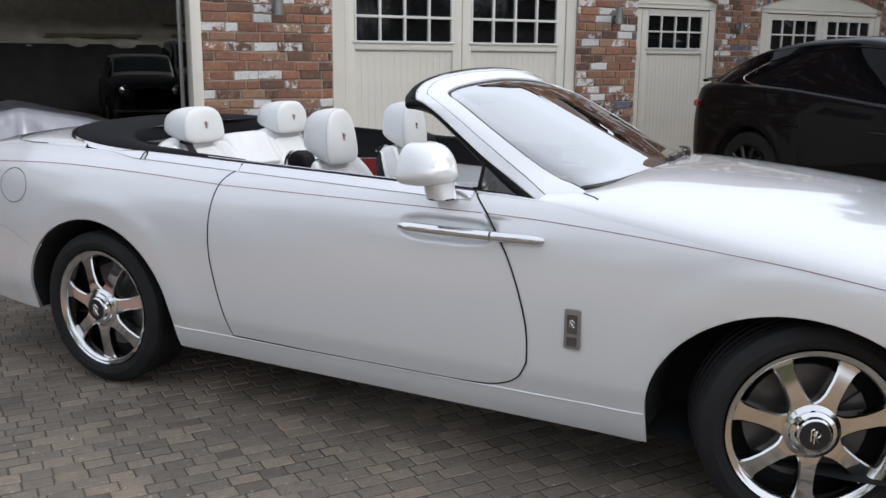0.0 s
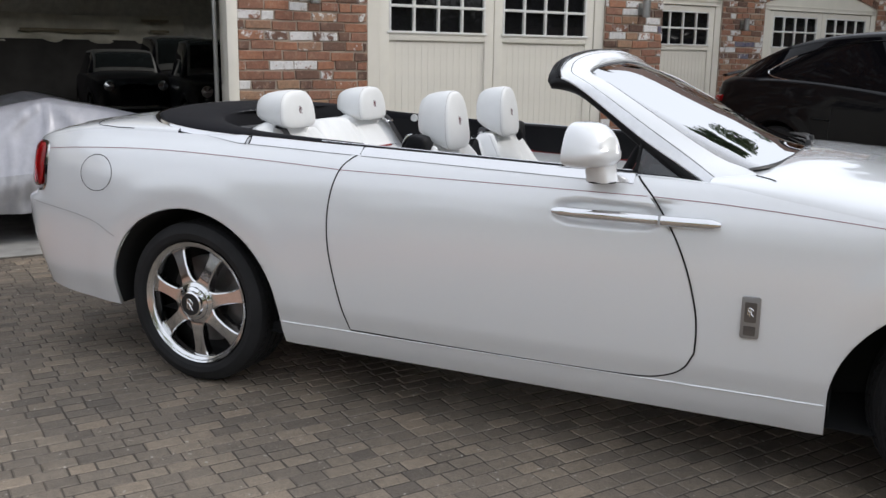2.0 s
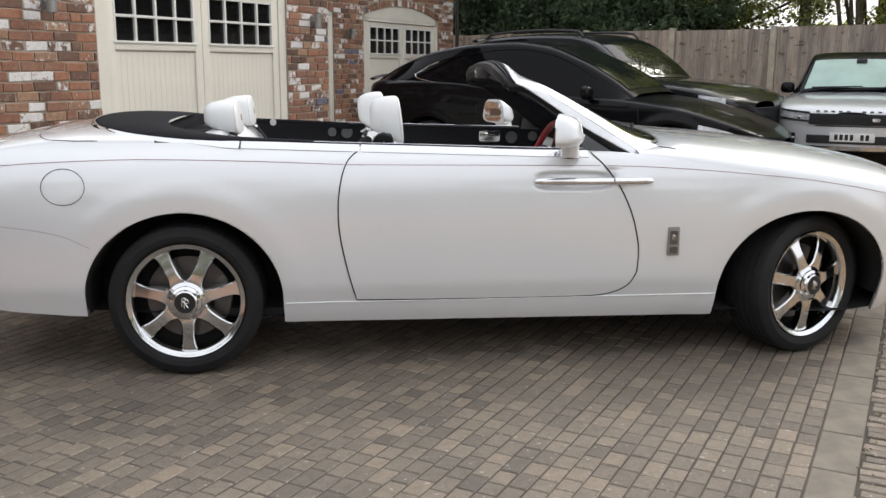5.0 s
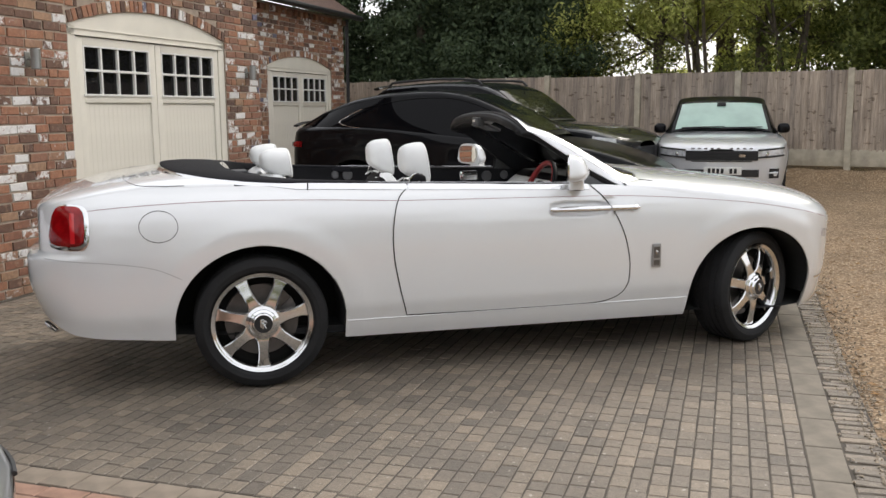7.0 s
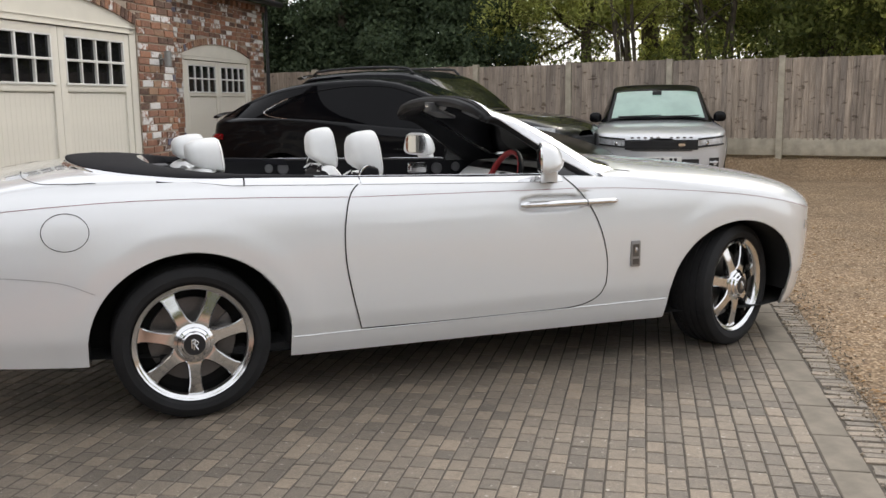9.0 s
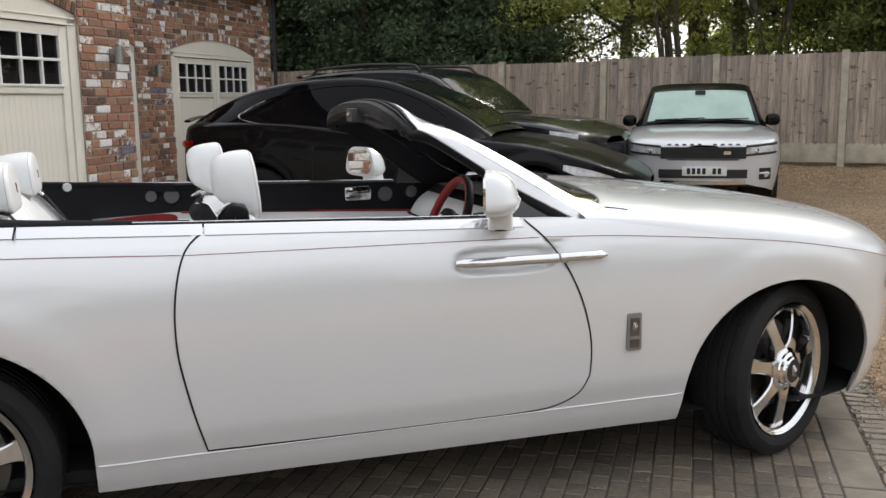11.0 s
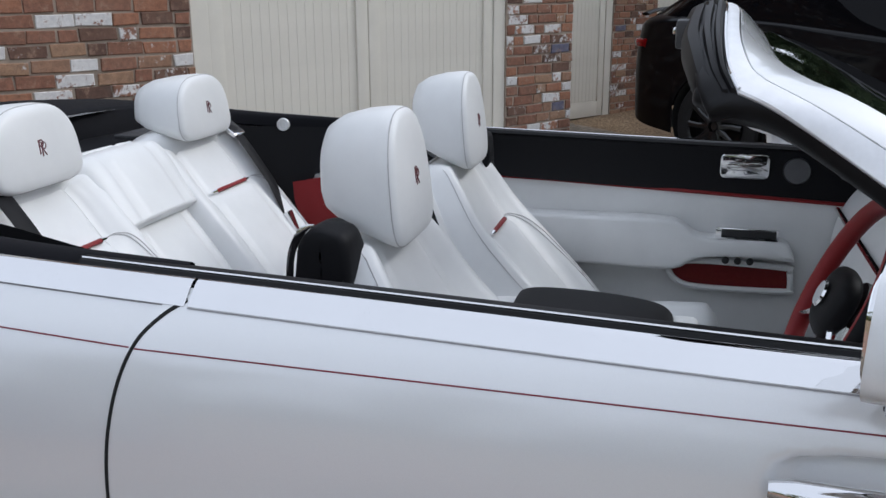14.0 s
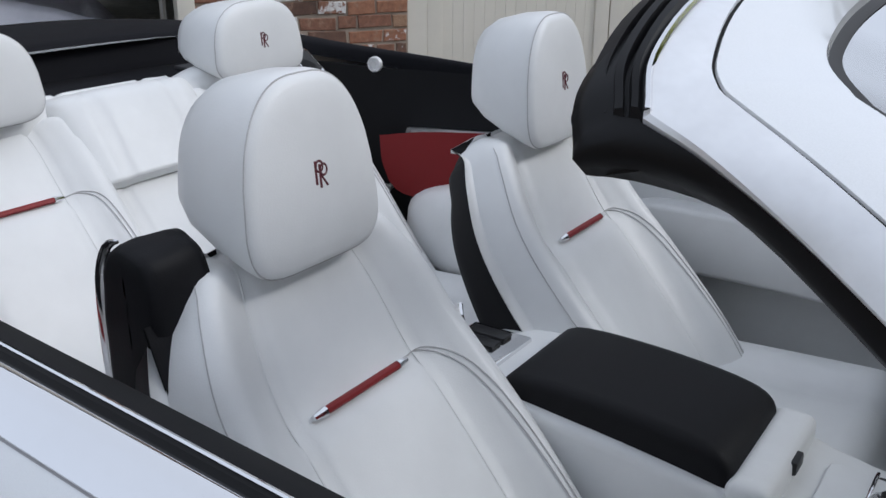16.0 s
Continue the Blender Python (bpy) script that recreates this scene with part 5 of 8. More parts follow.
def spoke_rim(wheel, out):
    """Seven broad spokes between hub and rim; out is the side that faces outward."""
    n = 7
    bm = bmesh.new()
    add_lathe(bm, [(0.292, 0.0), (0.300, 0.004 * out), (0.302, -0.02 * out), (0.286, -0.028 * out), (0.283, -0.060 * out), (0.278, -0.20 * out)], 64)
    add_lathe(bm, [(0.294, 0.0), (0.280, -0.004 * out), (0.274, -0.010 * out), (0.270, -0.024 * out), (0.269, -0.05 * out)], 64)
    part("rim", bm, M_SATIN, wheel, "polished alloy rim", m=RIM_SIZE, sharp=30)
    prof = [(0.070, 0.046, 0.006), (0.094, 0.0470, 0.008), (0.103, 0.0410, 0.0095), (0.117, 0.0350, 0.010), (0.140, 0.0310, 0.009), (0.19, 0.0295, 0.003), (0.232, 0.0325, -0.005), (0.254, 0.0375, -0.009), (0.267, 0.0450, -0.011), (0.277, 0.0590, -0.012)]
    me = None
    for k in range(n):
        if me is None:
            v = []
            for r, w, o in prof:
                for y, dz in ((-w - 0.004, -0.040), (-w, -0.006), (-w + 0.006, 0.0), (w - 0.006, 0.0), (w, -0.006), (w + 0.004, -0.040)):
                    v.append((y, (o + dz - 0.012) * out, r))
            ob = mesh_ob("spoke", v, grid_faces(len(prof), 6), M_SATIN, wheel, sharp=30)
            me = ob.data
        else:
            ob = new("spoke", me)
            ob.parent = wheel
        ob.matrix_basis = pose(0, 0, 0, 0, 360 / n * k + 180, 0) @ RIM_SIZE
    bm = lathe([(0.0, 0.012 * out), (0.074, 0.012 * out), (0.084, 0.006 * out), (0.100, -0.002 * out), (0.106, -0.03 * out)], 48)
    part("hub_dish", bm, M_SATIN, wheel, m=RIM_SIZE, sharp=30)
    hub = part("hub_cap", lathe([(0.0, 0.034 * out), (0.051, 0.034 * out), (0.057, 0.030 * out), (0.061, 0.020 * out), (0.074, 0.014 * out), (0.079, 0.0)], 40), M_CHROME, wheel, sharp=30)
    part("hub_field", lathe([(0.0, 0.0355 * out), (0.048, 0.0355 * out), (0.050, 0.034 * out)], 32), M_BLACK, hub, "black hub centre")
    return hub


def tread(wheel, out, R=TYRE, w=0.255, rim=0.283):
    h = w / 2
    y0 = -0.115 * out
    prof = [(rim, y0 + out * (h - 0.012)), (rim + 0.012, y0 + out * h), (rim + 0.035, y0 + out * (h + 0.006)), (R - 0.018, y0 + out * (h - 0.004)), (R - 0.006, y0 + out * (h - 0.016)), (R - 0.001, y0 + out * (h - 0.035))]
    for g in (0.6, 0.2, -0.2, -0.6):
        c = y0 + out * g * (h - 0.02)
        prof += [(R, c + out * 0.008), (R - 0.008, c + out * 0.006), (R - 0.008, c - out * 0.006), (R, c - out * 0.008)]
    prof += [(R - 0.001, y0 - out * (h - 0.035)), (R - 0.006, y0 - out * (h - 0.016)), (R - 0.018, y0 - out * (h - 0.004)), (rim, y0 - out * (h - 0.012))]
    tyre = part("tyre", lathe(prof, 72), M_TYRE, wheel, "black road tyre", sharp=28)
    # shoulder sipes
    bm = bmesh.new()
    for i in range(60):
        a = 2 * math.pi * i / 60
        for e in (1, -1):
            c = y0 + e * out * (h - 0.050)
            m = Matrix.Rotation(a, 4, "Y") @ pose(0, c, R - 0.0042, 0, 0, 18 * e)
            bmesh.ops.create_cube(bm, size=1.0, matrix=m @ Matrix.Diagonal((0.020, 0.028, 0.009, 1)))
    part("tread_pattern", bm, M_TYRE, tyre, smooth=False)["kind"] = "stuff"


def wheel_at(x, sgn, steer=0.0):
    wheel = empty("wheel", pose(x, sgn * 0.898, TYRE, 0, 0, steer))
    wheel.parent = car
    wheel["label"] = "polished seven-spoke alloy wheel with low tyre"
    spoke_rim(wheel, sgn)
    tread(wheel, sgn)
    part("brake_disc", lathe([(0.05, -0.10 * sgn), (0.20, -0.10 * sgn), (0.20, -0.125 * sgn), (0.05, -0.125 * sgn)], 40), M_DARKMET, wheel, "dull brake disc")
    part("barrel_back", lathe([(0.0, -0.16 * sgn), (0.262, -0.16 * sgn)], 40), M_UNDER, wheel)
    bm = prism([(0.10 * math.cos(a) * 2.05, 0.10 * math.sin(a) * 2.05) for a in np.linspace(-0.6, 0.6, 9)] + [(0.12 * math.cos(a), 0.12 * math.sin(a)) for a in np.linspace(0.5, -0.5, 7)], -0.085 * sgn, -0.14 * sgn, "xz", 0.004)
    part("caliper", bm, M_DARKMET, wheel)
    monogram(wheel, pose(0, sgn * 0.0365, 0, 90, 0, 0 if sgn < 0 else 180), 0.052, M_SATIN)
    return wheel


def lamps_and_mirrors():
    for sgn in (-1, 1):
        # rear lamp with chrome surround on the corner
        lamp = None
        for nm, sc, o, mat in (("lamp_surround", 1.0, 0.004, M_CHROME), ("lamp_lens", 0.88, 0.009, M_REDLENS)):
            v = []
            nx, nz = 20, 16
            for j in range(nz):
                tz = j / (nz - 1) * 2 - 1
                for i in range(nx):
                    tx = i / (nx - 1) * 2 - 1
                    e = abs(tx) ** 4 + abs(tz) ** 4
                    k = 1 / max(1, e ** 0.25)
                    x = -1.005 - (0.016 if nm == "lamp_lens" else 0.0) + 0.128 * tx * sc * k * (1.0 - (0.24 * tz - 0.10 if tx < 0 else 0.0))
                    zz = 0.925 + (0.008 if nm == "lamp_lens" else 0.0) + 0.118 * tz * sc * k
                    edge = max(abs(tx), abs(tz)) ** 10
                    v.append(side(x, zz, (o + 0.012 * (1 - edge)) if nm == "lamp_lens" else o * (1 - 0.8 * edge) + 0.001, sgn))
            ob = mesh_ob(nm, v, grid_faces(nz, nx), mat, lamp or car, "red tail lamp in a chrome surround" if not lamp else "red lens")
            lamp = lamp or ob
        v = []
        for j in range(10):
            tz = j / 9 * 2 - 1
            for i in range(4):
                v.append(side(-1.005 + 0.018 + 0.016 * (i / 3 * 2 - 1), 0.925 + 0.078 * tz, 0.0225, sgn))
        mesh_ob("light_bar", v, grid_faces(10, 4), M_REDBAR, lamp, "brighter red light bar")
        # exhaust finisher
        part("exhaust_tip", tube([side(-1.225, 0.392, 0.006, sgn), side(-1.19, 0.378, 0.010, sgn), side(-1.15, 0.362, 0.006, sgn)], [0.012, 0.019, 0.012], 10, flat=0.7), M_CHROME, car, "chrome exhaust finisher")
        # door mirror
        mir = part("mirror_shell", mirror_shell(sgn), M_WHITE, car, "white door mirror", m=pose(1.822, sgn * 0.985, 1.168, 0, 0, -20 if sgn < 0 else 28), sharp=60)
        part("mirror_glass", prism(rounded_rect(0.086, 0.056, 0.034), -0.003, 0.003, "yz"), M_MIRROR, mir, "mirror glass", m=pose(-0.0545, 0, 0.004))
        part("mirror_bezel", prism(rounded_rect(0.094, 0.064, 0.040), -0.002, 0.004, "yz"), M_CHROME, mir, "chrome mirror bezel", m=pose(-0.0525, 0, 0.004))
        part("foot_gasket", tube([(0.002 + 0.047 * math.cos(a), -sgn * 0.056 + 0.053 * math.sin(a), -0.1225) for a in np.linspace(0, 2 * math.pi, 21)[:-1]], 0.003, 5, closed=True), M_RUBBER, mir)
        part("mirror_foot", mirror_foot(sgn), M_WHITE, mir, m=pose(0, 0, 0))
        # front lamp slit and lower trim on the nose corner
        v = []
        for j in range(6):
            for i in range(14):
                t = i / 13
                x = 3.66 + 0.20 * t
                v.append(side(x, 0.70 + 0.028 * (j / 5 * 2 - 1) - 0.03 * t, 0.003, sgn))
        mesh_ob("head_lamp", v, grid_faces(6, 14), M_LENS, car, "slim clear headlamp")
        ribbon("nose_trim", [(x, 0.40) for x in np.linspace(3.62, 3.80, 10)], 0.014, M_CHROME, car, 0.003, sgn)


def mirror_shell(sgn):
    """Housing: upright flat back, rounded trapezium outline, fullest low down in front."""
    bm = bmesh.new()
    n, k = 52, 20
    rings = []
    for i in range(k):
        t = i / (k - 1)
        x = -0.050 + 0.112 * t
        sc = (1 - t**3.0) ** 0.5 if t < 1 else 0.0
        ring = []
        for j in range(n):
            a = 2 * math.pi * j / n
            c, s = math.cos(a), math.sin(a)
            zz = abs(s) ** ((0.46 if s > 0 else 0.30) + 0.45 * t * t) * (1 if s > 0 else -1)
            y = 0.110 * abs(c) ** (0.42 + 0.5 * t * t) * (1 if c > 0 else -1) * (1 - 0.13 * zz - 0.05 * max(0.0, zz))
            y = y * (0.30 + 0.70 * sc) - sgn * 0.014 * t
            z = 0.079 * zz * (1 - 0.16 * max(0.0, c * sgn)) * (0.10 + 0.90 * sc) - 0.012 * t**1.5
            ring.append(bm.verts.new((x + 0.012 * max(0.0, -zz) * t, y, z + 0.006 + 0.004 * c * sgn)))
        rings.append(ring)
    for a, c in zip(rings, rings[1:]):
        for j in range(n):
            bm.faces.new((a[j], a[(j + 1) % n], c[(j + 1) % n], c[j]))
    bm.faces.new(rings[-1])
    bm.faces.new(rings[0][::-1])
    return bm


def mirror_foot(sgn):
    """Broad foot between the housing and the door top, with a dark gasket line at its base."""
    bm = bmesh.new()
    rings = []
    for t in np.linspace(0, 1, 7):
        z = -0.055 - 0.068 * t
        y = -sgn * (0.040 + 0.016 * t)
        w, d = 0.043 + 0.003 * t, 0.056 - 0.004 * t
        ring = []
        for a in np.linspace(0, 2 * math.pi, 21)[:-1]:
            c, q = math.cos(a), math.sin(a)
            ring.append(bm.verts.new((0.002 + w * abs(c) ** 0.6 * (1 if c > 0 else -1), y + d * abs(q) ** 0.6 * (1 if q > 0 else -1), z)))
        rings.append(ring)
    for a, c in zip(rings, rings[1:]):
        for j in range(20):
            bm.faces.new((a[j], a[(j + 1) % 20], c[(j + 1) % 20], c[j]))
    bm.faces.new(rings[0][::-1])
    bm.faces.new(rings[-1])
    return bm


# screen frame, near half from the foot to the middle of the header: outer edge, joint, glass edge
OUTER = [(2.30, -0.860, 0.985), (2.169, -0.830, 1.055), (2.083, -0.805, 1.102), (1.952, -0.775, 1.176), (1.822, -0.746, 1.262), (1.72, -0.722, 1.330), (1.655, -0.718, 1.370), (1.610, -0.715, 1.390)]
HEADER = [(1.610, -0.715, 1.390), (1.596, -0.675, 1.417), (1.592, -0.585, 1.448), (1.596, -0.42, 1.475), (1.603, -0.22, 1.490), (1.608, 0.0, 1.495)]
JOINT = [(2.36, -0.845, 0.985), (2.225, -0.822, 1.056), (2.132, -0.797, 1.116), (2.034, -0.777, 1.177), (1.932, -0.755, 1.239), (1.822, -0.728, 1.307), (1.72, -0.703, 1.367), (1.648, -0.680, 1.402)]
JOINT_TOP = [(1.648, -0.685, 1.402), (1.628, -0.650, 1.418), (1.617, -0.57, 1.449), (1.620, -0.42, 1.473), (1.628, -0.22, 1.486), (1.633, 0.0, 1.490)]
INNER = [(2.43, -0.770, 1.040), (2.302, -0.738, 1.098), (2.233, -0.731, 1.117), (2.15, -0.737, 1.160), (2.05, -0.731, 1.220), (1.925, -0.703, 1.292), (1.785, -0.655, 1.370), (1.715, -0.622, 1.398)]
INNER_TOP = [(1.715, -0.622, 1.398), (1.688, -0.585, 1.411), (1.675, -0.53, 1.420), (1.668, -0.42, 1.434), (1.668, -0.22, 1.448), (1.670, 0.0, 1.455)]
FOOT = [(2.302, -0.738, 1.098), (2.345, -0.695, 1.104), (2.376, -0.620, 1.108), (2.402, -0.50, 1.112), (2.433, -0.239, 1.121), (2.450, 0.0, 1.127)]


def both(a, c):
    """Pillar and header of one frame line, mirrored to the other side; 121 points."""
    h = [Vector(p) for p in smooth_path(a, 34) + smooth_path(c, 26)[1:]]
    return h + [Vector((p.x, -p.y, p.z)) for p in reversed(h[:-1])]


SEAL = [(0.0, 0.003), (0.010, 0.011), (0.020, 0.011), (0.023, 0.001), (0.029, 0.001), (0.033, 0.009), (0.046, 0.007), (0.049, -0.005), (0.056, -0.005), (0.060, 0.003), (0.084, -0.005), (0.097, -0.022), (0.094, -0.044), (0.05, -0.054), (0.0, -0.046)]


def screen():
    P, J, Q = both(OUTER, HEADER), both(JOINT, JOINT_TOP), both(INNER, INNER_TOP)
    n = len(P)
    white, black, metal, line, seal, bead, frit = [], [], [], [], [], [], []
    heart = Vector((2.06, 0.0, 1.29))
    for i in range(n):
        t = (J[min(i + 3, n - 1)] - J[max(i - 3, 0)]).normalized()
        nm = t.cross(J[i] - P[i]).normalized()
        nw = t.cross(Q[i] - J[i]).normalized()
        if nm.dot(P[i] - Vector((1.7, 0, 0.6))) < 0:
            nm = -nm
        if nw.dot(P[i] - Vector((1.7, 0, 0.6))) < 0:
            nw = -nw
        nj = (nm + nw).normalized()
        a, w = (J[i] - P[i]).normalized(), (Q[i] - J[i]).normalized()
        lm, lw = (J[i] - P[i]).length, (Q[i] - J[i]).length
        for o, h in ((-0.002, -0.010), (0.0, 0.002), (0.004, 0.0045), (lm * 0.5, 0.0060), (lm - 0.0013, 0.0038), (lm - 0.0005, -0.003)):
            metal.append(P[i] + a * o + nm * h)
        line += [J[i] - a * 0.0012 + nm * 0.001, J[i] + nj * 0.0016, J[i] + w * 0.0012 + nw * 0.001]
        for o, h in ((0.0005, -0.003), (0.0013, 0.0038), (lw * 0.25, 0.0055), (lw * 0.6, 0.0055), (lw - 0.006, 0.0040), (lw, -0.002)):
            white.append(J[i] + w * o + nw * h)
        for o, h in ((-0.002, 0.0), (-0.012, -0.002), (-0.036, -0.008), (-0.045, -0.018), (-0.036, -0.036), (0.0, -0.040)):
            black.append(P[i] + a * o + nm * h)
        black += [J[i] - nj * 0.030, Q[i] - nw * 0.010]
        if 33 < i < n - 34:
            taper = min(0.66, 0.42 + (0.715 - abs(P[i].y)) * 1.1)
            for o, h in SEAL:
                seal.append(P[i] + Vector((-o * taper, 0, h * min(1.0, taper / 0.6))))
            bead.append(P[i] + Vector((0.002, 0, 0.0065)))
        if 5 <= i <= n - 6:
            into = (heart - Q[i]).normalized()
            frit += [Q[i] - into * 0.002 - nw * 0.0005, Q[i] + into * 0.006 - nw * 0.0008, Q[i] + into * 0.012 - nw * 0.0016]
    # the pane is stretched between pillars, header and scuttle
    up = [Vector(p) for p in smooth_path(INNER[1:], 24)]
    top = [Vector(p) for p in smooth_path(INNER_TOP, 24)]
    foot = [Vector(p) for p in smooth_path(FOOT, 24)]
    top += [Vector((p.x, -p.y, p.z)) for p in reversed(top[:-1])]
    foot += [Vector((p.x, -p.y, p.z)) for p in reversed(foot[:-1])]
    base = [tuple(p) for p in foot]
    glass = []
    for r, lp in enumerate(up):
        u = r / (len(up) - 1)
        rp = Vector((lp.x, -lp.y, lp.z))
        for k in range(len(foot)):
            v = k / (len(foot) - 1)
            p = foot[k] * (1 - u) + top[k] * u + lp * (1 - v) + rp * v
            p -= (foot[0] * (1 - v) + foot[-1] * v) * (1 - u) + (top[0] * (1 - v) + top[-1] * v) * u
            glass.append(p - Vector((0.002, 0, 0.0035)))
    mesh_ob("screen_frame", white, grid_faces(n, 6), M_WHITE, car, "white windscreen frame", sharp=22)
    mesh_ob("glass_border", frit, grid_faces(n - 10, 3), M_BLACK, car, "black border of the windscreen")
    part("header_bead", tube(bead, 0.0028, 6), M_CHROME, car, "bright bead along the header")
    for sgn in (-1, 1):
        part("seal_end", superpillow(0.046, 0.060, 0.034, 3.0, 0.9, 0.8), M_RUBBER, car, "black rubber seal corner", m=pose(1.582, sgn * 0.688, 1.380, sgn * 24, 8, sgn * -8))
    latch = part("hood_latch", box((-0.030, -0.052, -0.036), (0.026, 0.052, 0.022), 0.008), M_GREYTRIM, car, "grey hood latch under the header", m=pose(1.545, 0.0, 1.443))
    part("latch_slot", box((-0.036, -0.024, -0.008), (-0.028, 0.024, 0.006), 0.003), M_CHROME, latch)
    for sgn in (-1, 1):
        part("sun_visor", prism(rounded_rect(0.155, 0.060, 0.02), -0.009, 0.009, "yz", 0.005), M_GREYTRIM, car, "dark grey sun visor folded up", m=pose(1.715, sgn * 0.33, 1.392, 0, 113, 0))
    k = len(seal) // 15
    mesh_ob("header_seal", seal, grid_faces(k, 15, True) + [tuple(range(14, -1, -1)), tuple(range(15 * k - 15, 15 * k))], M_RUBBER, car, "ribbed black rubber header seal", sharp=30)
    mesh_ob("frame_seal", black, grid_faces(n, 8), M_RUBBER, car, "black rubber hood seal along the frame")
    mesh_ob("frame_metal", metal, grid_faces(n, 6), M_BRUSHED, car, "bright brushed-metal frame band", sharp=22)
    mesh_ob("frame_joint", line, grid_faces(n, 3), M_GAP, car)
    g = mesh_ob("windscreen", glass, grid_faces(len(up), len(foot)), M_GLASS, car, "clear raked windscreen")
    g.visible_shadow = False
    for sgn in (-1, 1):
        # fixed quarter light
        v = [(1.93, sgn * 0.800, 1.064), (2.165, sgn * 0.820, 1.052), (2.05, sgn * 0.788, 1.116), (1.94, sgn * 0.762, 1.180)]
        mesh_ob("quarter_light", v, [(0, 1, 2, 3)], M_TINT, car, "small dark quarter light", smooth=False)
        part("quarter_light_edge", tube([(1.928, sgn * 0.80, 1.062), (1.938, sgn * 0.762, 1.180)], 0.007, 6), M_RUBBER, car)
        part("quarter_light_sill", tube([(1.90, sgn * 0.828, 1.058), (2.06, sgn * 0.834, 1.053), (2.20, sgn * 0.838, 1.046)], [0.010, 0.011, 0.008], 8), M_WHITE, car)
        part("scuttle_shut_line", tube([deck_point(2.335, sgn * 0.775, 0.0005), deck_point(2.362, sgn * 0.796, 0.0005), deck_point(2.385, sgn * 0.812, 0.0005), deck_point(2.404, sgn * 0.830, 0.0005)], 0.0028, 5), M_GAP, car)
    # scuttle: thin black lip, low black panel behind it, wipers parked at the far side
    v = []
    for p in base:
        v += [Vector(p) + Vector((-0.010, 0, 0.0)), Vector(p) + Vector((0.002, 0, 0.002)), Vector(p) + Vector((0.008, 0, -0.006))]
    mesh_ob("scuttle", v, grid_faces(len(base), 3), M_BLACK, car, "black scuttle lip at the screen foot")
    v = [(x, y, 1.070) for x in np.linspace(2.10, 2.37, 8) for y in np.linspace(-0.62, 0.62, 13)]
    mesh_ob("scuttle_tray", v, grid_faces(8, 13), M_BLACK, car, "black panel under the windscreen")
    for pts in (((2.446, 0.02, 1.139), (2.420, 0.32, 1.138), (2.350, 0.60, 1.132)), ((2.436, 0.36, 1.134), (2.400, 0.52, 1.136), (2.325, 0.67, 1.128))):
        w = part("wiper", tube(smooth_path(pts, 10), [0.008 - 0.0003 * k for k in range(11)], 6), M_BLACK, car)
        part("wiper_pivot", lathe([(0.0, 0.010), (0.010, 0.010), (0.013, 0.0), (0.013, -0.02)], 14, "z"), M_BLACK, w, m=pose(*pts[0]))


def deck_point(x, y, lift=0.0):
    """A point of the rear deck's skin."""
    zs, zc = lerp_table(SHOULDER, x), lerp_table(CENTRE, x)
    c = min(1.0, abs(y) / half_width(x, zs)) ** (1 / 0.80)
    return (x + tuck(x, zs), y, zs + (zc - zs) * max(0.0, 1 - c * c) ** 0.46 + lift)


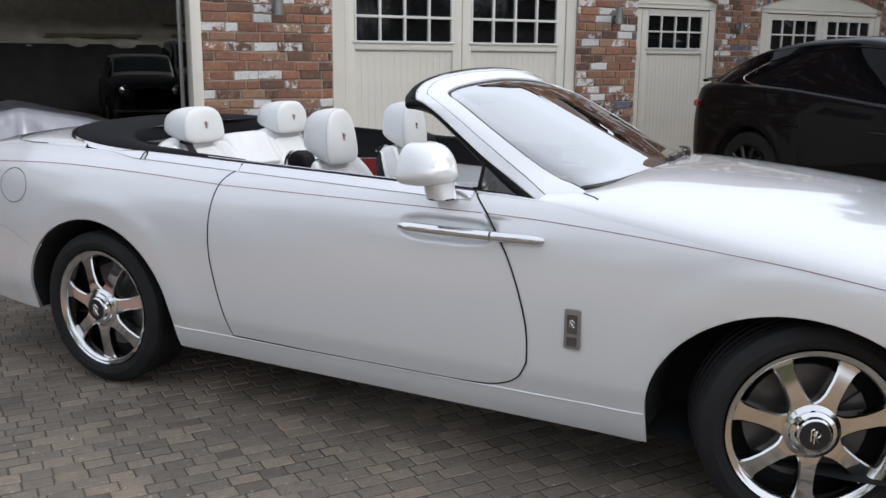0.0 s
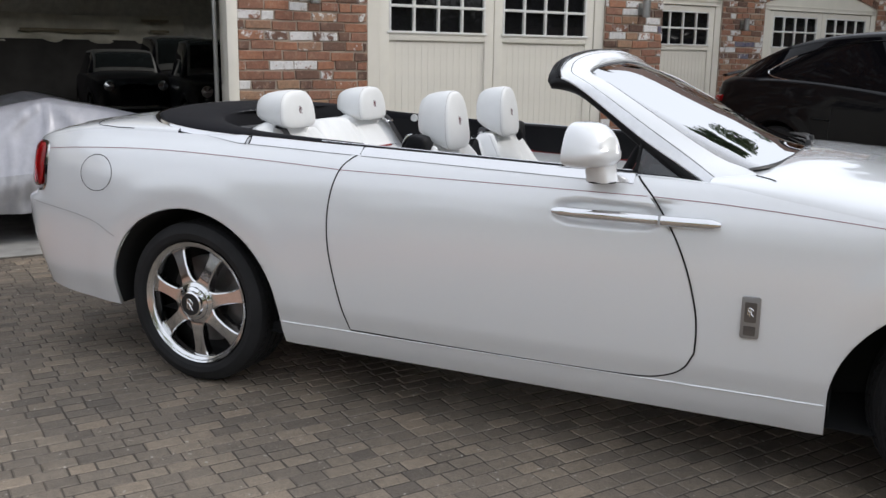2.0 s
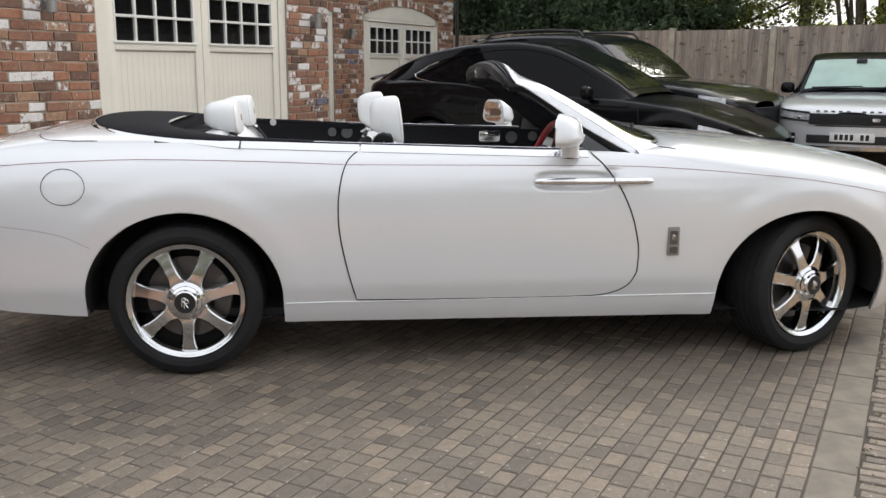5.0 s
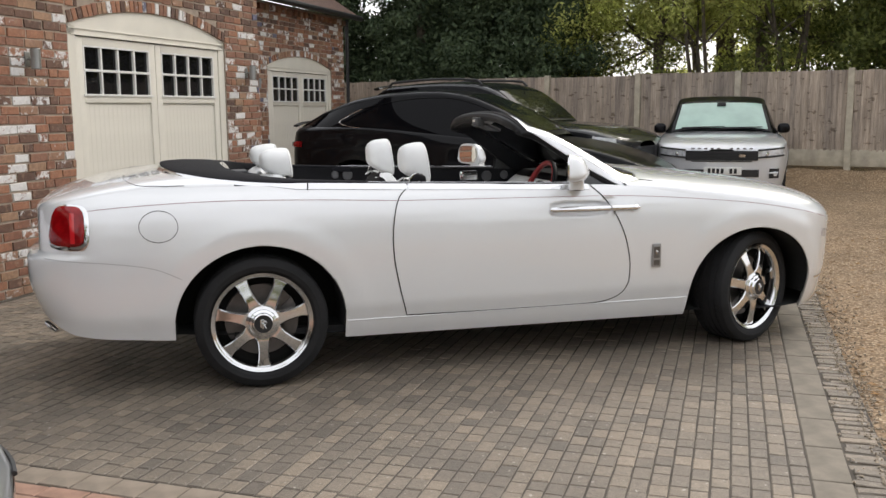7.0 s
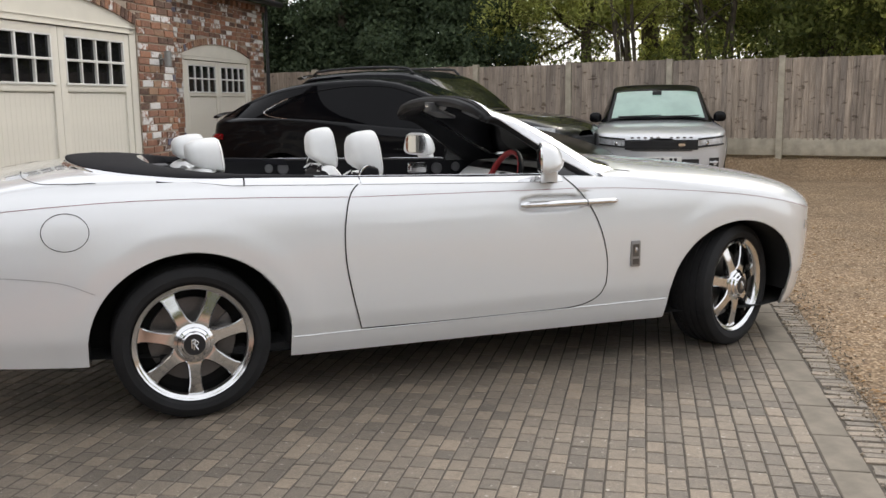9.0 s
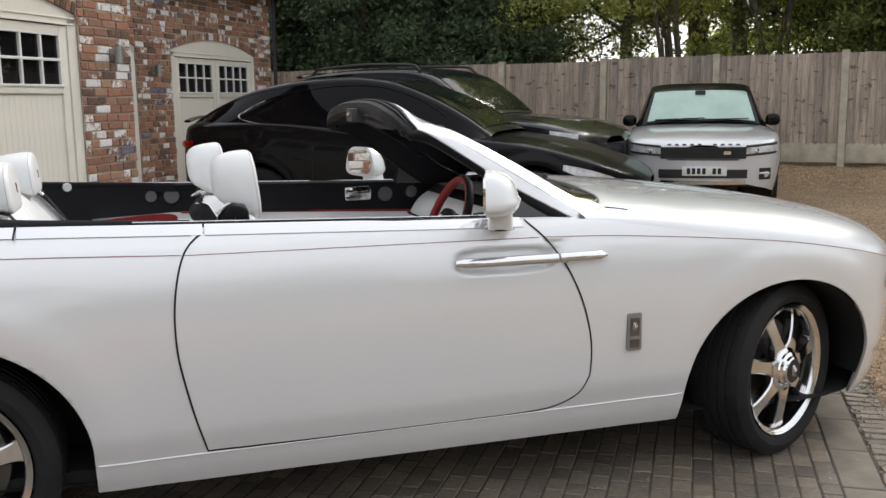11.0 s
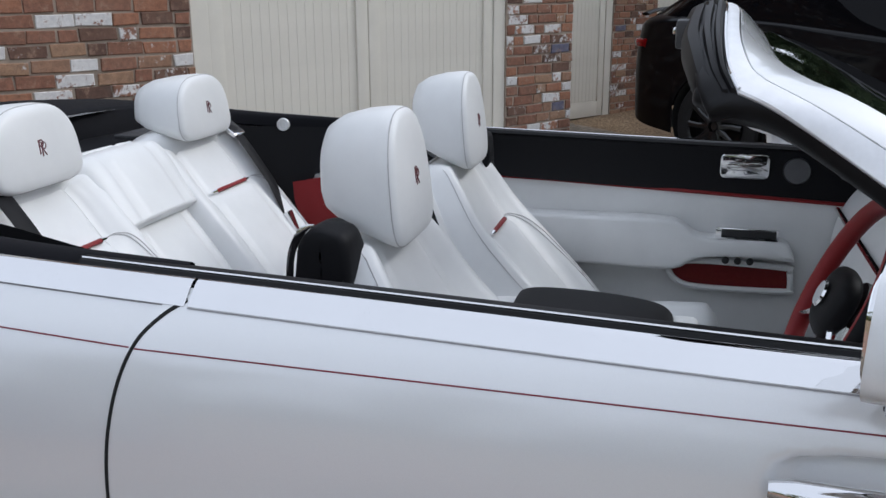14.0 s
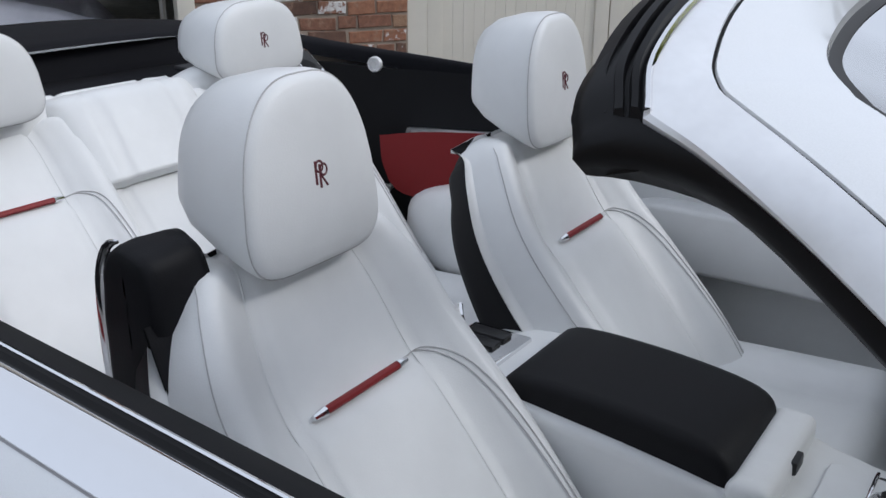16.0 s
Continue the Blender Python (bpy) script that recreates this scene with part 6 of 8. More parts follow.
def tonneau():
    """Black hood cover: a broad horseshoe from door to door round the rear seats."""
    outer = smooth_path([(0.80, -0.796, 1.092), (0.45, -0.806, 1.106), (0.05, -0.804, 1.122), (-0.20, -0.772, 1.146), (-0.355, -0.675, 1.168), (-0.45, -0.54, 1.184), (-0.505, -0.32, 1.198), (-0.520, 0.0, 1.204)], 50)
    inner = smooth_path([(0.80, -0.765, 1.098), (0.45, -0.755, 1.116), (0.20, -0.718, 1.133), (0.03, -0.650, 1.153), (-0.085, -0.53, 1.173), (-0.14, -0.30, 1.188), (-0.155, 0.0, 1.193)], 50)
    outer += [(x, -y, z) for x, y, z in reversed(outer[:-1])]
    inner += [(x, -y, z) for x, y, z in reversed(inner[:-1])]
    v = []
    for o, i in zip(outer, inner):
        o, i = Vector(o), Vector(i)
        v += [o + Vector((0, 0, -0.03)), o, o.lerp(i, 0.08) + Vector((0, 0, 0.009)), o.lerp(i, 0.35) + Vector((0, 0, 0.016)), o.lerp(i, 0.7) + Vector((0, 0, 0.016)), o.lerp(i, 0.94) + Vector((0, 0, 0.010)), i, i + Vector((0.01, 0, -0.10 if i.x < 0.02 else -0.02)), i + Vector((0.02, 0, -0.30 if i.x < 0.02 else -0.03))]
    mesh_ob("hood_cover", v, grid_faces(len(outer), 9), M_CLOTH, car, "black cloth cover over the folded hood")
    n = len(outer)
    v = []
    for i, o in enumerate(outer):
        a, c = Vector(outer[max(0, i - 1)]), Vector(outer[min(n - 1, i + 1)])
        t = (c - a).normalized()
        out = Vector((t.y, -t.x, 0)).normalized()
        if out.dot(Vector((o[0] - 0.4, o[1], 0))) < 0:
            out = -out
        for k, h in ((-0.004, 0.004), (0.003, 0.006), (0.008, 0.004), (0.014, -0.003), (0.020, -0.014)):
            v.append(Vector(o) + out * k + Vector((0, 0, h)))
    mesh_ob("cover_trim", v, grid_faces(n, 5), M_CHROME, car, "bright strip round the hood cover")
    for sgn in (-1, 1):
        part("trim_joint", tube([(0.277, sgn * 0.800, 1.121), (0.277, sgn * 0.832, 1.121), (0.276, sgn * 0.846, 1.110), (0.272, sgn * 0.862, 1.088)], 0.0028, 5), M_GAP, car)
    # air slots and boot shut line
    for k in range(10):
        for sgn in (-1, 1):
            v = []
            x0 = -0.875 + 0.115 * (k // 5)
            y0 = 0.53 + 0.024 * (k % 5)
            for i in range(4):
                v += [deck_point(x0 + 0.09 * j / 5, sgn * (y0 + 0.011 * i / 3), 0.0022 if i in (1, 2) else 0.0003) for j in range(6)]
            mesh_ob("deck_slot", v, grid_faces(4, 6), M_SATIN, car, "bright air slot")
    for sgn in (-1, 1):
        pts = smooth_path([(-0.71, sgn * 0.36), (-0.69, sgn * 0.62), (-0.63, sgn * 0.775), (-0.52, sgn * 0.808), (-0.38, sgn * 0.815)], 24)
        bm = bmesh.new()
        part("deck_shut_line", add_tube(bm, [deck_point(x, y, 0.0004) for x, y in pts], 0.0022, 5), M_GAP, car)


body_shell()
side_details()
for x_, steer in ((0.0, 0), (WB, 22)):
    for sgn_ in (-1, 1):
        w_ = wheel_at(x_, sgn_, steer)
        if x_ > 1 and sgn_ < 0:
            w_.location.x, w_.location.y = WB + 0.050, sgn_ * 0.830
lamps_and_mirrors()
screen()
tonneau()


# ---- cabin of the convertible (world y = local y + CY) ----
def headrest(parent, m, w, d, h, slim=0.2, slope=0.3):
    """A leather head restraint: a flat stitched face, side panels and an underside cut away to the back."""
    n = 48

    def outline(sc):
        pts = []
        for j in range(n):
            a = 2 * math.pi * j / n
            c, s = math.cos(a), math.sin(a)
            e = 0.64 if s > 0 else 0.36
            y = w / 2 * abs(c) ** e * (1 if c > 0 else -1)
            z = h / 2 * abs(s) ** e * (1 if s > 0 else -1)
            y *= 1.0 - slim * max(0, 0.5 + z / h) ** 2.0 - 0.05 * max(0, -z / (h / 2)) ** 2
            pts.append((y * sc, z * sc))
        return pts

    def shift(x, y, z):
        back = min(1.0, max(0.0, (0.36 - x) / 0.86))
        z = z * (1 - slope * back**1.5) if z > 0 else z * (1 - 0.52 * back**1.1)
        return (x * d - 0.10 * z, y, z)
    bm = bmesh.new()
    rings = []
    for x, sc in ((-0.50, 0.0), (-0.50, 0.42), (-0.475, 0.68), (-0.40, 0.86), (-0.24, 0.965), (0.0, 1.0), (0.25, 1.0), (0.345, 0.992), (0.40, 0.970), (0.435, 0.935), (0.455, 0.88), (0.475, 0.72), (0.49, 0.40), (0.495, 0.0)):
        rings.append([bm.verts.new(shift(x, y, z)) for y, z in outline(sc)])
    for a, c in zip(rings, rings[1:]):
        for j in range(n):
            bm.faces.new((a[j], a[(j + 1) % n], c[(j + 1) % n], c[j]))
    bmesh.ops.remove_doubles(bm, verts=bm.verts[:], dist=1e-5)
    hr = part("headrest", bm, M_WLEA, parent, "white leather head restraint", m=m, sharp=None)
    seam = [shift(0.392, y * 1.003, z * 1.003) for y, z in outline(0.976)]
    part("seam", tube(seam, 0.0011, 5, closed=True), M_STITCH, hr, "fine stitched seam")
    for sx in (-0.12, 0.12):
        part("post", tube([(0.0, sx * w, -h * 0.40), (-0.01, sx * w, -h * 0.62)], 0.007, 6), M_CHROME, hr)
    monogram(hr, pose(0.489 * d, 0, -0.002, 0, -6, 0) @ pose(0, 0, 0, 90, 0, 90), 0.036, M_LOGO)
    return hr


def seat_back(seat, line, width, thick, bolster, black_back, pad=0.0):
    """A backrest: line is its front (x, z) from foot to top, width a table over the height."""
    nu, nv = 33, 40
    pts = smooth_path(line, nv - 1)
    front, rear = [], []
    for k, (x, z) in enumerate(pts):
        t = k / (nv - 1)
        a, c = pts[max(0, k - 1)], pts[min(nv - 1, k + 1)]
        tx, tz = c[0] - a[0], c[1] - a[1]
        ln = math.hypot(tx, tz)
        nx, nz = tz / ln, -tx / ln
        if nx < 0:
            nx, nz = -nx, -nz
        w = lerp_table(width, t) / 2
        endk = 1 - max(0, (t - 0.88) / 0.12) ** 2 * 0.6
        for j in range(nu):
            u = j / (nu - 1) * 2 - 1
            au = abs(u)
            f = bolster * (math.exp(-((au - 0.80) / 0.16) ** 2)) * (1 - (0.8 if black_back else 0.5) * t) - 0.010 * math.exp(-((au - 0.50) / 0.04) ** 2)
            f -= (0.045 if black_back else 0.085) * max(0, (au - 0.86) / 0.14) ** 2
            f -= 0.05 * max(0, (t - 0.90) / 0.10) ** 2
            if pad:
                # the lower cushion panel stands proud under the strap
                k_ = min(1.0, max(0.0, (pad - t) / 0.035))
                f += 0.012 * k_ * k_ * (3 - 2 * k_) * max(0.0, 1 - (au / 0.62) ** 6)
            front.append((x + nx * f, u * w, z + nz * f))
            b = -thick * endk * (1 - 0.25 * au**4) * (1.9 - 0.95 * min(1.0, t / 0.8) if black_back else 1.0)
            rear.append((x + nx * b, u * w * 0.97, z + nz * b - 0.015 * max(0, (t - 0.9) / 0.1)))
    body = mesh_ob("backrest", front, grid_faces(nv, nu), M_WLEA, seat, "white leather backrest")
    mesh_ob("back_shell", rear, grid_faces(nv, nu), M_BLEA if black_back else M_WLEA, seat, "black rear shell" if black_back else "")
    # the rolled edge that joins both
    edge_f = [front[k * nu] for k in range(nv)] + front[(nv - 1) * nu:nv * nu] + [front[k * nu + nu - 1] for k in reversed(range(nv))]
    edge_r = [rear[k * nu] for k in range(nv)] + rear[(nv - 1) * nu:nv * nu] + [rear[k * nu + nu - 1] for k in reversed(range(nv))]
    v, v2 = [], []
    cut = 0.10 if black_back else 0.45
    for a, c in zip(edge_f, edge_r):
        a, c = Vector(a), Vector(c)
        mid = (a + c) / 2
        up_ = min(1.0, max(0.0, (mid.z - pts[-1][1] + 0.10) / 0.10))
        out = Vector((0, (1 if mid.y > 0 else -1) * 0.018 * (1 - up_), 0.014 * up_))
        v += [a, a.lerp(c, 0.12) + out, a.lerp(c, cut) + out]
        v2 += [a.lerp(c, cut) + out, a.lerp(c, 0.75) + out * 0.7, c]
    mesh_ob("edge_roll", v, grid_faces(len(edge_f), 3), M_WLEA, seat)
    mesh_ob("edge_shell", v2, grid_faces(len(edge_f), 3), M_BLEA if black_back else M_WLEA, seat)

    def at(u, t, lift=0.0):
        k = t * (nv - 1)
        i = min(int(k), nv - 2)
        j = (u + 1) / 2 * (nu - 1)
        jj = min(int(j), nu - 2)
        a = Vector(front[i * nu + jj]).lerp(Vector(front[i * nu + jj + 1]), j - jj)
        b = Vector(front[(i + 1) * nu + jj]).lerp(Vector(front[(i + 1) * nu + jj + 1]), j - jj)
        p = a.lerp(b, k - i)
        return p + Vector((0.75, 0, 0.55)) * lift
    return body, at


def strap(seat, at, t, u0, u1):
    pts = [at(u, t, 0.006) for u in np.linspace(u0, u1, 9)]
    s = part("strap", tube(pts, 0.0068, 8, flat=0.8), M_RLEA, seat, "dark-red leather pull strap")
    for a, c in ((0, 1), (-1, -2)):
        d = (pts[a] - pts[c]).normalized()
        part("strap_end", tube([pts[a] - d * 0.004, pts[a] + d * 0.018], [0.0075, 0.004], 8), M_CHROME, s, "chrome strap end")


def stitch(seat, at, pts):
    for o in (0.0, 0.035):
        part("stitching", tube([at(u + o, t, 0.0012) for u, t in smooth_path(pts, 24)], 0.0011, 4), M_STITCH, seat)


def cushion(seat, x0, x1, w, top, thick=0.16):
    bm = bmesh.new()
    nu, nv = 21, 18
    v = []
    for k in range(nv):
        t = k / (nv - 1)
        x = x0 + (x1 - x0) * t
        for j in range(nu):
            u = j / (nu - 1) * 2 - 1
            au = abs(u)
            edge = max(0, (au - 0.86) / 0.14) ** 2.5 + max(0, (t - 0.86) / 0.14) ** 2.5
            z = top + 0.035 * math.exp(-((au - 0.80) / 0.15) ** 2) + 0.03 * t - thick * min(1, edge) - 0.006 * math.exp(-((au - 0.5) / 0.04) ** 2)
            v.append((x, u * w / 2, z))
    mesh_ob("cushion", v, grid_faces(nv, nu), M_WLEA, seat, "white leather seat cushion")
    part("cushion_base", box((x0, -w / 2 + 0.01, top - 0.26), (x1 - 0.02, w / 2 - 0.01, top - thick + 0.03), 0.03), M_WLEA, seat)


def front_seat(y, x=0.0):
    seat = empty("front_seat", pose(x, y - CY, 0))
    seat.parent = car
    seat["label"] = "white leather front seat with a black rear shell"
    line = [(1.41, 0.52), (1.325, 0.65), (1.205, 0.79), (1.098, 0.92), (1.032, 1.035), (0.985, 1.112)]
    body, at = seat_back(seat, line, [(0, 0.44), (0.2, 0.49), (0.42, 0.525), (0.65, 0.50), (0.85, 0.42), (1.0, 0.34)], 0.150, 0.068, True, 0.570)
    headrest(seat, pose(0.975, 0, 1.196), 0.260, 0.165, 0.250, 0.33, 0.16)
    cushion(seat, 1.22, 1.74, 0.54, 0.60)
    strap(seat, at, 0.575, -0.31, 0.31)
    for s in (-1, 1):
        if s > 0:
            stitch(seat, at, [(s * 0.38, 0.58), (s * 0.54, 0.575), (s * 0.68, 0.51), (s * 0.74, 0.36), (s * 0.76, 0.12)])
        part("piping", tube([at(s * 0.5, t, 0.001) for t in np.linspace(0.05, 0.94, 24)], 0.0018, 5), M_WLEA, seat)
        part("seam", tube([at(s * 0.90, t, 0.001) for t in np.linspace(0.05, 0.93, 24)], 0.0011, 5), M_STITCH, seat, "fine stitched seam")
    return seat, at


def belt_tower(y, sgn):
    """Belt outlet on the outer shoulder of a front seat: black soft cover in a chrome hoop."""
    t = empty("belt_outlet", pose(0.962, y - CY, 1.045, 0, 0, 0))
    t.parent = car
    t["label"] = "black belt outlet with a chrome hoop"
    prof = smooth_path([(-0.056, -0.36), (-0.058, -0.10), (-0.057, -0.01), (-0.050, 0.050), (-0.026, 0.090), (0.010, 0.097), (0.040, 0.080), (0.056, 0.030), (0.050, -0.010), (0.032, -0.045), (0.028, -0.12), (0.030, -0.36)], 44)
    bm = bmesh.new()
    rings = []
    # slices from the outer to the inner side, drawn in at both faces and creased round the mouth
    for yy, sc in ((-0.048, 0.0), (-0.048, 0.70), (-0.044, 0.88), (-0.034, 0.97), (-0.015, 1.0), (0.012, 1.0), (0.030, 0.96), (0.040, 0.87), (0.044, 0.66), (0.044, 0.0)):
        ring = []
        for a, c in prof:
            f = 0.006 * noise.noise(Vector((a * 26, yy * 30, c * 20))) if c > -0.12 else 0.0
            ring.append(bm.verts.new((a * sc + f, -sgn * yy * (1 if c > -0.3 else 0.9), -0.02 + (c + 0.02) * (0.75 + 0.25 * sc) + f)))
        rings.append(ring)
    for a, c in zip(rings, rings[1:]):
        for j in range(len(prof) - 1):
            bm.faces.new((a[j], a[j + 1], c[j + 1], c[j]))
    part("soft_cover", bm, M_BLEA, t, "creased black soft cover", sharp=None)
    rim = [(a * 1.04 - 0.003, sgn * 0.040, c * 1.01 + 0.002) for a, c in prof[:19]]
    part("hoop", tube(rim, [0.0075] * 16 + [0.006, 0.004, 0.002], 8, flat=0.5, up=(0, 1, 0)), M_CHROME, t, "chrome hoop")
    for z0, ln, w in ((0.035, 0.050, 0.0075), (0.004, 0.050, 0.009), (-0.028, 0.045, 0.008)):
        part("cover_fold", tube([(0.049 - 0.25 * abs(z0), 0.030 * sgn, z0 + 0.012), (0.046 - 0.2 * abs(z0), 0.0, z0 - 0.006), (0.030, -0.034 * sgn, z0 + 0.018 - ln * 0.3)], [0.002, w, 0.002], 8, flat=0.7), M_BLEA, t)
    v = []
    for x_, z_ in smooth_path([(0.040, 0.010), (0.062, -0.05), (0.090, -0.12), (0.14, -0.21), (0.22, -0.33), (0.34, -0.48)], 22):
        v += [(x_, sgn * (0.056 - 0.1 * max(0, -0.2 - z_)), z_), (x_ + 0.0025, sgn * 0.026, z_ + 0.001), (x_, sgn * (0.002 - 0.1 * max(0, -0.2 - z_)), z_)]
    part("belt", bm_from(v, grid_faces(23, 3), 0.003), M_BLEA, t, "black woven belt")


def bm_from(verts, faces, thick):
    """A sheet given a small thickness downwards and back."""
    bm = bmesh.new()
    off = Vector((-0.7, 0, -0.7)) * thick
    a = [bm.verts.new(p) for p in verts]
    c = [bm.verts.new(Vector(p) + off) for p in verts]
    for f in faces:
        bm.faces.new([a[k] for k in f])
        bm.faces.new([c[k] for k in reversed(f)])
    return bm


def rear_seat(y):
    seat = empty("rear_seat", pose(0, y - CY, 0))
    seat.parent = car
    seat["label"] = "white leather rear seat"
    line = [(0.62, 0.56), (0.50, 0.70), (0.38, 0.86), (0.285, 0.98), (0.215, 1.07), (0.165, 1.125)]
    body, at = seat_back(seat, line, [(0, 0.47), (0.4, 0.48), (0.75, 0.48), (0.9, 0.46), (1.0, 0.40)], 0.12, 0.035, False, 0.60)
    headrest(seat, pose(0.148, 0, 1.212), 0.300, 0.180, 0.178, 0.24, 0.20)
    # rounded shoulder on both sides of the head restraint
    part("shoulder_roll", superpillow(0.47, 0.16, 0.11, 2.6, 0.86, 0.9), M_WLEA, seat, m=pose(0.115, 0, 1.10, 0, -18, 0))
    cushion(seat, 0.50, 0.95, 0.50, 0.60)
    strap(seat, at, 0.605, -0.38, 0.38)
    for s in (-1, 1):
        if s > 0:
            stitch(seat, at, [(s * 0.44, 0.61), (s * 0.60, 0.605), (s * 0.72, 0.55), (s * 0.78, 0.36), (s * 0.80, 0.15)])
        part("piping", tube([at(s * 0.5, t, 0.001) for t in np.linspace(0.05, 0.92, 20)], 0.0018, 5), M_WLEA, seat)
    return seat


def rear_centre():
    c = empty("rear_centre_seat", pose(0, 0.02 - CY, 0))
    c.parent = car
    c["label"] = "white leather centre of the rear bench with folded armrest"
    line = [(0.605, 0.56), (0.475, 0.71), (0.365, 0.86), (0.275, 0.975), (0.20, 1.085), (0.13, 1.165)]
    body, at = seat_back(c, line, [(0, 0.40), (1.0, 0.40)], 0.10, -0.012, False)
    # the folded armrest: a pad that steps out of the bench and rolls over its top
    v = []
    nu, nv = 25, 34
    for k in range(nv):
        t = 0.595 + 0.385 * max(0, k - 3) / (nv - 4)
        lift = (0.0, 0.020, 0.030, 0.036)[min(k, 3)] * (1 - max(0.0, (t - 0.84) / 0.14) ** 2)
        for j in range(nu):
            u = j / (nu - 1) * 2 - 1
            edge = max(0.0, (abs(u) - 0.60) / 0.40) ** 3
            v.append(at(u * 0.99, t - 0.002 * max(0, 2 - k), lift * (1 - 0.8 * edge) + 0.008 * (1 - u * u)))
    mesh_ob("armrest_pad", v, grid_faces(nv, nu), M_WLEA, c, "white leather fold-down armrest")
    return c


def cabin_sides():
    for sgn in (-1, 1):
        n = 48
        xs = np.linspace(0.06, 2.18, n)

        def yi(x, z):
            base = lerp_table([(0.0, 0.56), (0.20, 0.59), (0.32, 0.615), (0.5, 0.68), (0.8, 0.775), (1.2, 0.815), (2.2, 0.815)], x)
            return base + 0.02 * max(0, (z - 0.95) / 0.15)
        top = lambda x: lerp_table(SHOULDER, x) + 0.004
        pipe = lambda x: 0.958 - 0.040 * (x - 1.0) / 0.95 if x > 0.75 else (0.966 if x > 0.42 else 0.81)
        # upper black leather band
        v = []
        for x in xs:
            for t in np.linspace(0, 1, 7):
                z = pipe(x) + (top(x) - pipe(x)) * t
                v.append((x, sgn * (min(yi(x, z), half_width(x, top(x)) - 0.062) + 0.008 * math.sin(t * 3.1)), z))
        mesh_ob("upper_trim", v, grid_faces(n, 7), M_BLEA, car, "black leather upper trim")
        part("trim_piping", tube([(x, sgn * (yi(x, 0.95) - 0.014), pipe(x)) for x in xs[17:]], 0.006, 6), M_RLEA, car, "dark-red piping")
        # lower white trim; forward part belongs to the door
        v = []
        for x in xs:
            for t in np.linspace(0, 1, 9):
                foot = 0.30 if x > 0.5 else pipe(x) - 0.02
                z = foot + (pipe(x) - foot) * t
                v.append((x, sgn * (yi(x, z) - 0.012 + 0.02 * math.sin(t * 3.1)), z))
        trim = mesh_ob("lower_trim", v, grid_faces(n, 9), M_WLEA, car, "white leather lower trim")
        # armrest with a stepped front part, pocket and buttons
        prof = smooth_path([(0.98, 0.72), (0.99, 0.80), (1.04, 0.848), (1.25, 0.855), (1.50, 0.856), (1.565, 0.838), (1.62, 0.808), (1.80, 0.812), (1.86, 0.80), (1.885, 0.76)], 40) + smooth_path([(1.885, 0.745), (1.70, 0.750), (1.60, 0.735), (1.53, 0.700), (1.30, 0.700), (1.02, 0.695)], 24)
        part("armrest", prism(prof, sgn * 0.815, sgn * 0.735, "xz", 0.014), M_WLEA, trim, "white padded armrest", sharp=60)
        pk = smooth_path([(1.52, 0.695), (1.60, 0.72), (1.86, 0.715), (1.88, 0.70), (1.885, 0.655), (1.87, 0.64), (1.62, 0.637), (1.55, 0.655), (1.52, 0.695)], 40)[:-1]
        part("pocket", prism(pk, sgn * 0.81, sgn * 0.792, "xz"), M_RMESH, trim, "dark-red woven door pocket")
        part("pocket_rim", tube([(x, sgn * 0.790, z) for x, z in pk], 0.010, 6, closed=True), M_WLEA, trim)
        for k in range(3):
            part("button", lathe([(0.0, -0.004 * sgn), (0.010, -0.004 * sgn), (0.011, 0.004 * sgn)], 14), M_BLACK, trim, m=pose(1.69 + 0.035 * k, sgn * 0.733, 0.742))
        grip = part("pull_recess", box((1.655, -0.006, 0.806), (1.835, 0.012, 0.842), 0.006), M_CHROME, trim, "chrome-edged pull", m=pose(0, sgn * 0.742, 0))
        part("pull_inner", box((1.672, -0.010, 0.812), (1.828, 0.016, 0.838), 0.004), M_BLACK, grip)
        part("release_plate", prism(rounded_rect(0.070, 0.037, 0.016), sgn * 0.812, sgn * 0.796, "xz", 0.004), M_CHROME, trim, "chrome door release", m=pose(1.727, 0, 1.017))
        part("release_lever", prism(rounded_rect(0.052, 0.012, 0.008), sgn * 0.80, sgn * 0.788, "xz", 0.003), M_SATIN, trim, m=pose(1.727, 0, 1.017))
        for x, r, z in ((1.875, 0.040, 1.008), (2.02, 0.032, 1.014), (0.69, 0.028, 1.05), (0.785, 0.038, 1.046)):
            part("speaker", lathe([(0.0, -0.006 * sgn), (r * 0.92, -0.006 * sgn), (r, 0.0), (r, 0.012 * sgn)], 28), M_GRILLE, trim, "grey round speaker grille", m=pose(x, sgn * (min(yi(x, z), half_width(x, top(x)) - 0.062) - 0.001), z))
        for x, z, r in ((0.324, 1.121, 0.020), (0.742, 1.085, 0.013)) if sgn > 0 else ():
            part("chrome_eyelet", lathe([(0.0, -0.003 * sgn), (r * 0.40, -0.004 * sgn), (r * 0.45, -0.002 * sgn), (r * 0.6, -0.002 * sgn), (r * 0.65, -0.006 * sgn), (r * 0.9, -0.006 * sgn), (r, -0.003 * sgn), (r, 0.006 * sgn)], 28), M_PEARL, trim, m=pose(x, sgn * (yi(x, z) - 0.006), z, 0, 0, sgn * (14 if x < 0.5 else 8)))
        # rear quarter: red panel and white arm roll
        red = smooth_path([(0.36, 0.945), (0.50, 0.962), (0.78, 0.962), (0.80, 0.90), (0.78, 0.80), (0.60, 0.77), (0.42, 0.79), (0.37, 0.86), (0.36, 0.945)], 40)[:-1]
        v = [(x, sgn * (yi(x, z) - 0.026), z) for x, z in red]
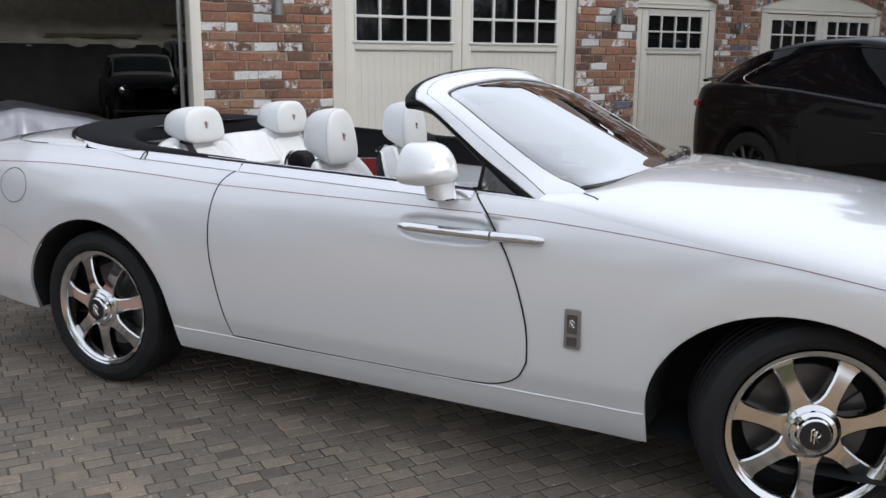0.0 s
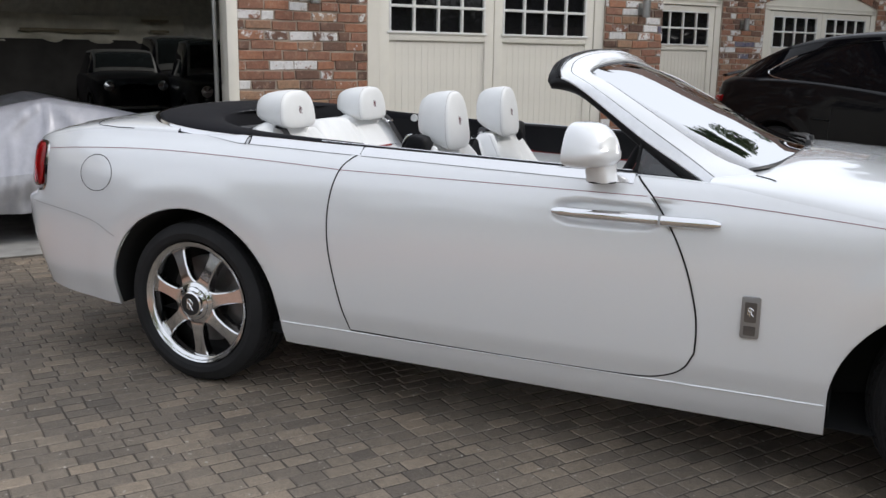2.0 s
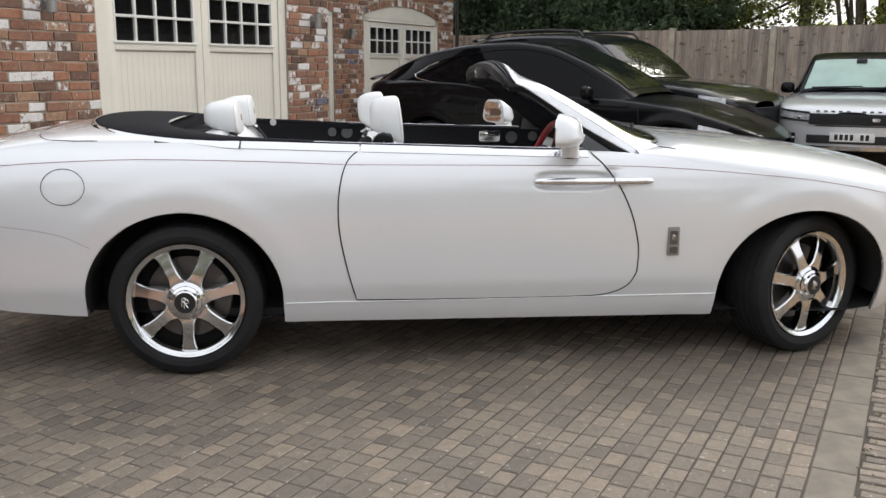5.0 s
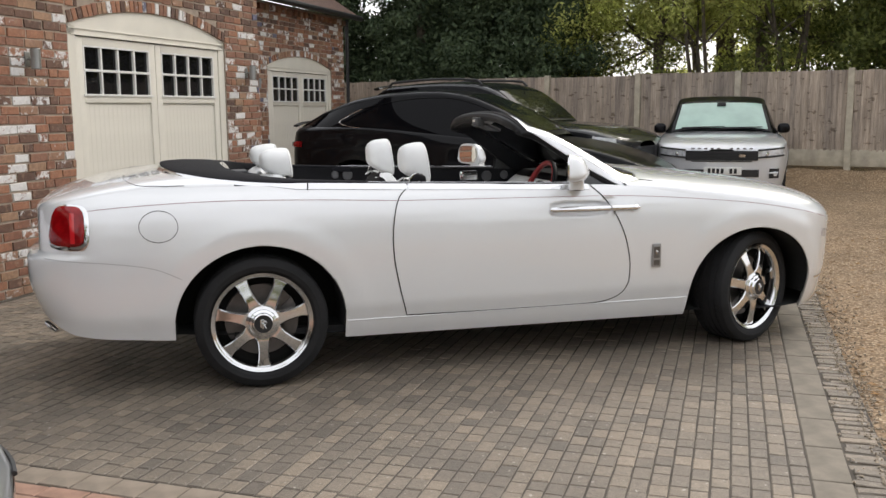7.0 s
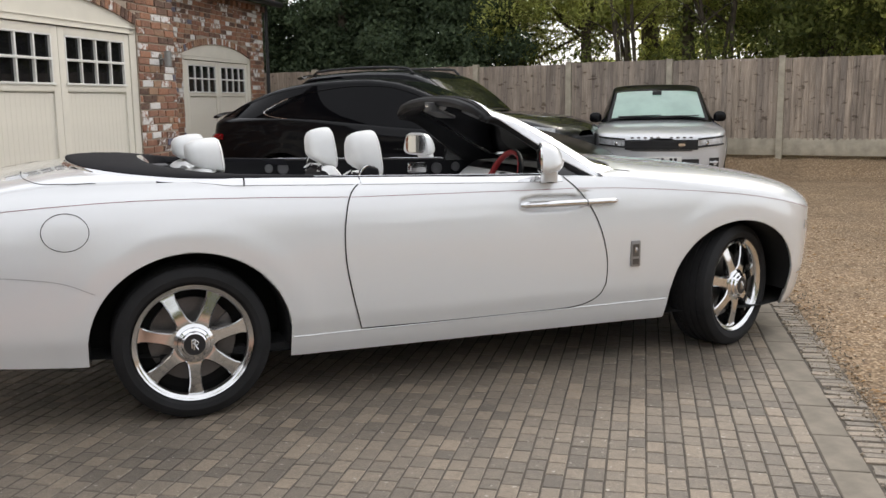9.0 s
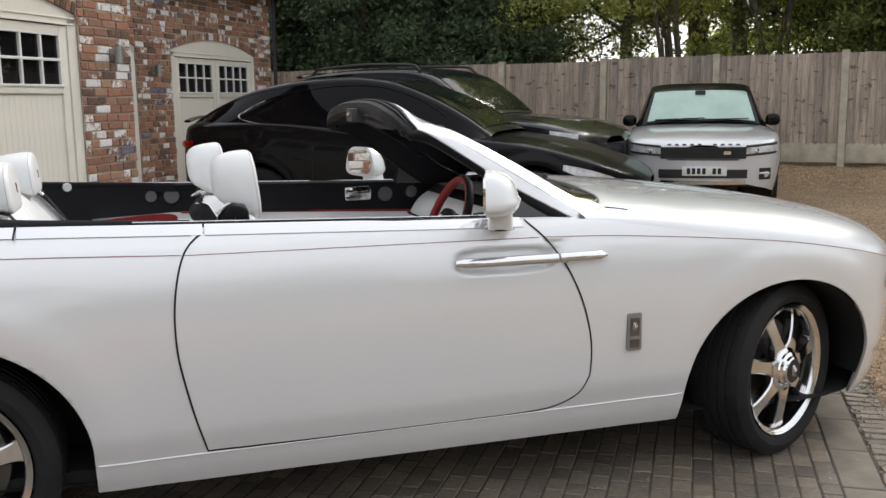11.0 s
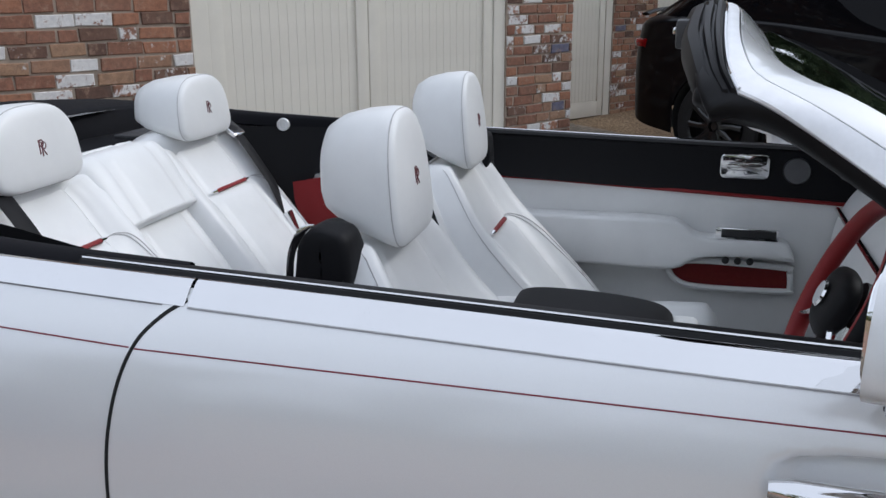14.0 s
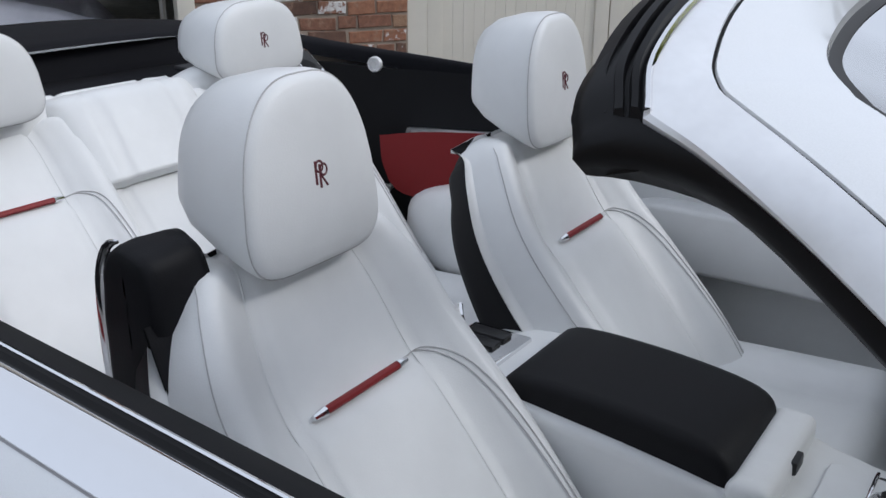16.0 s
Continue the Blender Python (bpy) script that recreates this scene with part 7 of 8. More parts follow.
        mesh_ob("red_quarter_panel", v + [(0.58, sgn * (yi(0.58, 0.87) - 0.03), 0.87)], [(i, (i + 1) % len(red), len(red)) for i in range(len(red))], M_RLEA, trim, "dark-red leather quarter panel")
        roll = smooth_path([(0.52, 0.86), (0.54, 0.915), (0.62, 0.928), (0.84, 0.93), (0.90, 0.90), (0.90, 0.80), (0.62, 0.79), (0.54, 0.81), (0.52, 0.86)], 36)[:-1]
        part("quarter_pad", prism(roll, sgn * 0.80, sgn * 0.70, "xz", 0.018), M_WLEA, trim, "white leather quarter pad", sharp=60)
        part("quarter_armrest", superpillow(0.24, 0.62, 0.24, 3.4), M_WLEA, trim, "white padded quarter armrest", m=pose(0.74, sgn * 0.66, 0.715))
        # inner window seal along the door top
        part("inner_seal", tube([(x, sgn * (half_width(x, lerp_table(SHOULDER, x)) - 0.047), lerp_table(SHOULDER, x) + 0.006) for x in np.linspace(0.62, 1.925, 40)], 0.025, 8, flat=0.42), M_RUBBER, car, "black window seal")
        part("seal_bead", tube([(x, sgn * (half_width(x, lerp_table(SHOULDER, x)) - 0.036), lerp_table(SHOULDER, x) + 0.0155) for x in np.linspace(0.62, 1.925, 40)], 0.0022, 5), M_CHROME, car, "fine bright bead along the seal")
        # belt of the rear seat, with its chrome outlet
        y0 = sgn * 0.585
        rb = empty("rear_belt", pose(0, 0, 0))
        rb.parent = car
        rb["label"] = "black rear seat belt with chrome outlet"
        yb = y0 - sgn * 0.085
        part("webbing", tube([(0.190, yb + sgn * 0.012, 1.142), (0.222, yb, 1.126), (0.267, yb, 1.067), (0.335, yb, 0.969), (0.393, yb, 0.845), (0.44, yb, 0.72)], 0.025, 6, flat=0.14, up=(1, 0, 0.6)), M_BLEA, rb)
        if sgn < 0:
            continue
        outlet = part("outlet", prism(rounded_rect(0.045, 0.034, 0.012), -0.006, 0.006, "xy", 0.004), M_CHROME, rb, "chrome belt outlet frame", m=pose(0.205, yb + sgn * 0.004, 1.130, 0, 38, 0))
        part("outlet_mouth", prism(rounded_rect(0.034, 0.028, 0.008), 0.004, 0.0075, "xy"), M_BLACK, outlet)
        part("buckle", box((-0.02, -0.028, -0.012), (0.05, 0.028, 0.012), 0.005), M_CHROME, rb, m=pose(0.394, yb, 0.858, 0, 62, 0))


def cabin_core():
    part("carpet", box((-0.15, -0.80, 0.26), (2.25, 0.80, 0.30)), M_CARPET, car, "dark carpet")
    # centre console, armrest box, controller
    con = empty("console", pose(-0.015, 0.025 - CY, 0.018))
    con.parent = car
    con["label"] = "white leather centre console"
    side_ = smooth_path([(0.95, 0.62), (1.02, 0.74), (1.15, 0.778), (1.35, 0.768), (1.55, 0.745), (1.66, 0.715), (1.80, 0.70), (2.0, 0.74)], 30)
    part("tunnel", prism([(2.0, 0.30), (0.92, 0.30)] + side_, -0.135, 0.135, "xz", 0.018), M_WLEA, con, sharp=60)
    lid = smooth_path([(1.19, 0.745), (1.19, 0.785), (1.225, 0.812), (1.36, 0.815), (1.50, 0.802), (1.555, 0.780), (1.568, 0.735), (1.565, 0.70)], 30)
    part("armrest_lid", prism(lid + [(1.30, 0.72)], -0.118, 0.118, "xz", 0.020), M_BLEA, con, "black leather armrest lid", sharp=60)
    part("lid_surround", box((1.556, -0.131, 0.69), (1.622, 0.131, 0.764), 0.022, 4), M_WLEA, con, "white leather hood before the lid", sharp=60)
    part("cup_lid", prism(rounded_rect(0.062, 0.075, 0.012), 0.716, 0.724, "xy", 0.003), M_WLEA, con, m=pose(1.668, 0.0, -0.004, 0, 4, 0))
    part("lid_latch", box((1.606, -0.020, 0.735), (1.628, 0.020, 0.757), 0.005), M_BLACK, con)
    pad = part("controller_pad", box((1.722, -0.085, 0.700), (1.90, 0.085, 0.716), 0.004), M_BLACK, con, "glossy black controller panel")
    part("pad_edge", box((1.717, -0.09, 0.698), (1.723, 0.09, 0.720), 0.002), M_CHROME, pad)
    part("controller_ring", lathe([(0.050, 0.716), (0.052, 0.724), (0.046, 0.728), (0.042, 0.72)], 32, "z"), M_CHROME, pad, m=pose(1.772, 0, 0))
    part("controller_knob", lathe([(0.0, 0.745), (0.026, 0.745), (0.030, 0.741), (0.031, 0.716)], 28, "z"), M_BLACK, pad, "black rotary knob", m=pose(1.772, 0, 0))
    part("knob_ring", lathe([(0.027, 0.7465), (0.030, 0.7445), (0.0285, 0.743)], 28, "z"), M_CHROME, pad, m=pose(1.772, 0, 0))
    for k in range(4):
        part("pad_key", box((1.835, -0.07 + k * 0.037, 0.716), (1.862, -0.045 + k * 0.037, 0.722), 0.002), M_CHROME, pad)
    rs = part("switch_panel", box((1.03, -0.07, 0.765), (1.15, 0.07, 0.785), 0.006), M_CHROME, con, "bright rear switch panel")
    for k in range(3):
        part("switch", box((1.045, -0.055 + 0.038 * k, 0.785), (1.12, -0.025 + 0.038 * k, 0.792), 0.003), M_BLACK, rs)
    part("switch_lever", tube([(1.06, 0.0, 0.79), (1.045, 0.0, 0.825), (1.03, 0.02, 0.835)], 0.005, 6), M_CHROME, rs)
    # dashboard
    dash = empty("dashboard", pose(0, 0, 0))
    dash.parent = car
    dash["label"] = "white dashboard with dark top"
    roll = smooth_path([(2.02, 0.62), (1.985, 0.74), (1.99, 0.86), (2.03, 0.955), (2.10, 1.015), (2.18, 1.04)], 24)
    part("dash_face", prism(roll + [(2.35, 1.03), (2.35, 0.62)], -0.79, 0.79, "xz", 0.012), M_WLEA, dash, "white leather dashboard face", sharp=60)
    part("dash_top", prism(smooth_path([(2.10, 1.022), (2.16, 1.055), (2.30, 1.068), (2.52, 1.058)], 16) + [(2.52, 1.03), (2.12, 1.0)], -0.77, 0.77, "xz", 0.006), M_BLEA, dash, "black dashboard top")
    part("dash_strip", tube([(1.992, -0.78, 0.905), (1.990, 0, 0.905), (1.992, 0.78, 0.905)], 0.008, 6), M_CHROME, dash)
    for y in (-0.60, 0.0, 0.52):
        part("air_vent", lathe([(0.0, 0.006), (0.035, 0.006), (0.043, 0.0), (0.045, 0.03)], 28, "x"), M_CHROME, dash, "round chrome vent", m=pose(2.0, y, 0.86))
    for y in (-0.42, -0.24):
        part("dial", lathe([(0.0, 0.0), (0.055, 0.0), (0.06, -0.006), (0.062, 0.03)], 32, "x"), M_BLACK, dash, "black dial", m=pose(2.01, y, 0.955))
    # steering wheel
    sw = empty("steering_wheel", pose(1.824, -0.345 - CY, 1.003, 0, 23, 0))
    sw.parent = car
    sw["label"] = "steering wheel with red and black leather rim"
    R, r = 0.187, 0.0165
    nu, nv = 56, 12
    for nm, a0, a1, mat in (("rim_inner", 70, 290, M_RLEA), ("rim_outer", -70, 70, M_BLEA)):
        v = []
        for i in range(nu + 1):
            A = 2 * math.pi * i / nu
            for j in range(nv + 1):
                B = math.radians(a0 + (a1 - a0) * j / nv)
                q = R + r * math.cos(B)
                v.append((r * 1.1 * math.sin(B), q * math.cos(A), q * math.sin(A)))
        mesh_ob(nm, v, grid_faces(nu + 1, nv + 1), mat, sw, "red leather inner half of the rim" if mat is M_RLEA else "black leather outer half of the rim")
    part("hub", superpillow(0.145, 0.05, 0.125, 2.8, 1.0, 1.0), M_BLEA, sw, "black hub pad", m=pose(-0.005, 0, -0.005))
    for a in (-150, -30, -90):
        c, s = math.cos(math.radians(a)), math.sin(math.radians(a))
        part("spoke", tube([(0.01, 0.06 * c, 0.06 * s), (0.006, 0.12 * c, 0.12 * s), (0.0, R * c, R * s)], [0.022, 0.016, 0.013], 8, flat=0.5), M_CHROME if a != -90 else M_BLACK, sw, "chrome spoke")
    part("column", tube([(0.02, 0, 0), (0.20, 0, -0.02)], [0.05, 0.07], 14), M_BLACK, sw)
    part("hub_badge", lathe([(0.0, -0.038), (0.022, -0.038), (0.025, -0.034)], 20, "x"), M_CHROME, sw)
    # shelf behind the rear seats
    part("rear_shelf", box((-0.16, -0.62, 1.085), (0.10, 0.62, 1.115), 0.01), M_CLOTH, car, "black shelf behind the rear seats")
    for s in (-1, 1):
        part("shelf_grille", box((-0.06, s * 0.40 - 0.10, 1.115), (0.03, s * 0.40 + 0.10, 1.125), 0.004), M_GRILLE, car)
    part("bulkhead", box((-0.02, -0.62, 0.30), (0.06, 0.62, 1.09)), M_CLOTH, car)
    grl = part("grille", box((3.985, -0.30, 0.36), (4.035, 0.30, 0.80), 0.02), M_CHROME, car, "upright chrome radiator grille")
    for k in range(11):
        part("grille_bar", box((4.03, -0.26 + k * 0.05, 0.40), (4.045, -0.245 + k * 0.05, 0.78), 0.003), M_CHROME, grl)


M_RMESH = weave("red_woven_leather", (0.14, 0.016, 0.016))
M_PEARL = surface("pale_satin_disc", (0.72, 0.72, 0.72), 0.35, metal=0.3, var=0.05)
M_GRILLE = surface("speaker_grille", (0.12, 0.12, 0.125), 0.5, metal=0.6, var=0.1, scale=20, fine=500, bumps=0.4)
M_CARPET = weave("dark_carpet", (0.03, 0.03, 0.032))
front_seat(-0.357, 0.010)
front_seat(0.402, -0.040)
rear_seat(-0.333)
rear_seat(0.380)
rear_centre()
belt_tower(-0.540, -1)
belt_tower(0.59, 1)
cabin_sides()
cabin_core()


# ---- the other vehicles ----
def spokes_for(wheel, R, out, mat, n):
    for k in range(n):
        a = 2 * math.pi * k / n
        pts = [(r * math.cos(a + o), 0.012 * out, r * math.sin(a + o)) for r, o in ((R * 0.12, 0), (R * 0.4, 0.05), (R * 0.64, 0.0))]
        part("spoke", tube(pts, [0.035, 0.022, 0.026], 6, flat=0.6, up=(0, 1, 0)), mat, wheel)


def plain_wheel(parent, x, y, R, sgn, mat, n=10, steer=0):
    w = empty("wheel", pose(x, y, R, 0, 0, steer))
    w.parent = parent
    prof = [(R * 0.68, 0.0), (R * 0.74, 0.012 * sgn), (R * 0.95, 0.006 * sgn), (R, -0.02 * sgn), (R, -0.19 * sgn), (R * 0.95, -0.22 * sgn), (R * 0.68, -0.21 * sgn)]
    part("tyre", lathe(prof, 48), M_TYRE, w)
    part("rim", lathe([(R * 0.69, 0.004 * sgn), (R * 0.65, -0.004 * sgn), (R * 0.63, -0.14 * sgn), (0.0, -0.15 * sgn)], 48), mat, w)
    part("hub", lathe([(0.0, 0.02 * sgn), (0.03, 0.02 * sgn), (0.045, 0.0)], 20), mat, w)
    spokes_for(w, R, sgn, mat, n)
    return w


class Shape:
    """Side skin, deck and glasshouse of a car, from tables along x (ahead of the rear axle)."""

    def __init__(self, plan, waist, deck, bottom, arches, inset, roof, roofw, glass0, glass1):
        self.plan, self.waist, self.deck, self.bottom, self.arches, self.inset = plan, waist, deck, bottom, arches, inset
        self.roof, self.roofw, self.glass0, self.glass1 = roof, roofw, glass0, glass1

    def hw(self, x, z):
        w = lerp_table(self.plan, x) + lerp_table(self.inset, z)
        for cx, cz, r in self.arches:
            q = math.hypot(x - cx, z - cz) / (r + 0.05)
            if 0.8 < q < 1.15:
                w += 0.014 * math.cos((q - 0.975) / 0.175 * math.pi / 2) ** 2
        return max(0.02, w)

    def skin(self, x, z, sgn, out=0.0):
        return Vector((x, sgn * (self.hw(x, z) + out), z))

    def floor(self, x):
        z = lerp_table(self.bottom, x)
        for cx, cz, r in self.arches:
            if abs(x - cx) < r:
                z = max(z, cz + math.sqrt(r * r - (x - cx) ** 2))
        return z


def car_body(root, sh, paint_, roof_mat, cladding=None):
    x0, x1 = sh.plan[0][0], sh.plan[-1][0]
    xs = list(np.linspace(x0, x1, 90))
    for cx, cz, r in sh.arches:
        xs += [cx + r * math.sin(a) for a in np.linspace(-1.57, 1.57, 22)] + [cx - r - 0.002, cx + r + 0.002]
    xs = sorted(set(round(float(x), 4) for x in xs))
    ns = 18
    for sgn in (-1, 1):
        v = []
        for x in xs:
            a, b = min(sh.floor(x), lerp_table(sh.waist, x) - 0.02), lerp_table(sh.waist, x)
            for j in range(ns):
                v.append(sh.skin(x, a + (b - a) * j / (ns - 1), sgn))
        mesh_ob("body_side", v, grid_faces(len(xs), ns), paint_, root)
    v = []
    n = 25
    sx = list(np.linspace(x0, x1, 70))
    for x in sx:
        zs, zc = lerp_table(sh.waist, x), lerp_table(sh.deck, x)
        ys = sh.hw(x, zs)
        for j in range(n):
            a = math.pi * j / (n - 1)
            c, s = math.cos(a), math.sin(a)
            v.append((x, ys * abs(c) ** 0.75 * (1 if c > 0 else -1), zs + (zc - zs) * abs(s) ** 0.85))
    mesh_ob("deck", v, grid_faces(70, n), paint_, root)
    for x in (x0, x1):
        v = []
        for j in range(12):
            z = sh.floor(x) + (lerp_table(sh.waist, x) - sh.floor(x)) * j / 11
            v += [sh.skin(x, z, -1), sh.skin(x, z, 1)]
        mesh_ob("end_panel", v, grid_faces(12, 2), paint_, root)
    v = []
    for x in np.linspace(x0 + 0.1, x1 - 0.1, 20):
        v += [(x, -lerp_table(sh.plan, x) + 0.1, lerp_table(sh.bottom, x) + 0.03), (x, lerp_table(sh.plan, x) - 0.1, lerp_table(sh.bottom, x) + 0.03)]
    mesh_ob("floor_pan", v, grid_faces(20, 2), M_UNDER, root)
    for cx, cz, r in sh.arches:
        for sgn in (-1, 1):
            v = []
            for a in np.linspace(-0.5, 3.64, 20):
                x, z = cx + (r - 0.003) * math.cos(a), cz + (r - 0.003) * math.sin(a)
                v += [(x, sgn * (sh.hw(x, max(z, 0.25)) - 0.01), z), (x, sgn * 0.5, z)]
            v.append((cx, sgn * 0.5, cz))
            mesh_ob("wheel_well", v, grid_faces(20, 2) + [(2 * i + 1, 2 * i + 3, 40) for i in range(19)], M_UNDER, root)
            if cladding:
                cl = []
                for a in np.linspace(-0.35, 3.5, 30):
                    for k in (0.0, 0.035, 0.06):
                        x, z = cx + (r + k) * math.cos(a), cz + (r + k) * math.sin(a)
                        cl.append(sh.skin(x, max(z, 0.2), sgn, 0.006 if k < 0.05 else 0.001))
                mesh_ob("arch_trim", cl, grid_faces(30, 3), cladding, root)
    # glasshouse: side glass up to the cant rail, roof above
    gx = list(np.linspace(sh.glass0, sh.glass1, 60))
    for sgn in (-1, 1):
        v = []
        for x in gx:
            zb = lerp_table(sh.waist, x) - 0.012
            zt = max(zb + 0.004, lerp_table(sh.roof, x) - 0.075)
            yb, yt = sh.hw(x, zb) - 0.03, min(sh.hw(x, zb) - 0.03, lerp_table(sh.roofw, x))
            for j in range(9):
                t = j / 8
                v.append((x, sgn * (yb + (yt - yb) * t**1.25), zb + (zt - zb) * t))
        mesh_ob("side_glass", v, grid_faces(60, 9), M_PRIVACY, root, "dark tinted side glass")
    v = []
    n = 15
    for x in gx:
        zb = lerp_table(sh.waist, x) - 0.012
        zt = max(zb + 0.004, lerp_table(sh.roof, x) - 0.075)
        top = max(zt + 0.002, lerp_table(sh.roof, x))
        yt = min(sh.hw(x, zb) - 0.03, lerp_table(sh.roofw, x))
        for j in range(n):
            a = math.pi * j / (n - 1)
            c, s = math.cos(a), math.sin(a)
            v.append((x, yt * abs(c) ** 0.6 * (1 if c > 0 else -1), zt + (top - zt) * abs(s) ** 0.8))
    mesh_ob("roof", v, grid_faces(60, n), roof_mat, root)
    return root


def screen_patch(root, sh, x0, x1, name, mat, label, edge=0.09, lift=0.006):
    """Windscreen or rear window: a sheet just over the sloping end of the roof."""
    v = []
    for x in np.linspace(x0, x1, 14):
        zb = lerp_table(sh.waist, x) - 0.012
        zt = max(zb + 0.004, lerp_table(sh.roof, x) - 0.075)
        top = max(zt + 0.002, lerp_table(sh.roof, x))
        yt = min(sh.hw(x, zb) - 0.03, lerp_table(sh.roofw, x)) - edge
        for u in np.linspace(-1, 1, 15):
            c = abs(u) * yt / (yt + edge)
            s = max(0, 1 - c ** (2 / 0.6)) ** 0.5
            v.append((x + lift * 0.7, u * yt, zt + (top - zt) * s**0.8 + lift))
    return mesh_ob(name, v, grid_faces(14, 15), mat, root, label)


def mirrors_for(root, x, y, z, mat):
    for sgn in (-1, 1):
        m = part("door_mirror", superpillow(0.22, 0.12, 0.15, 2.8, 0.9, 0.8), mat, root, m=pose(x, sgn * y, z))
        part("mirror_arm", tube([(0, -sgn * 0.09, -0.04), (0.02, -sgn * 0.17, -0.06)], 0.022, 6), M_BLACK, m)


def black_fastback():
    """Black electric crossover with a sloping tail."""
    x, y = yardpos["fastback"][:2]
    root = empty("black_crossover_car", pose(x, y, rise(x, y), 0, 0, yardpos["fastback"][2]), label="black five-seat crossover car with a sloping fastback tail", category="car")
    sh = Shape(
        plan=[(-1.02, 0.62), (-0.99, 0.80), (-0.88, 0.92), (-0.6, 0.975), (0.3, 0.995), (2.0, 0.99), (2.9, 0.985), (3.4, 0.94), (3.7, 0.84), (3.88, 0.66), (3.97, 0.40), (3.99, 0.2)],
        waist=[(-1.02, 1.16), (-0.6, 1.205), (-0.1, 1.235), (0.4, 1.212), (0.8, 1.172), (1.6, 1.11), (2.4, 1.06), (3.0, 0.99), (3.5, 0.86), (3.9, 0.71), (3.99, 0.64)],
        deck=[(-1.02, 1.27), (-0.9, 1.315), (-0.6, 1.33), (0.5, 1.30), (1.8, 1.18), (2.3, 1.15), (2.9, 1.08), (3.4, 0.96), (3.8, 0.81), (3.99, 0.70)],
        bottom=[(-1.02, 0.42), (-0.8, 0.34), (-0.5, 0.30), (0.5, 0.22), (2.5, 0.22), (3.4, 0.24), (3.99, 0.34)],
        arches=((0, 0.41, 0.45), (2.965, 0.41, 0.45)),
        inset=[(0.2, -0.06), (0.35, -0.03), (0.55, -0.008), (0.78, 0.0), (1.0, -0.012), (1.10, -0.035), (1.20, -0.07)],
        roof=[(-0.98, 1.31), (-0.6, 1.495), (-0.1, 1.655), (0.5, 1.735), (0.95, 1.75), (1.35, 1.71), (1.8, 1.56), (2.2, 1.36), (2.55, 1.13)],
        roofw=[(-0.98, 0.62), (-0.4, 0.66), (0.4, 0.69), (1.4, 0.70), (2.0, 0.74), (2.55, 0.80)], glass0=-0.95, glass1=2.5)
    car_body(root, sh, M_BLACKP, M_BLACKP)
    screen_patch(root, sh, 1.46, 2.42, "windscreen", M_DARKSCREEN, "dark raked windscreen")
    for sgn in (-1, 1):
        for xx, st in ((0, 0), (2.965, 0)):
            plain_wheel(root, xx, sgn * 0.96, 0.40, sgn, M_GREYP, 10, st)
        loop = smooth_path([(2.30, 1.075), (1.60, 1.118), (0.80, 1.180), (0.40, 1.220), (0.0, 1.262), (-0.20, 1.295), (-0.275, 1.335), (-0.22, 1.385), (0.02, 1.50), (0.40, 1.59), (0.90, 1.642), (1.35, 1.618), (1.75, 1.49), (2.05, 1.32)], 70)
        rail = []
        for x_, z_ in loop:
            zb = lerp_table(sh.waist, x_) - 0.012
            zt = max(zb + 0.004, lerp_table(sh.roof, x_) - 0.075)
            yb, yt = sh.hw(x_, zb) - 0.03, min(sh.hw(x_, zb) - 0.03, lerp_table(sh.roofw, x_))
            rail.append((x_, sgn * (yb + (yt - yb) * min(1.0, max(0.0, (z_ - zb) / (zt - zb))) ** 1.25 + 0.004), min(z_, zt + 0.004)))
        cut = 44
        part("window_trim", tube(rail[:cut], 0.008, 6), M_SATIN, root, "bright strip under the side windows")
        part("window_trim", tube(rail[cut - 1:], 0.007, 6), M_BLACKP, root, "black strip over the side windows")
        ln = [sh.skin(x_, 1.045, sgn, 0.006) for x_ in np.linspace(-0.99, -0.80, 10)]
        part("tail_lamp", tube(ln, 0.03, 8, flat=1.3), M_REDLENS, root, "slim red tail lamp")
        hl = []
        for j in range(5):
            for i in range(12):
                t = i / 11
                hl.append(sh.skin(3.26 + 0.50 * t, 0.835 - 0.155 * t + (j / 4 - 0.5) * (0.05 + 0.055 * math.sin(2.6 * t)), sgn, 0.006))
        mesh_ob("head_lamp", hl, grid_faces(5, 12), M_LENS, root, "swept clear headlamp")
        for xa in (0.66, 1.72, 2.62):
            part("door_gap", tube([sh.skin(xa + (0.10 * (0.9 - z_) if xa > 2 else 0), z_, sgn, 0.0) for z_ in np.linspace(0.36, 1.02, 12)], 0.004, 5), M_GAP, root)
        for xa in (1.45, 0.45):
            part("door_pull", tube([sh.skin(xa, 0.90, sgn, 0.004), sh.skin(xa + 0.20, 0.895, sgn, 0.004)], 0.012, 6, flat=0.7), M_BLACKP, root)
    sp = [(-1.0, y_, 1.335 - 0.05 * (abs(y_) / 0.7) ** 4) for y_ in np.linspace(-0.70, 0.70, 15)]
    part("tail_spoiler", tube(sp, 0.045, 8, flat=0.35), M_BLACKP, root, "small black tail spoiler")
    mirrors_for(root, 2.06, 1.06, 1.17, M_BLACKP)
    return root


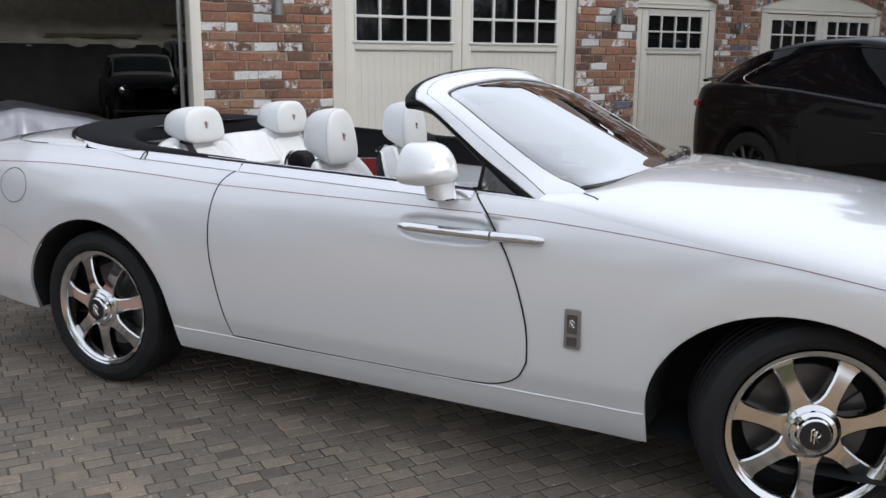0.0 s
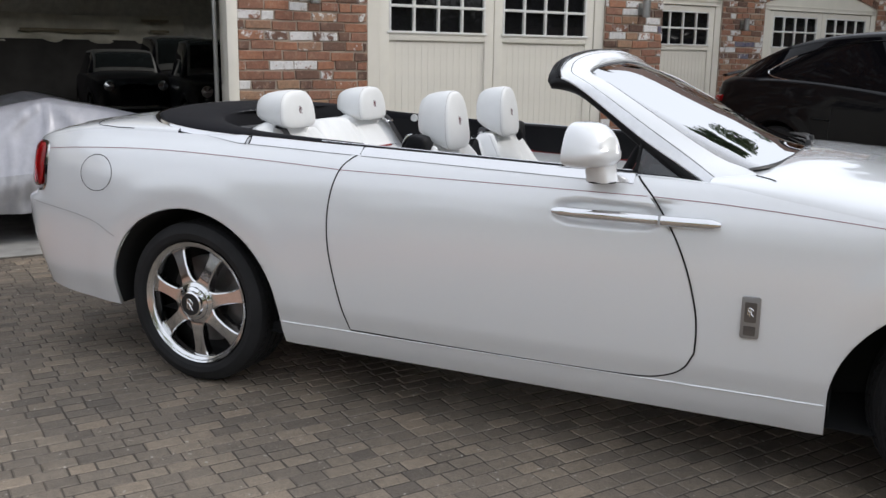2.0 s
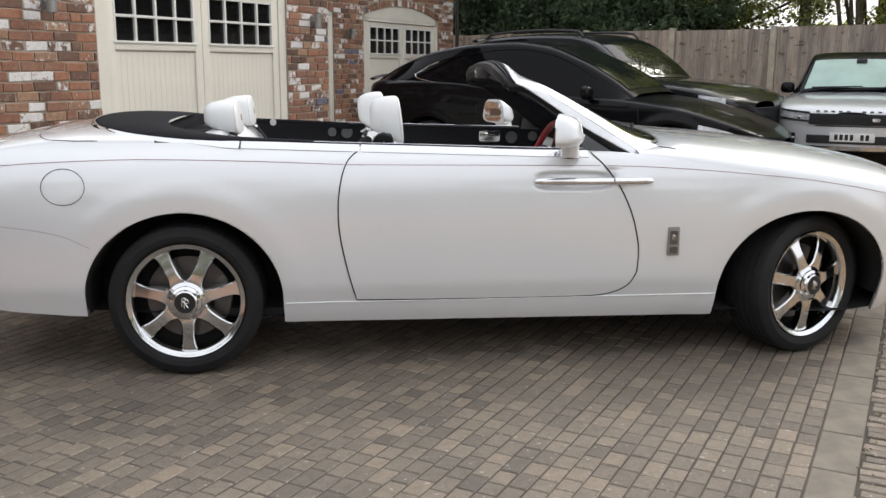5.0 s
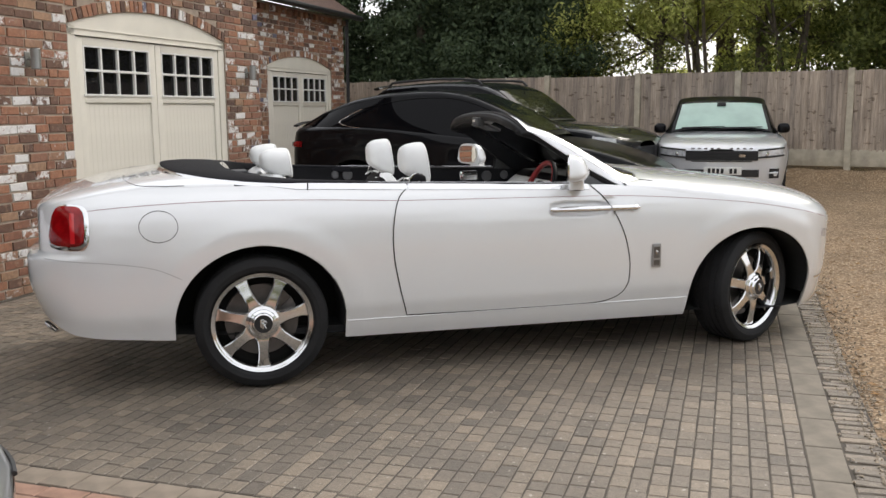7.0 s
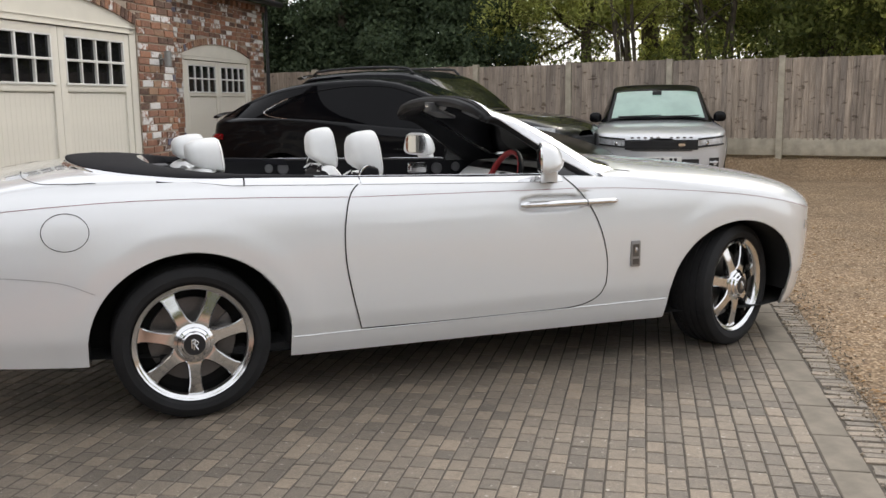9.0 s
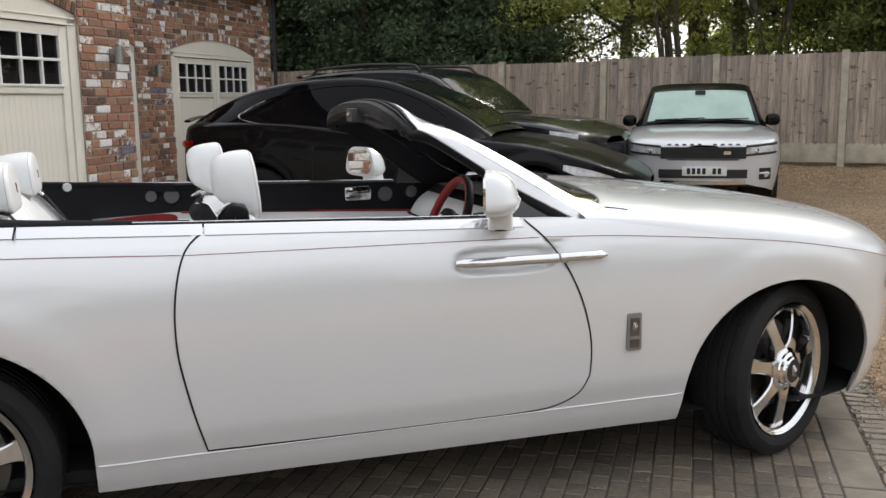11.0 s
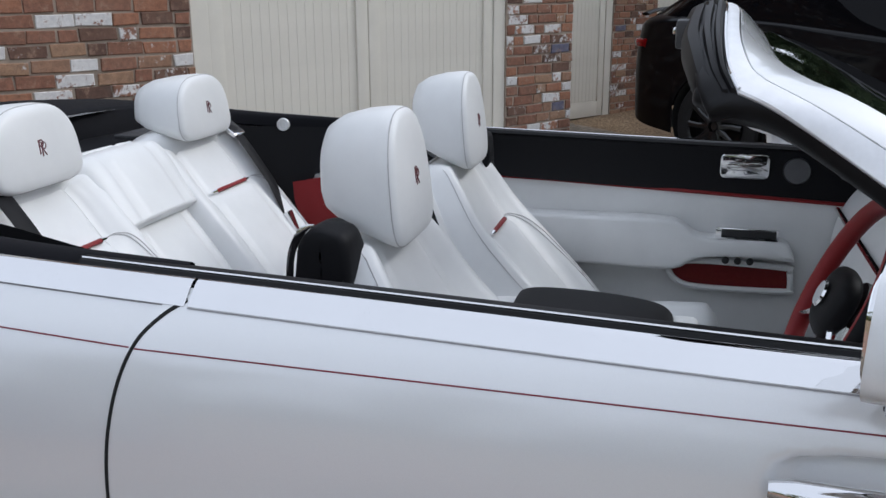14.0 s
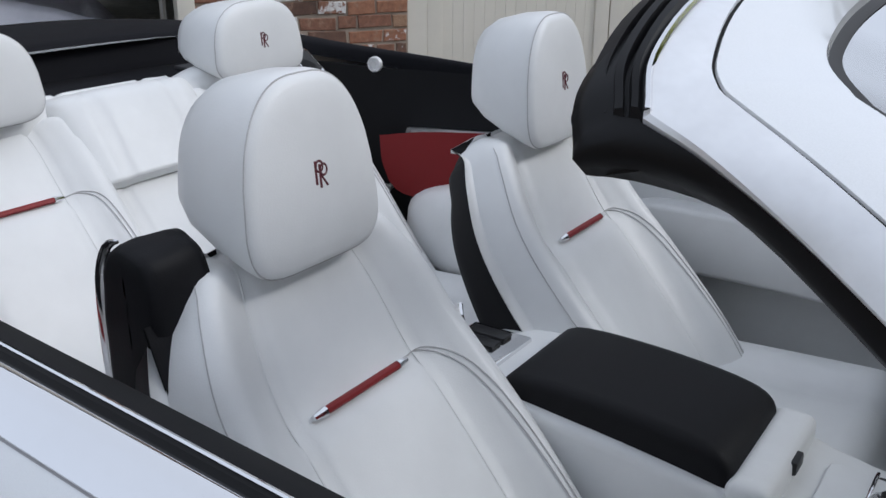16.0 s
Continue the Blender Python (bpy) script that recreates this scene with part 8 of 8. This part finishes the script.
def dark_suv():
    x, y = yardpos["suv"][:2]
    root = empty("dark_sport_utility_car", pose(x, y, 0.165, 0, 0, yardpos["suv"][2]), label="dark grey sport utility car with roof rails by the fence", category="car")
    sh = Shape(
        plan=[(-0.93, 0.70), (-0.90, 0.86), (-0.78, 0.94), (-0.3, 0.975), (2.0, 0.98), (2.9, 0.975), (3.3, 0.94), (3.6, 0.86), (3.78, 0.72), (3.86, 0.45), (3.88, 0.25)],
        waist=[(-0.93, 1.12), (0.5, 1.12), (2.0, 1.09), (2.7, 1.06), (3.3, 1.00), (3.7, 0.90), (3.88, 0.80)],
        deck=[(-0.93, 1.15), (2.0, 1.16), (2.6, 1.15), (3.3, 1.09), (3.7, 0.98), (3.88, 0.88)],
        bottom=[(-0.93, 0.45), (-0.6, 0.36), (0.5, 0.27), (2.5, 0.27), (3.4, 0.28), (3.88, 0.40)],
        arches=((0, 0.39, 0.45), (2.92, 0.39, 0.45)),
        inset=[(0.25, -0.05), (0.5, -0.01), (0.8, 0.0), (1.0, -0.012), (1.15, -0.05)],
        roof=[(-0.90, 1.30), (-0.72, 1.66), (-0.45, 1.745), (0.5, 1.79), (1.2, 1.77), (1.6, 1.68), (2.0, 1.44), (2.35, 1.14)],
        roofw=[(-0.9, 0.68), (0.4, 0.73), (1.5, 0.72), (2.35, 0.82)], glass0=-0.88, glass1=2.32)
    car_body(root, sh, M_GREYP, M_GREYP)
    screen_patch(root, sh, 1.52, 2.28, "windscreen", M_DARKSCREEN, "dark windscreen")
    for sgn in (-1, 1):
        for xx in (0, 2.92):
            plain_wheel(root, xx, sgn * 0.95, 0.385, sgn, M_DARKMET, 9)
        rail = [(x_, sgn * 0.66, lerp_table(sh.roof, x_) + (0.035 if 0.02 < t < 0.98 else -0.02)) for t, x_ in ((t, -0.5 + 1.9 * t) for t in np.linspace(0, 1, 24))]
        part("roof_rail", tube(rail, 0.020, 8), M_BLACK, root, "black roof rail")
        hl = []
        for j in range(5):
            for i in range(10):
                t = i / 9
                hl.append(sh.skin(3.45 + 0.30 * t, 0.90 - 0.035 * t + (j / 4 - 0.5) * 0.12, sgn, 0.006))
        mesh_ob("head_lamp", hl, grid_faces(5, 10), M_LENS, root, "bright headlamp")
    sp = [(-0.80, y_, 1.735 - 0.04 * (abs(y_) / 0.6) ** 4) for y_ in np.linspace(-0.62, 0.62, 13)]
    part("tail_spoiler", tube(sp, 0.07, 8, flat=0.35), M_GREYP, root)
    mirrors_for(root, 1.95, 1.06, 1.16, M_BLACK)
    return root


def silver_suv():
    x, y = yardpos["silver"][:2]
    z = yardpos["silver"][3]
    root = empty("silver_sport_utility_car", pose(x, y, z, 0, 0, yardpos["silver"][2]), label="silver compact sport utility car with black roof facing the yard", category="car")
    sh = Shape(
        plan=[(-0.84, 0.70), (-0.80, 0.84), (-0.6, 0.92), (0, 0.945), (2.0, 0.945), (2.7, 0.945), (3.0, 0.925), (3.2, 0.88), (3.34, 0.80), (3.43, 0.66), (3.49, 0.45), (3.515, 0.20)],
        waist=[(-0.84, 1.10), (0.5, 1.07), (1.8, 0.99), (2.3, 0.96), (2.8, 0.925), (3.2, 0.875), (3.4, 0.825), (3.515, 0.79)],
        deck=[(-0.84, 1.13), (1.8, 1.07), (2.2, 1.05), (2.8, 1.01), (3.2, 0.95), (3.4, 0.895), (3.515, 0.84)],
        bottom=[(-0.84, 0.45), (0.5, 0.27), (2.2, 0.27), (3.1, 0.27), (3.4, 0.33), (3.515, 0.40)],
        arches=((0, 0.365, 0.42), (2.66, 0.365, 0.42)),
        inset=[(0.25, -0.07), (0.4, -0.03), (0.6, -0.005), (0.8, 0.0), (0.95, -0.02), (1.05, -0.05)],
        roof=[(-0.82, 1.22), (-0.6, 1.50), (-0.2, 1.56), (0.6, 1.61), (1.1, 1.61), (1.4, 1.54), (1.75, 1.33), (2.14, 1.04)],
        roofw=[(-0.82, 0.64), (0.6, 0.68), (1.3, 0.69), (2.14, 0.80)], glass0=-0.80, glass1=2.08)
    car_body(root, sh, M_SILVER, M_BLACKP, M_BLACK)
    screen_patch(root, sh, 1.49, 2.05, "windscreen", M_GREENGL, "opaque pale green windscreen", 0.085)
    part("screen_sensor", box((1.49, -0.07, 1.44), (1.60, 0.07, 1.505), 0.015), M_BLACK, root)
    for a, c in (((2.08, -0.60, 1.112), (2.04, 0.05, 1.135)), ((2.08, 0.02, 1.112), (2.05, 0.62, 1.125))):
        part("wiper", tube([a, c], [0.012, 0.007], 6), M_BLACK, root)
    fx = lambda y_, z_: max(x_ for x_ in np.linspace(3.0, 3.515, 104) if sh.hw(x_, z_) >= abs(y_) - 0.004)
    # front: grille, lamps, bumper blades, plate
    def front_patch(name, y0, y1, z0, z1, mat, out, label="", parent=None, ny=18, nz=5, taper=0.0, lift=0.0):
        v = []
        for j in range(nz):
            for i in range(ny):
                t = i / (ny - 1)
                y_ = y0 + (y1 - y0) * t
                z_ = z0 + (z1 - z0) * j / (nz - 1)
                z_ += taper * t * (j / (nz - 1) - 0.5) * -1 + lift * t
                v.append((fx(y_, z_) + out, y_, z_))
        return mesh_ob(name, v, grid_faces(nz, ny), mat, parent or root, label)
    g = front_patch("grille", -0.50, 0.50, 0.675, 0.815, M_INK, 0.012, "black mesh grille")
    for k in range(5):
        z_ = 0.700 + 0.023 * k
        part("grille_bar", tube([(fx(y_, z_) + 0.016, y_, z_) for y_ in np.linspace(-0.47, 0.47, 17)], 0.0035, 5), M_BLACK, g)
    part("grille_badge", prism(rounded_rect(0.045, 0.020, 0.018), 0, 0.006, "yz"), M_CHROME, g, "small oval badge", m=pose(fx(0.28, 0.745) + 0.018, 0.28, 0.745))
    for k in range(10):
        y_ = -0.40 + 0.089 * k
        part("bonnet_mark", box((-0.004, -0.022, -0.010), (0.004, 0.022, 0.010)), M_DARKMET, root, m=pose(fx(y_, 0.835) + 0.004, y_, 0.845)) if k != 5 else None
    for sgn in (-1, 1):
        lamp = front_patch("head_lamp", sgn * 0.535, sgn * 0.855, 0.722, 0.805, M_LENS, 0.010, "wraparound headlamp", taper=-0.01, lift=0.035)
        part("lamp_projector", lathe([(0.0, 0.012), (0.022, 0.01), (0.028, 0.0)], 18, "x"), M_CHROME, lamp, m=pose(fx(0.58, 0.765) + 0.008, sgn * 0.62, 0.768))
        for zz in (0.712, 0.818):
            part("lamp_edge", tube([(fx(y_, zz) + 0.010, sgn * y_, zz + 0.035 * (y_ - 0.45) / 0.41) for y_ in np.linspace(0.50, 0.86, 12)], 0.014, 5), M_BLACK, lamp)
        fog = front_patch("side_intake", sgn * 0.66, sgn * 0.80, 0.42, 0.56, M_BLACK, 0.008, "black side intake with fog lamp")
        part("fog_lamp", lathe([(0.0, 0.012), (0.035, 0.01), (0.04, -0.01)], 18, "x"), M_LENS, fog, m=pose(fx(0.74, 0.47) + 0.008, sgn * 0.74, 0.485))
        part("intake_blade", tube([(fx(y_, 0.52) + 0.02, sgn * y_, 0.50) for y_ in np.linspace(0.66, 0.78, 9)], 0.012, 6), M_SILVER, fog)
        for xx in (0, 2.66):
            plain_wheel(root, xx, sgn * 0.915, 0.36, sgn, M_SATIN, 10)
    front_patch("lower_intake", -0.52, 0.52, 0.44, 0.545, M_BLACK, 0.010, "black lower intake")
    front_patch("bumper_slot", -0.42, 0.42, 0.655, 0.670, M_BLACK, 0.008)
    front_patch("skid_plate", -0.50, 0.50, 0.36, 0.41, M_SATIN, 0.012, "bright skid plate")
    plate = part("number_plate", box((-0.006, -0.26, -0.055), (0.006, 0.26, 0.055), 0.004), M_PLATE, root, "white front plate with dark bars", m=pose(fx(0, 0.525) + 0.014, 0.02, 0.525))
    for k in range(7):
        if k != 4:
            part("plate_bar", box((0.0062, -0.205 + k * 0.06, -0.036), (0.0078, -0.165 + k * 0.06, 0.036)), M_INK, plate)
    for sgn in (-1, 1):
        m = part("door_mirror", superpillow(0.20, 0.13, 0.16, 2.8, 0.9, 0.85), M_BLACKP, root, "black door mirror", m=pose(1.72, sgn * 0.955, 1.10))
        part("mirror_arm", tube([(0, -sgn * 0.08, -0.05), (0.02, -sgn * 0.16, -0.07)], 0.02, 6), M_BLACK, m)
    return root


def near_silver_car():
    """Silver saloon beside the paving; only its nose is seen."""
    x, y, a = yardpos["near"]
    root = empty("silver_saloon_car", pose(x, y, 0, 0, 0, a), label="silver saloon car with a rounded nose parked beside the setts", category="car")
    sh = Shape(
        plan=[(-1.05, 0.60), (-0.9, 0.80), (0, 0.885), (2.0, 0.89), (2.9, 0.87), (3.25, 0.80), (3.45, 0.68), (3.56, 0.50), (3.62, 0.28), (3.635, 0.1)],
        waist=[(-1.05, 0.95), (0.5, 0.98), (2.0, 0.94), (2.6, 0.86), (3.1, 0.755), (3.45, 0.64), (3.635, 0.55)],
        deck=[(-1.05, 1.02), (1.9, 1.02), (2.4, 0.93), (3.0, 0.83), (3.4, 0.71), (3.635, 0.59)],
        bottom=[(-1.05, 0.40), (0.5, 0.22), (2.5, 0.20), (3.3, 0.20), (3.635, 0.28)],
        arches=((0, 0.33, 0.38), (2.75, 0.33, 0.38)),
        inset=[(0.2, -0.06), (0.5, -0.005), (0.7, 0.0), (0.9, -0.02), (1.0, -0.05)],
        roof=[(-0.95, 1.03), (-0.5, 1.25), (0.2, 1.42), (0.9, 1.45), (1.3, 1.38), (1.7, 1.20), (2.1, 1.0)],
        roofw=[(-0.95, 0.55), (0.4, 0.58), (1.3, 0.58), (2.1, 0.74)], glass0=-0.9, glass1=2.05)
    car_body(root, sh, M_DULLSILVER, M_DULLSILVER)
    screen_patch(root, sh, 1.35, 2.0, "windscreen", M_DARKSCREEN, "dark windscreen")
    for sgn in (-1, 1):
        for xx in (0, 2.75):
            plain_wheel(root, xx, sgn * 0.86, 0.325, sgn, M_SATIN, 10)
        hl = []
        for j in range(6):
            for i in range(12):
                t = i / 11
                hl.append(sh.skin(3.24 + 0.26 * t, 0.610 - 0.03 * t + (j / 5 - 0.5) * (0.13 - 0.05 * t), sgn, 0.006))
        hl_ob = mesh_ob("head_lamp", hl, grid_faces(6, 12), M_LENS, root, "clear headlamp")
        part("lamp_edge", tube([sh.skin(3.20 + 0.32 * t, 0.680 - 0.06 * t, sgn, 0.004) for t in np.linspace(0, 1, 10)], 0.008, 5), M_BLACK, hl_ob)
    return root


def covered_car():
    """A low car under a silver dust sheet, just inside the open garage, parked along its front."""
    s0, d0, ang = yardpos["covered"]
    root = empty("covered_car", YARD @ pose(s0, d0, 0, 0, 0, ang), label="low car under a creased silver dust cover inside the garage", category="covered car")
    ridge = [(-2.15, 0.70), (-1.95, 0.80), (-1.2, 0.96), (-0.4, 0.985), (0.2, 0.99), (0.7, 1.035), (1.05, 1.108), (1.4, 1.045), (1.75, 0.97), (2.0, 0.88), (2.15, 0.72)]
    posts = ((1.05, 1.108), (-0.75, 1.02))
    nx, ny = 170, 64
    half = 0.70
    v = []

    def crease(x, z):
        """Folds that run out from the high points."""
        k = 0.0
        for px, pz in posts:
            r = math.hypot(x - px, (z - pz) * 1.2)
            th = math.atan2(pz - z, x - px)
            w = abs(math.sin(3.6 * th + 0.8 * noise.noise(Vector((r * 2, th, 3)))))
            k += 0.060 * (1 - w) ** 3 * min(1, r / 0.12) * math.exp(-r / 0.75)
        return k

    for i in range(nx):
        x = -2.15 + 4.3 * i / (nx - 1)
        a = max(0, min(len(ridge) - 2, max(k for k in range(len(ridge)) if ridge[k][0] <= x + 1e-6)))
        t = (x - ridge[a][0]) / (ridge[a + 1][0] - ridge[a][0])
        h = ridge[a][1] + (ridge[a + 1][1] - ridge[a][1]) * t
        endk = min(1.0, (2.15 - abs(x)) / 0.25) ** 0.5
        for j in range(ny):
            u = j / (ny - 1) * 2 - 1
            au, sg = abs(u), (1 if u > 0 else -1)
            if au < 0.40:
                q = au / 0.40
                y = sg * q * half
                z = h - 0.07 * (1 - q**2) * (1 if abs(x) < 1.9 else 0.3)
                z += 0.5 * crease(x, h - 0.2 * (1 - q)) + 0.02 * noise.noise(Vector((x * 3, y * 4, 2)))
                out = 0.0
            else:
                q = (au - 0.40) / 0.60
                z = h + (0.25 - h) * q
                out = 0.20 * math.sin(min(1.0, q * 1.25) * 1.57) - 0.08 * max(0, q - 0.75) / 0.25
                out += crease(x, z)
                f1 = noise.noise(Vector((x * 4.0, z * 2.6, sg)))
                f2 = noise.noise(Vector((x * 9 - z * 5, z * 4, 5 + sg)))
                f3 = noise.noise(Vector((x * 16 - z * 4, z * 3, 9 + sg)))
                out += q * (0.045 * f1 + 0.040 * (1 - 2 * abs(f2)) + 0.028 * (1 - 2 * abs(f3)) * (1.6 if z < 0.56 else 0.7))
                y = sg * (half + out)
                z += 0.012 * f1
            v.append((x, y * (0.62 + 0.38 * endk), z))
    faces = grid_faces(nx, ny)
    upper = [f for f in faces if sum(v[k][2] for k in f) / 4 > 0.555]
    lower = [f for f in faces if sum(v[k][2] for k in f) / 4 <= 0.555]
    mesh_ob("cover_sheet", v, upper, M_COVER, root, "creased silver cover sheet")
    mesh_ob("cover_skirt", v, lower, M_COVERLOW, root, "greyer lower skirt of the cover")
    for e in (0, nx - 1):
        vv = []
        for j in range(ny):
            p = Vector(v[e * ny + j])
            vv += [p, Vector((p.x + (0.05 if e else -0.05), p.y * 1.02, 0.25))]
        mesh_ob("cover_end", vv, grid_faces(ny, 2), M_COVER, root)
    for x in (-1.25, 1.25):
        for sgn in (-1, 1):
            plain_wheel(root, x, sgn * 0.66, 0.31, sgn, M_DARKMET, 8)
    return root


def garage_contents():
    # two dark old cars at the back of the open garage, a cloth banner on the rear wall
    for s, d, ang, tall in yardpos["old"]:
        root = empty("dark_vintage_car", YARD @ pose(s, d, 0, 0, 0, ang), label="dark upright vintage car in the unlit garage", category="car", group="cars in the garage")
        sh = Shape(
            plan=[(-0.85, 0.55), (-0.7, 0.74), (0, 0.80), (1.8, 0.80), (2.6, 0.74), (3.0, 0.66), (3.2, 0.50), (3.25, 0.30)],
            waist=[(-0.85, 0.92), (0.5, 1.0), (1.8, 1.0), (2.4, 0.98), (3.0, 0.90), (3.25, 0.80)],
            deck=[(-0.85, 1.0), (0.5, 1.08), (1.8, 1.10), (2.4, 1.08), (3.0, 1.0), (3.25, 0.9)],
            bottom=[(-0.85, 0.35), (0.5, 0.28), (2.5, 0.28), (3.25, 0.35)],
            arches=((0, 0.34, 0.38), (2.45, 0.34, 0.38)),
            inset=[(0.25, -0.05), (0.5, -0.01), (0.8, 0.0), (1.0, -0.03)],
            roof=[(-0.5, 1.10), (-0.3, 1.42), (0.2, tall), (1.1, tall), (1.5, tall - 0.08), (1.75, 1.1)],
            roofw=[(-0.5, 0.55), (0.4, 0.60), (1.5, 0.58), (1.75, 0.62)], glass0=-0.48, glass1=1.74)
        car_body(root, sh, M_BLACKP, M_OLDROOF)
        screen_patch(root, sh, 1.42, 1.70, "windscreen", M_DARKSCREEN, "small windscreen", 0.05)
        for sgn in (-1, 1):
            part("head_lamp", lathe([(0.0, 0.09), (0.085, 0.08), (0.095, 0.07), (0.08, 0.0), (0.03, -0.10), (0.0, -0.12)], 20, "x"), M_CHROME, root, "round chrome headlamp", m=pose(3.2, sgn * 0.48, 0.86))
            for xx in (0, 2.45):
                plain_wheel(root, xx, sgn * 0.76, 0.33, sgn, M_DARKMET, 8)
        part("bumper", tube([(3.30, -0.7, 0.48), (3.38, 0, 0.48), (3.30, 0.7, 0.48)], 0.035, 8), M_CHROME, root)
    ban = empty("banner", YARD @ pose(0.55, 15.47, 2.03), label="pale cloth banner with faint lettering on the garage wall", category="banner")
    v = []
    for i in range(50):
        for j in range(12):
            x = -2.3 + 4.6 * i / 49
            z = 0.32 - 0.64 * j / 11
            v.append((x, -0.02 - 0.02 * math.sin(x * 6 + z * 3) - 0.012 * math.sin(z * 22 + x), z - 0.07 * (1 - (x / 2.3) ** 2) * (1 if j < 11 else 0.8)))
    mesh_ob("cloth", v, grid_faces(50, 12), M_BANNER, ban)
    part("letter_bar", box((-1.33, -0.055, -0.125), (0.80, -0.05, -0.055)), M_BANNERINK, ban, "plain bar in place of lettering", smooth=False)
    part("letter_bar", box((1.30, -0.055, 0.14), (1.95, -0.05, 0.20)), M_BANNERINK, ban, smooth=False)
    part("letter_bar", box((1.50, -0.055, -0.10), (1.95, -0.05, -0.04)), M_BANNERINK, ban, smooth=False)


yardpos = {
    "fastback": (2.37, 6.72, -36.5),
    "suv": (3.86, 9.35, -53.0),
    "silver": (8.95, 8.70, -122.0, 0.085),
    "near": (-4.365, -2.900, -18.0),
    "covered": (-3.55, 1.25, 0.0),
    "old": ((0.85, 13.7, -96.0, 1.53), (2.25, 14.6, -94.0, 1.84), (1.95, 10.6, -100.0, 1.72)),
}
M_DULLSILVER = paint("grey_silver_paint", (0.24, 0.245, 0.25), 0.30, 0.7, 0.08)
M_COVERLOW = surface("cover_skirt_cloth", (0.44, 0.44, 0.46), 0.5, metal=0.2, var=0.15, scale=5, fine=90, bumps=0.15)
M_DARKSCREEN = surface("dark_screen", (0.012, 0.014, 0.014), 0.02, var=0.2, spec=0.38)
M_OLDROOF = surface("faded_roof", (0.10, 0.10, 0.095), 0.45, var=0.2)
black_fastback()
dark_suv()
silver_suv()
near_silver_car()
covered_car()
garage_contents()


# ---- setts and bricks, last ----
lay_setts()
lay_bricks(wall_a, -1.15, 3.42, 0.0, 3.4, 0.0, (-1.2, 0.0, 0.75, 2.6), 11, doors=(0.0,))
lay_bricks(wall_b, 3.42, 10.74, 0.0, 3.2, 2.05, (6.55, 7.5, 0.6, 2.6), 12, doors=(3.94, 7.47))
turn_s = Matrix.Translation((3.42, 0.0, 0)) @ Matrix.Rotation(math.pi / 2, 4, "Z")
lay_bricks(wall_s, 0.0, 2.05, 0.0, 3.2, 0.0, None, 13, turn=turn_s)
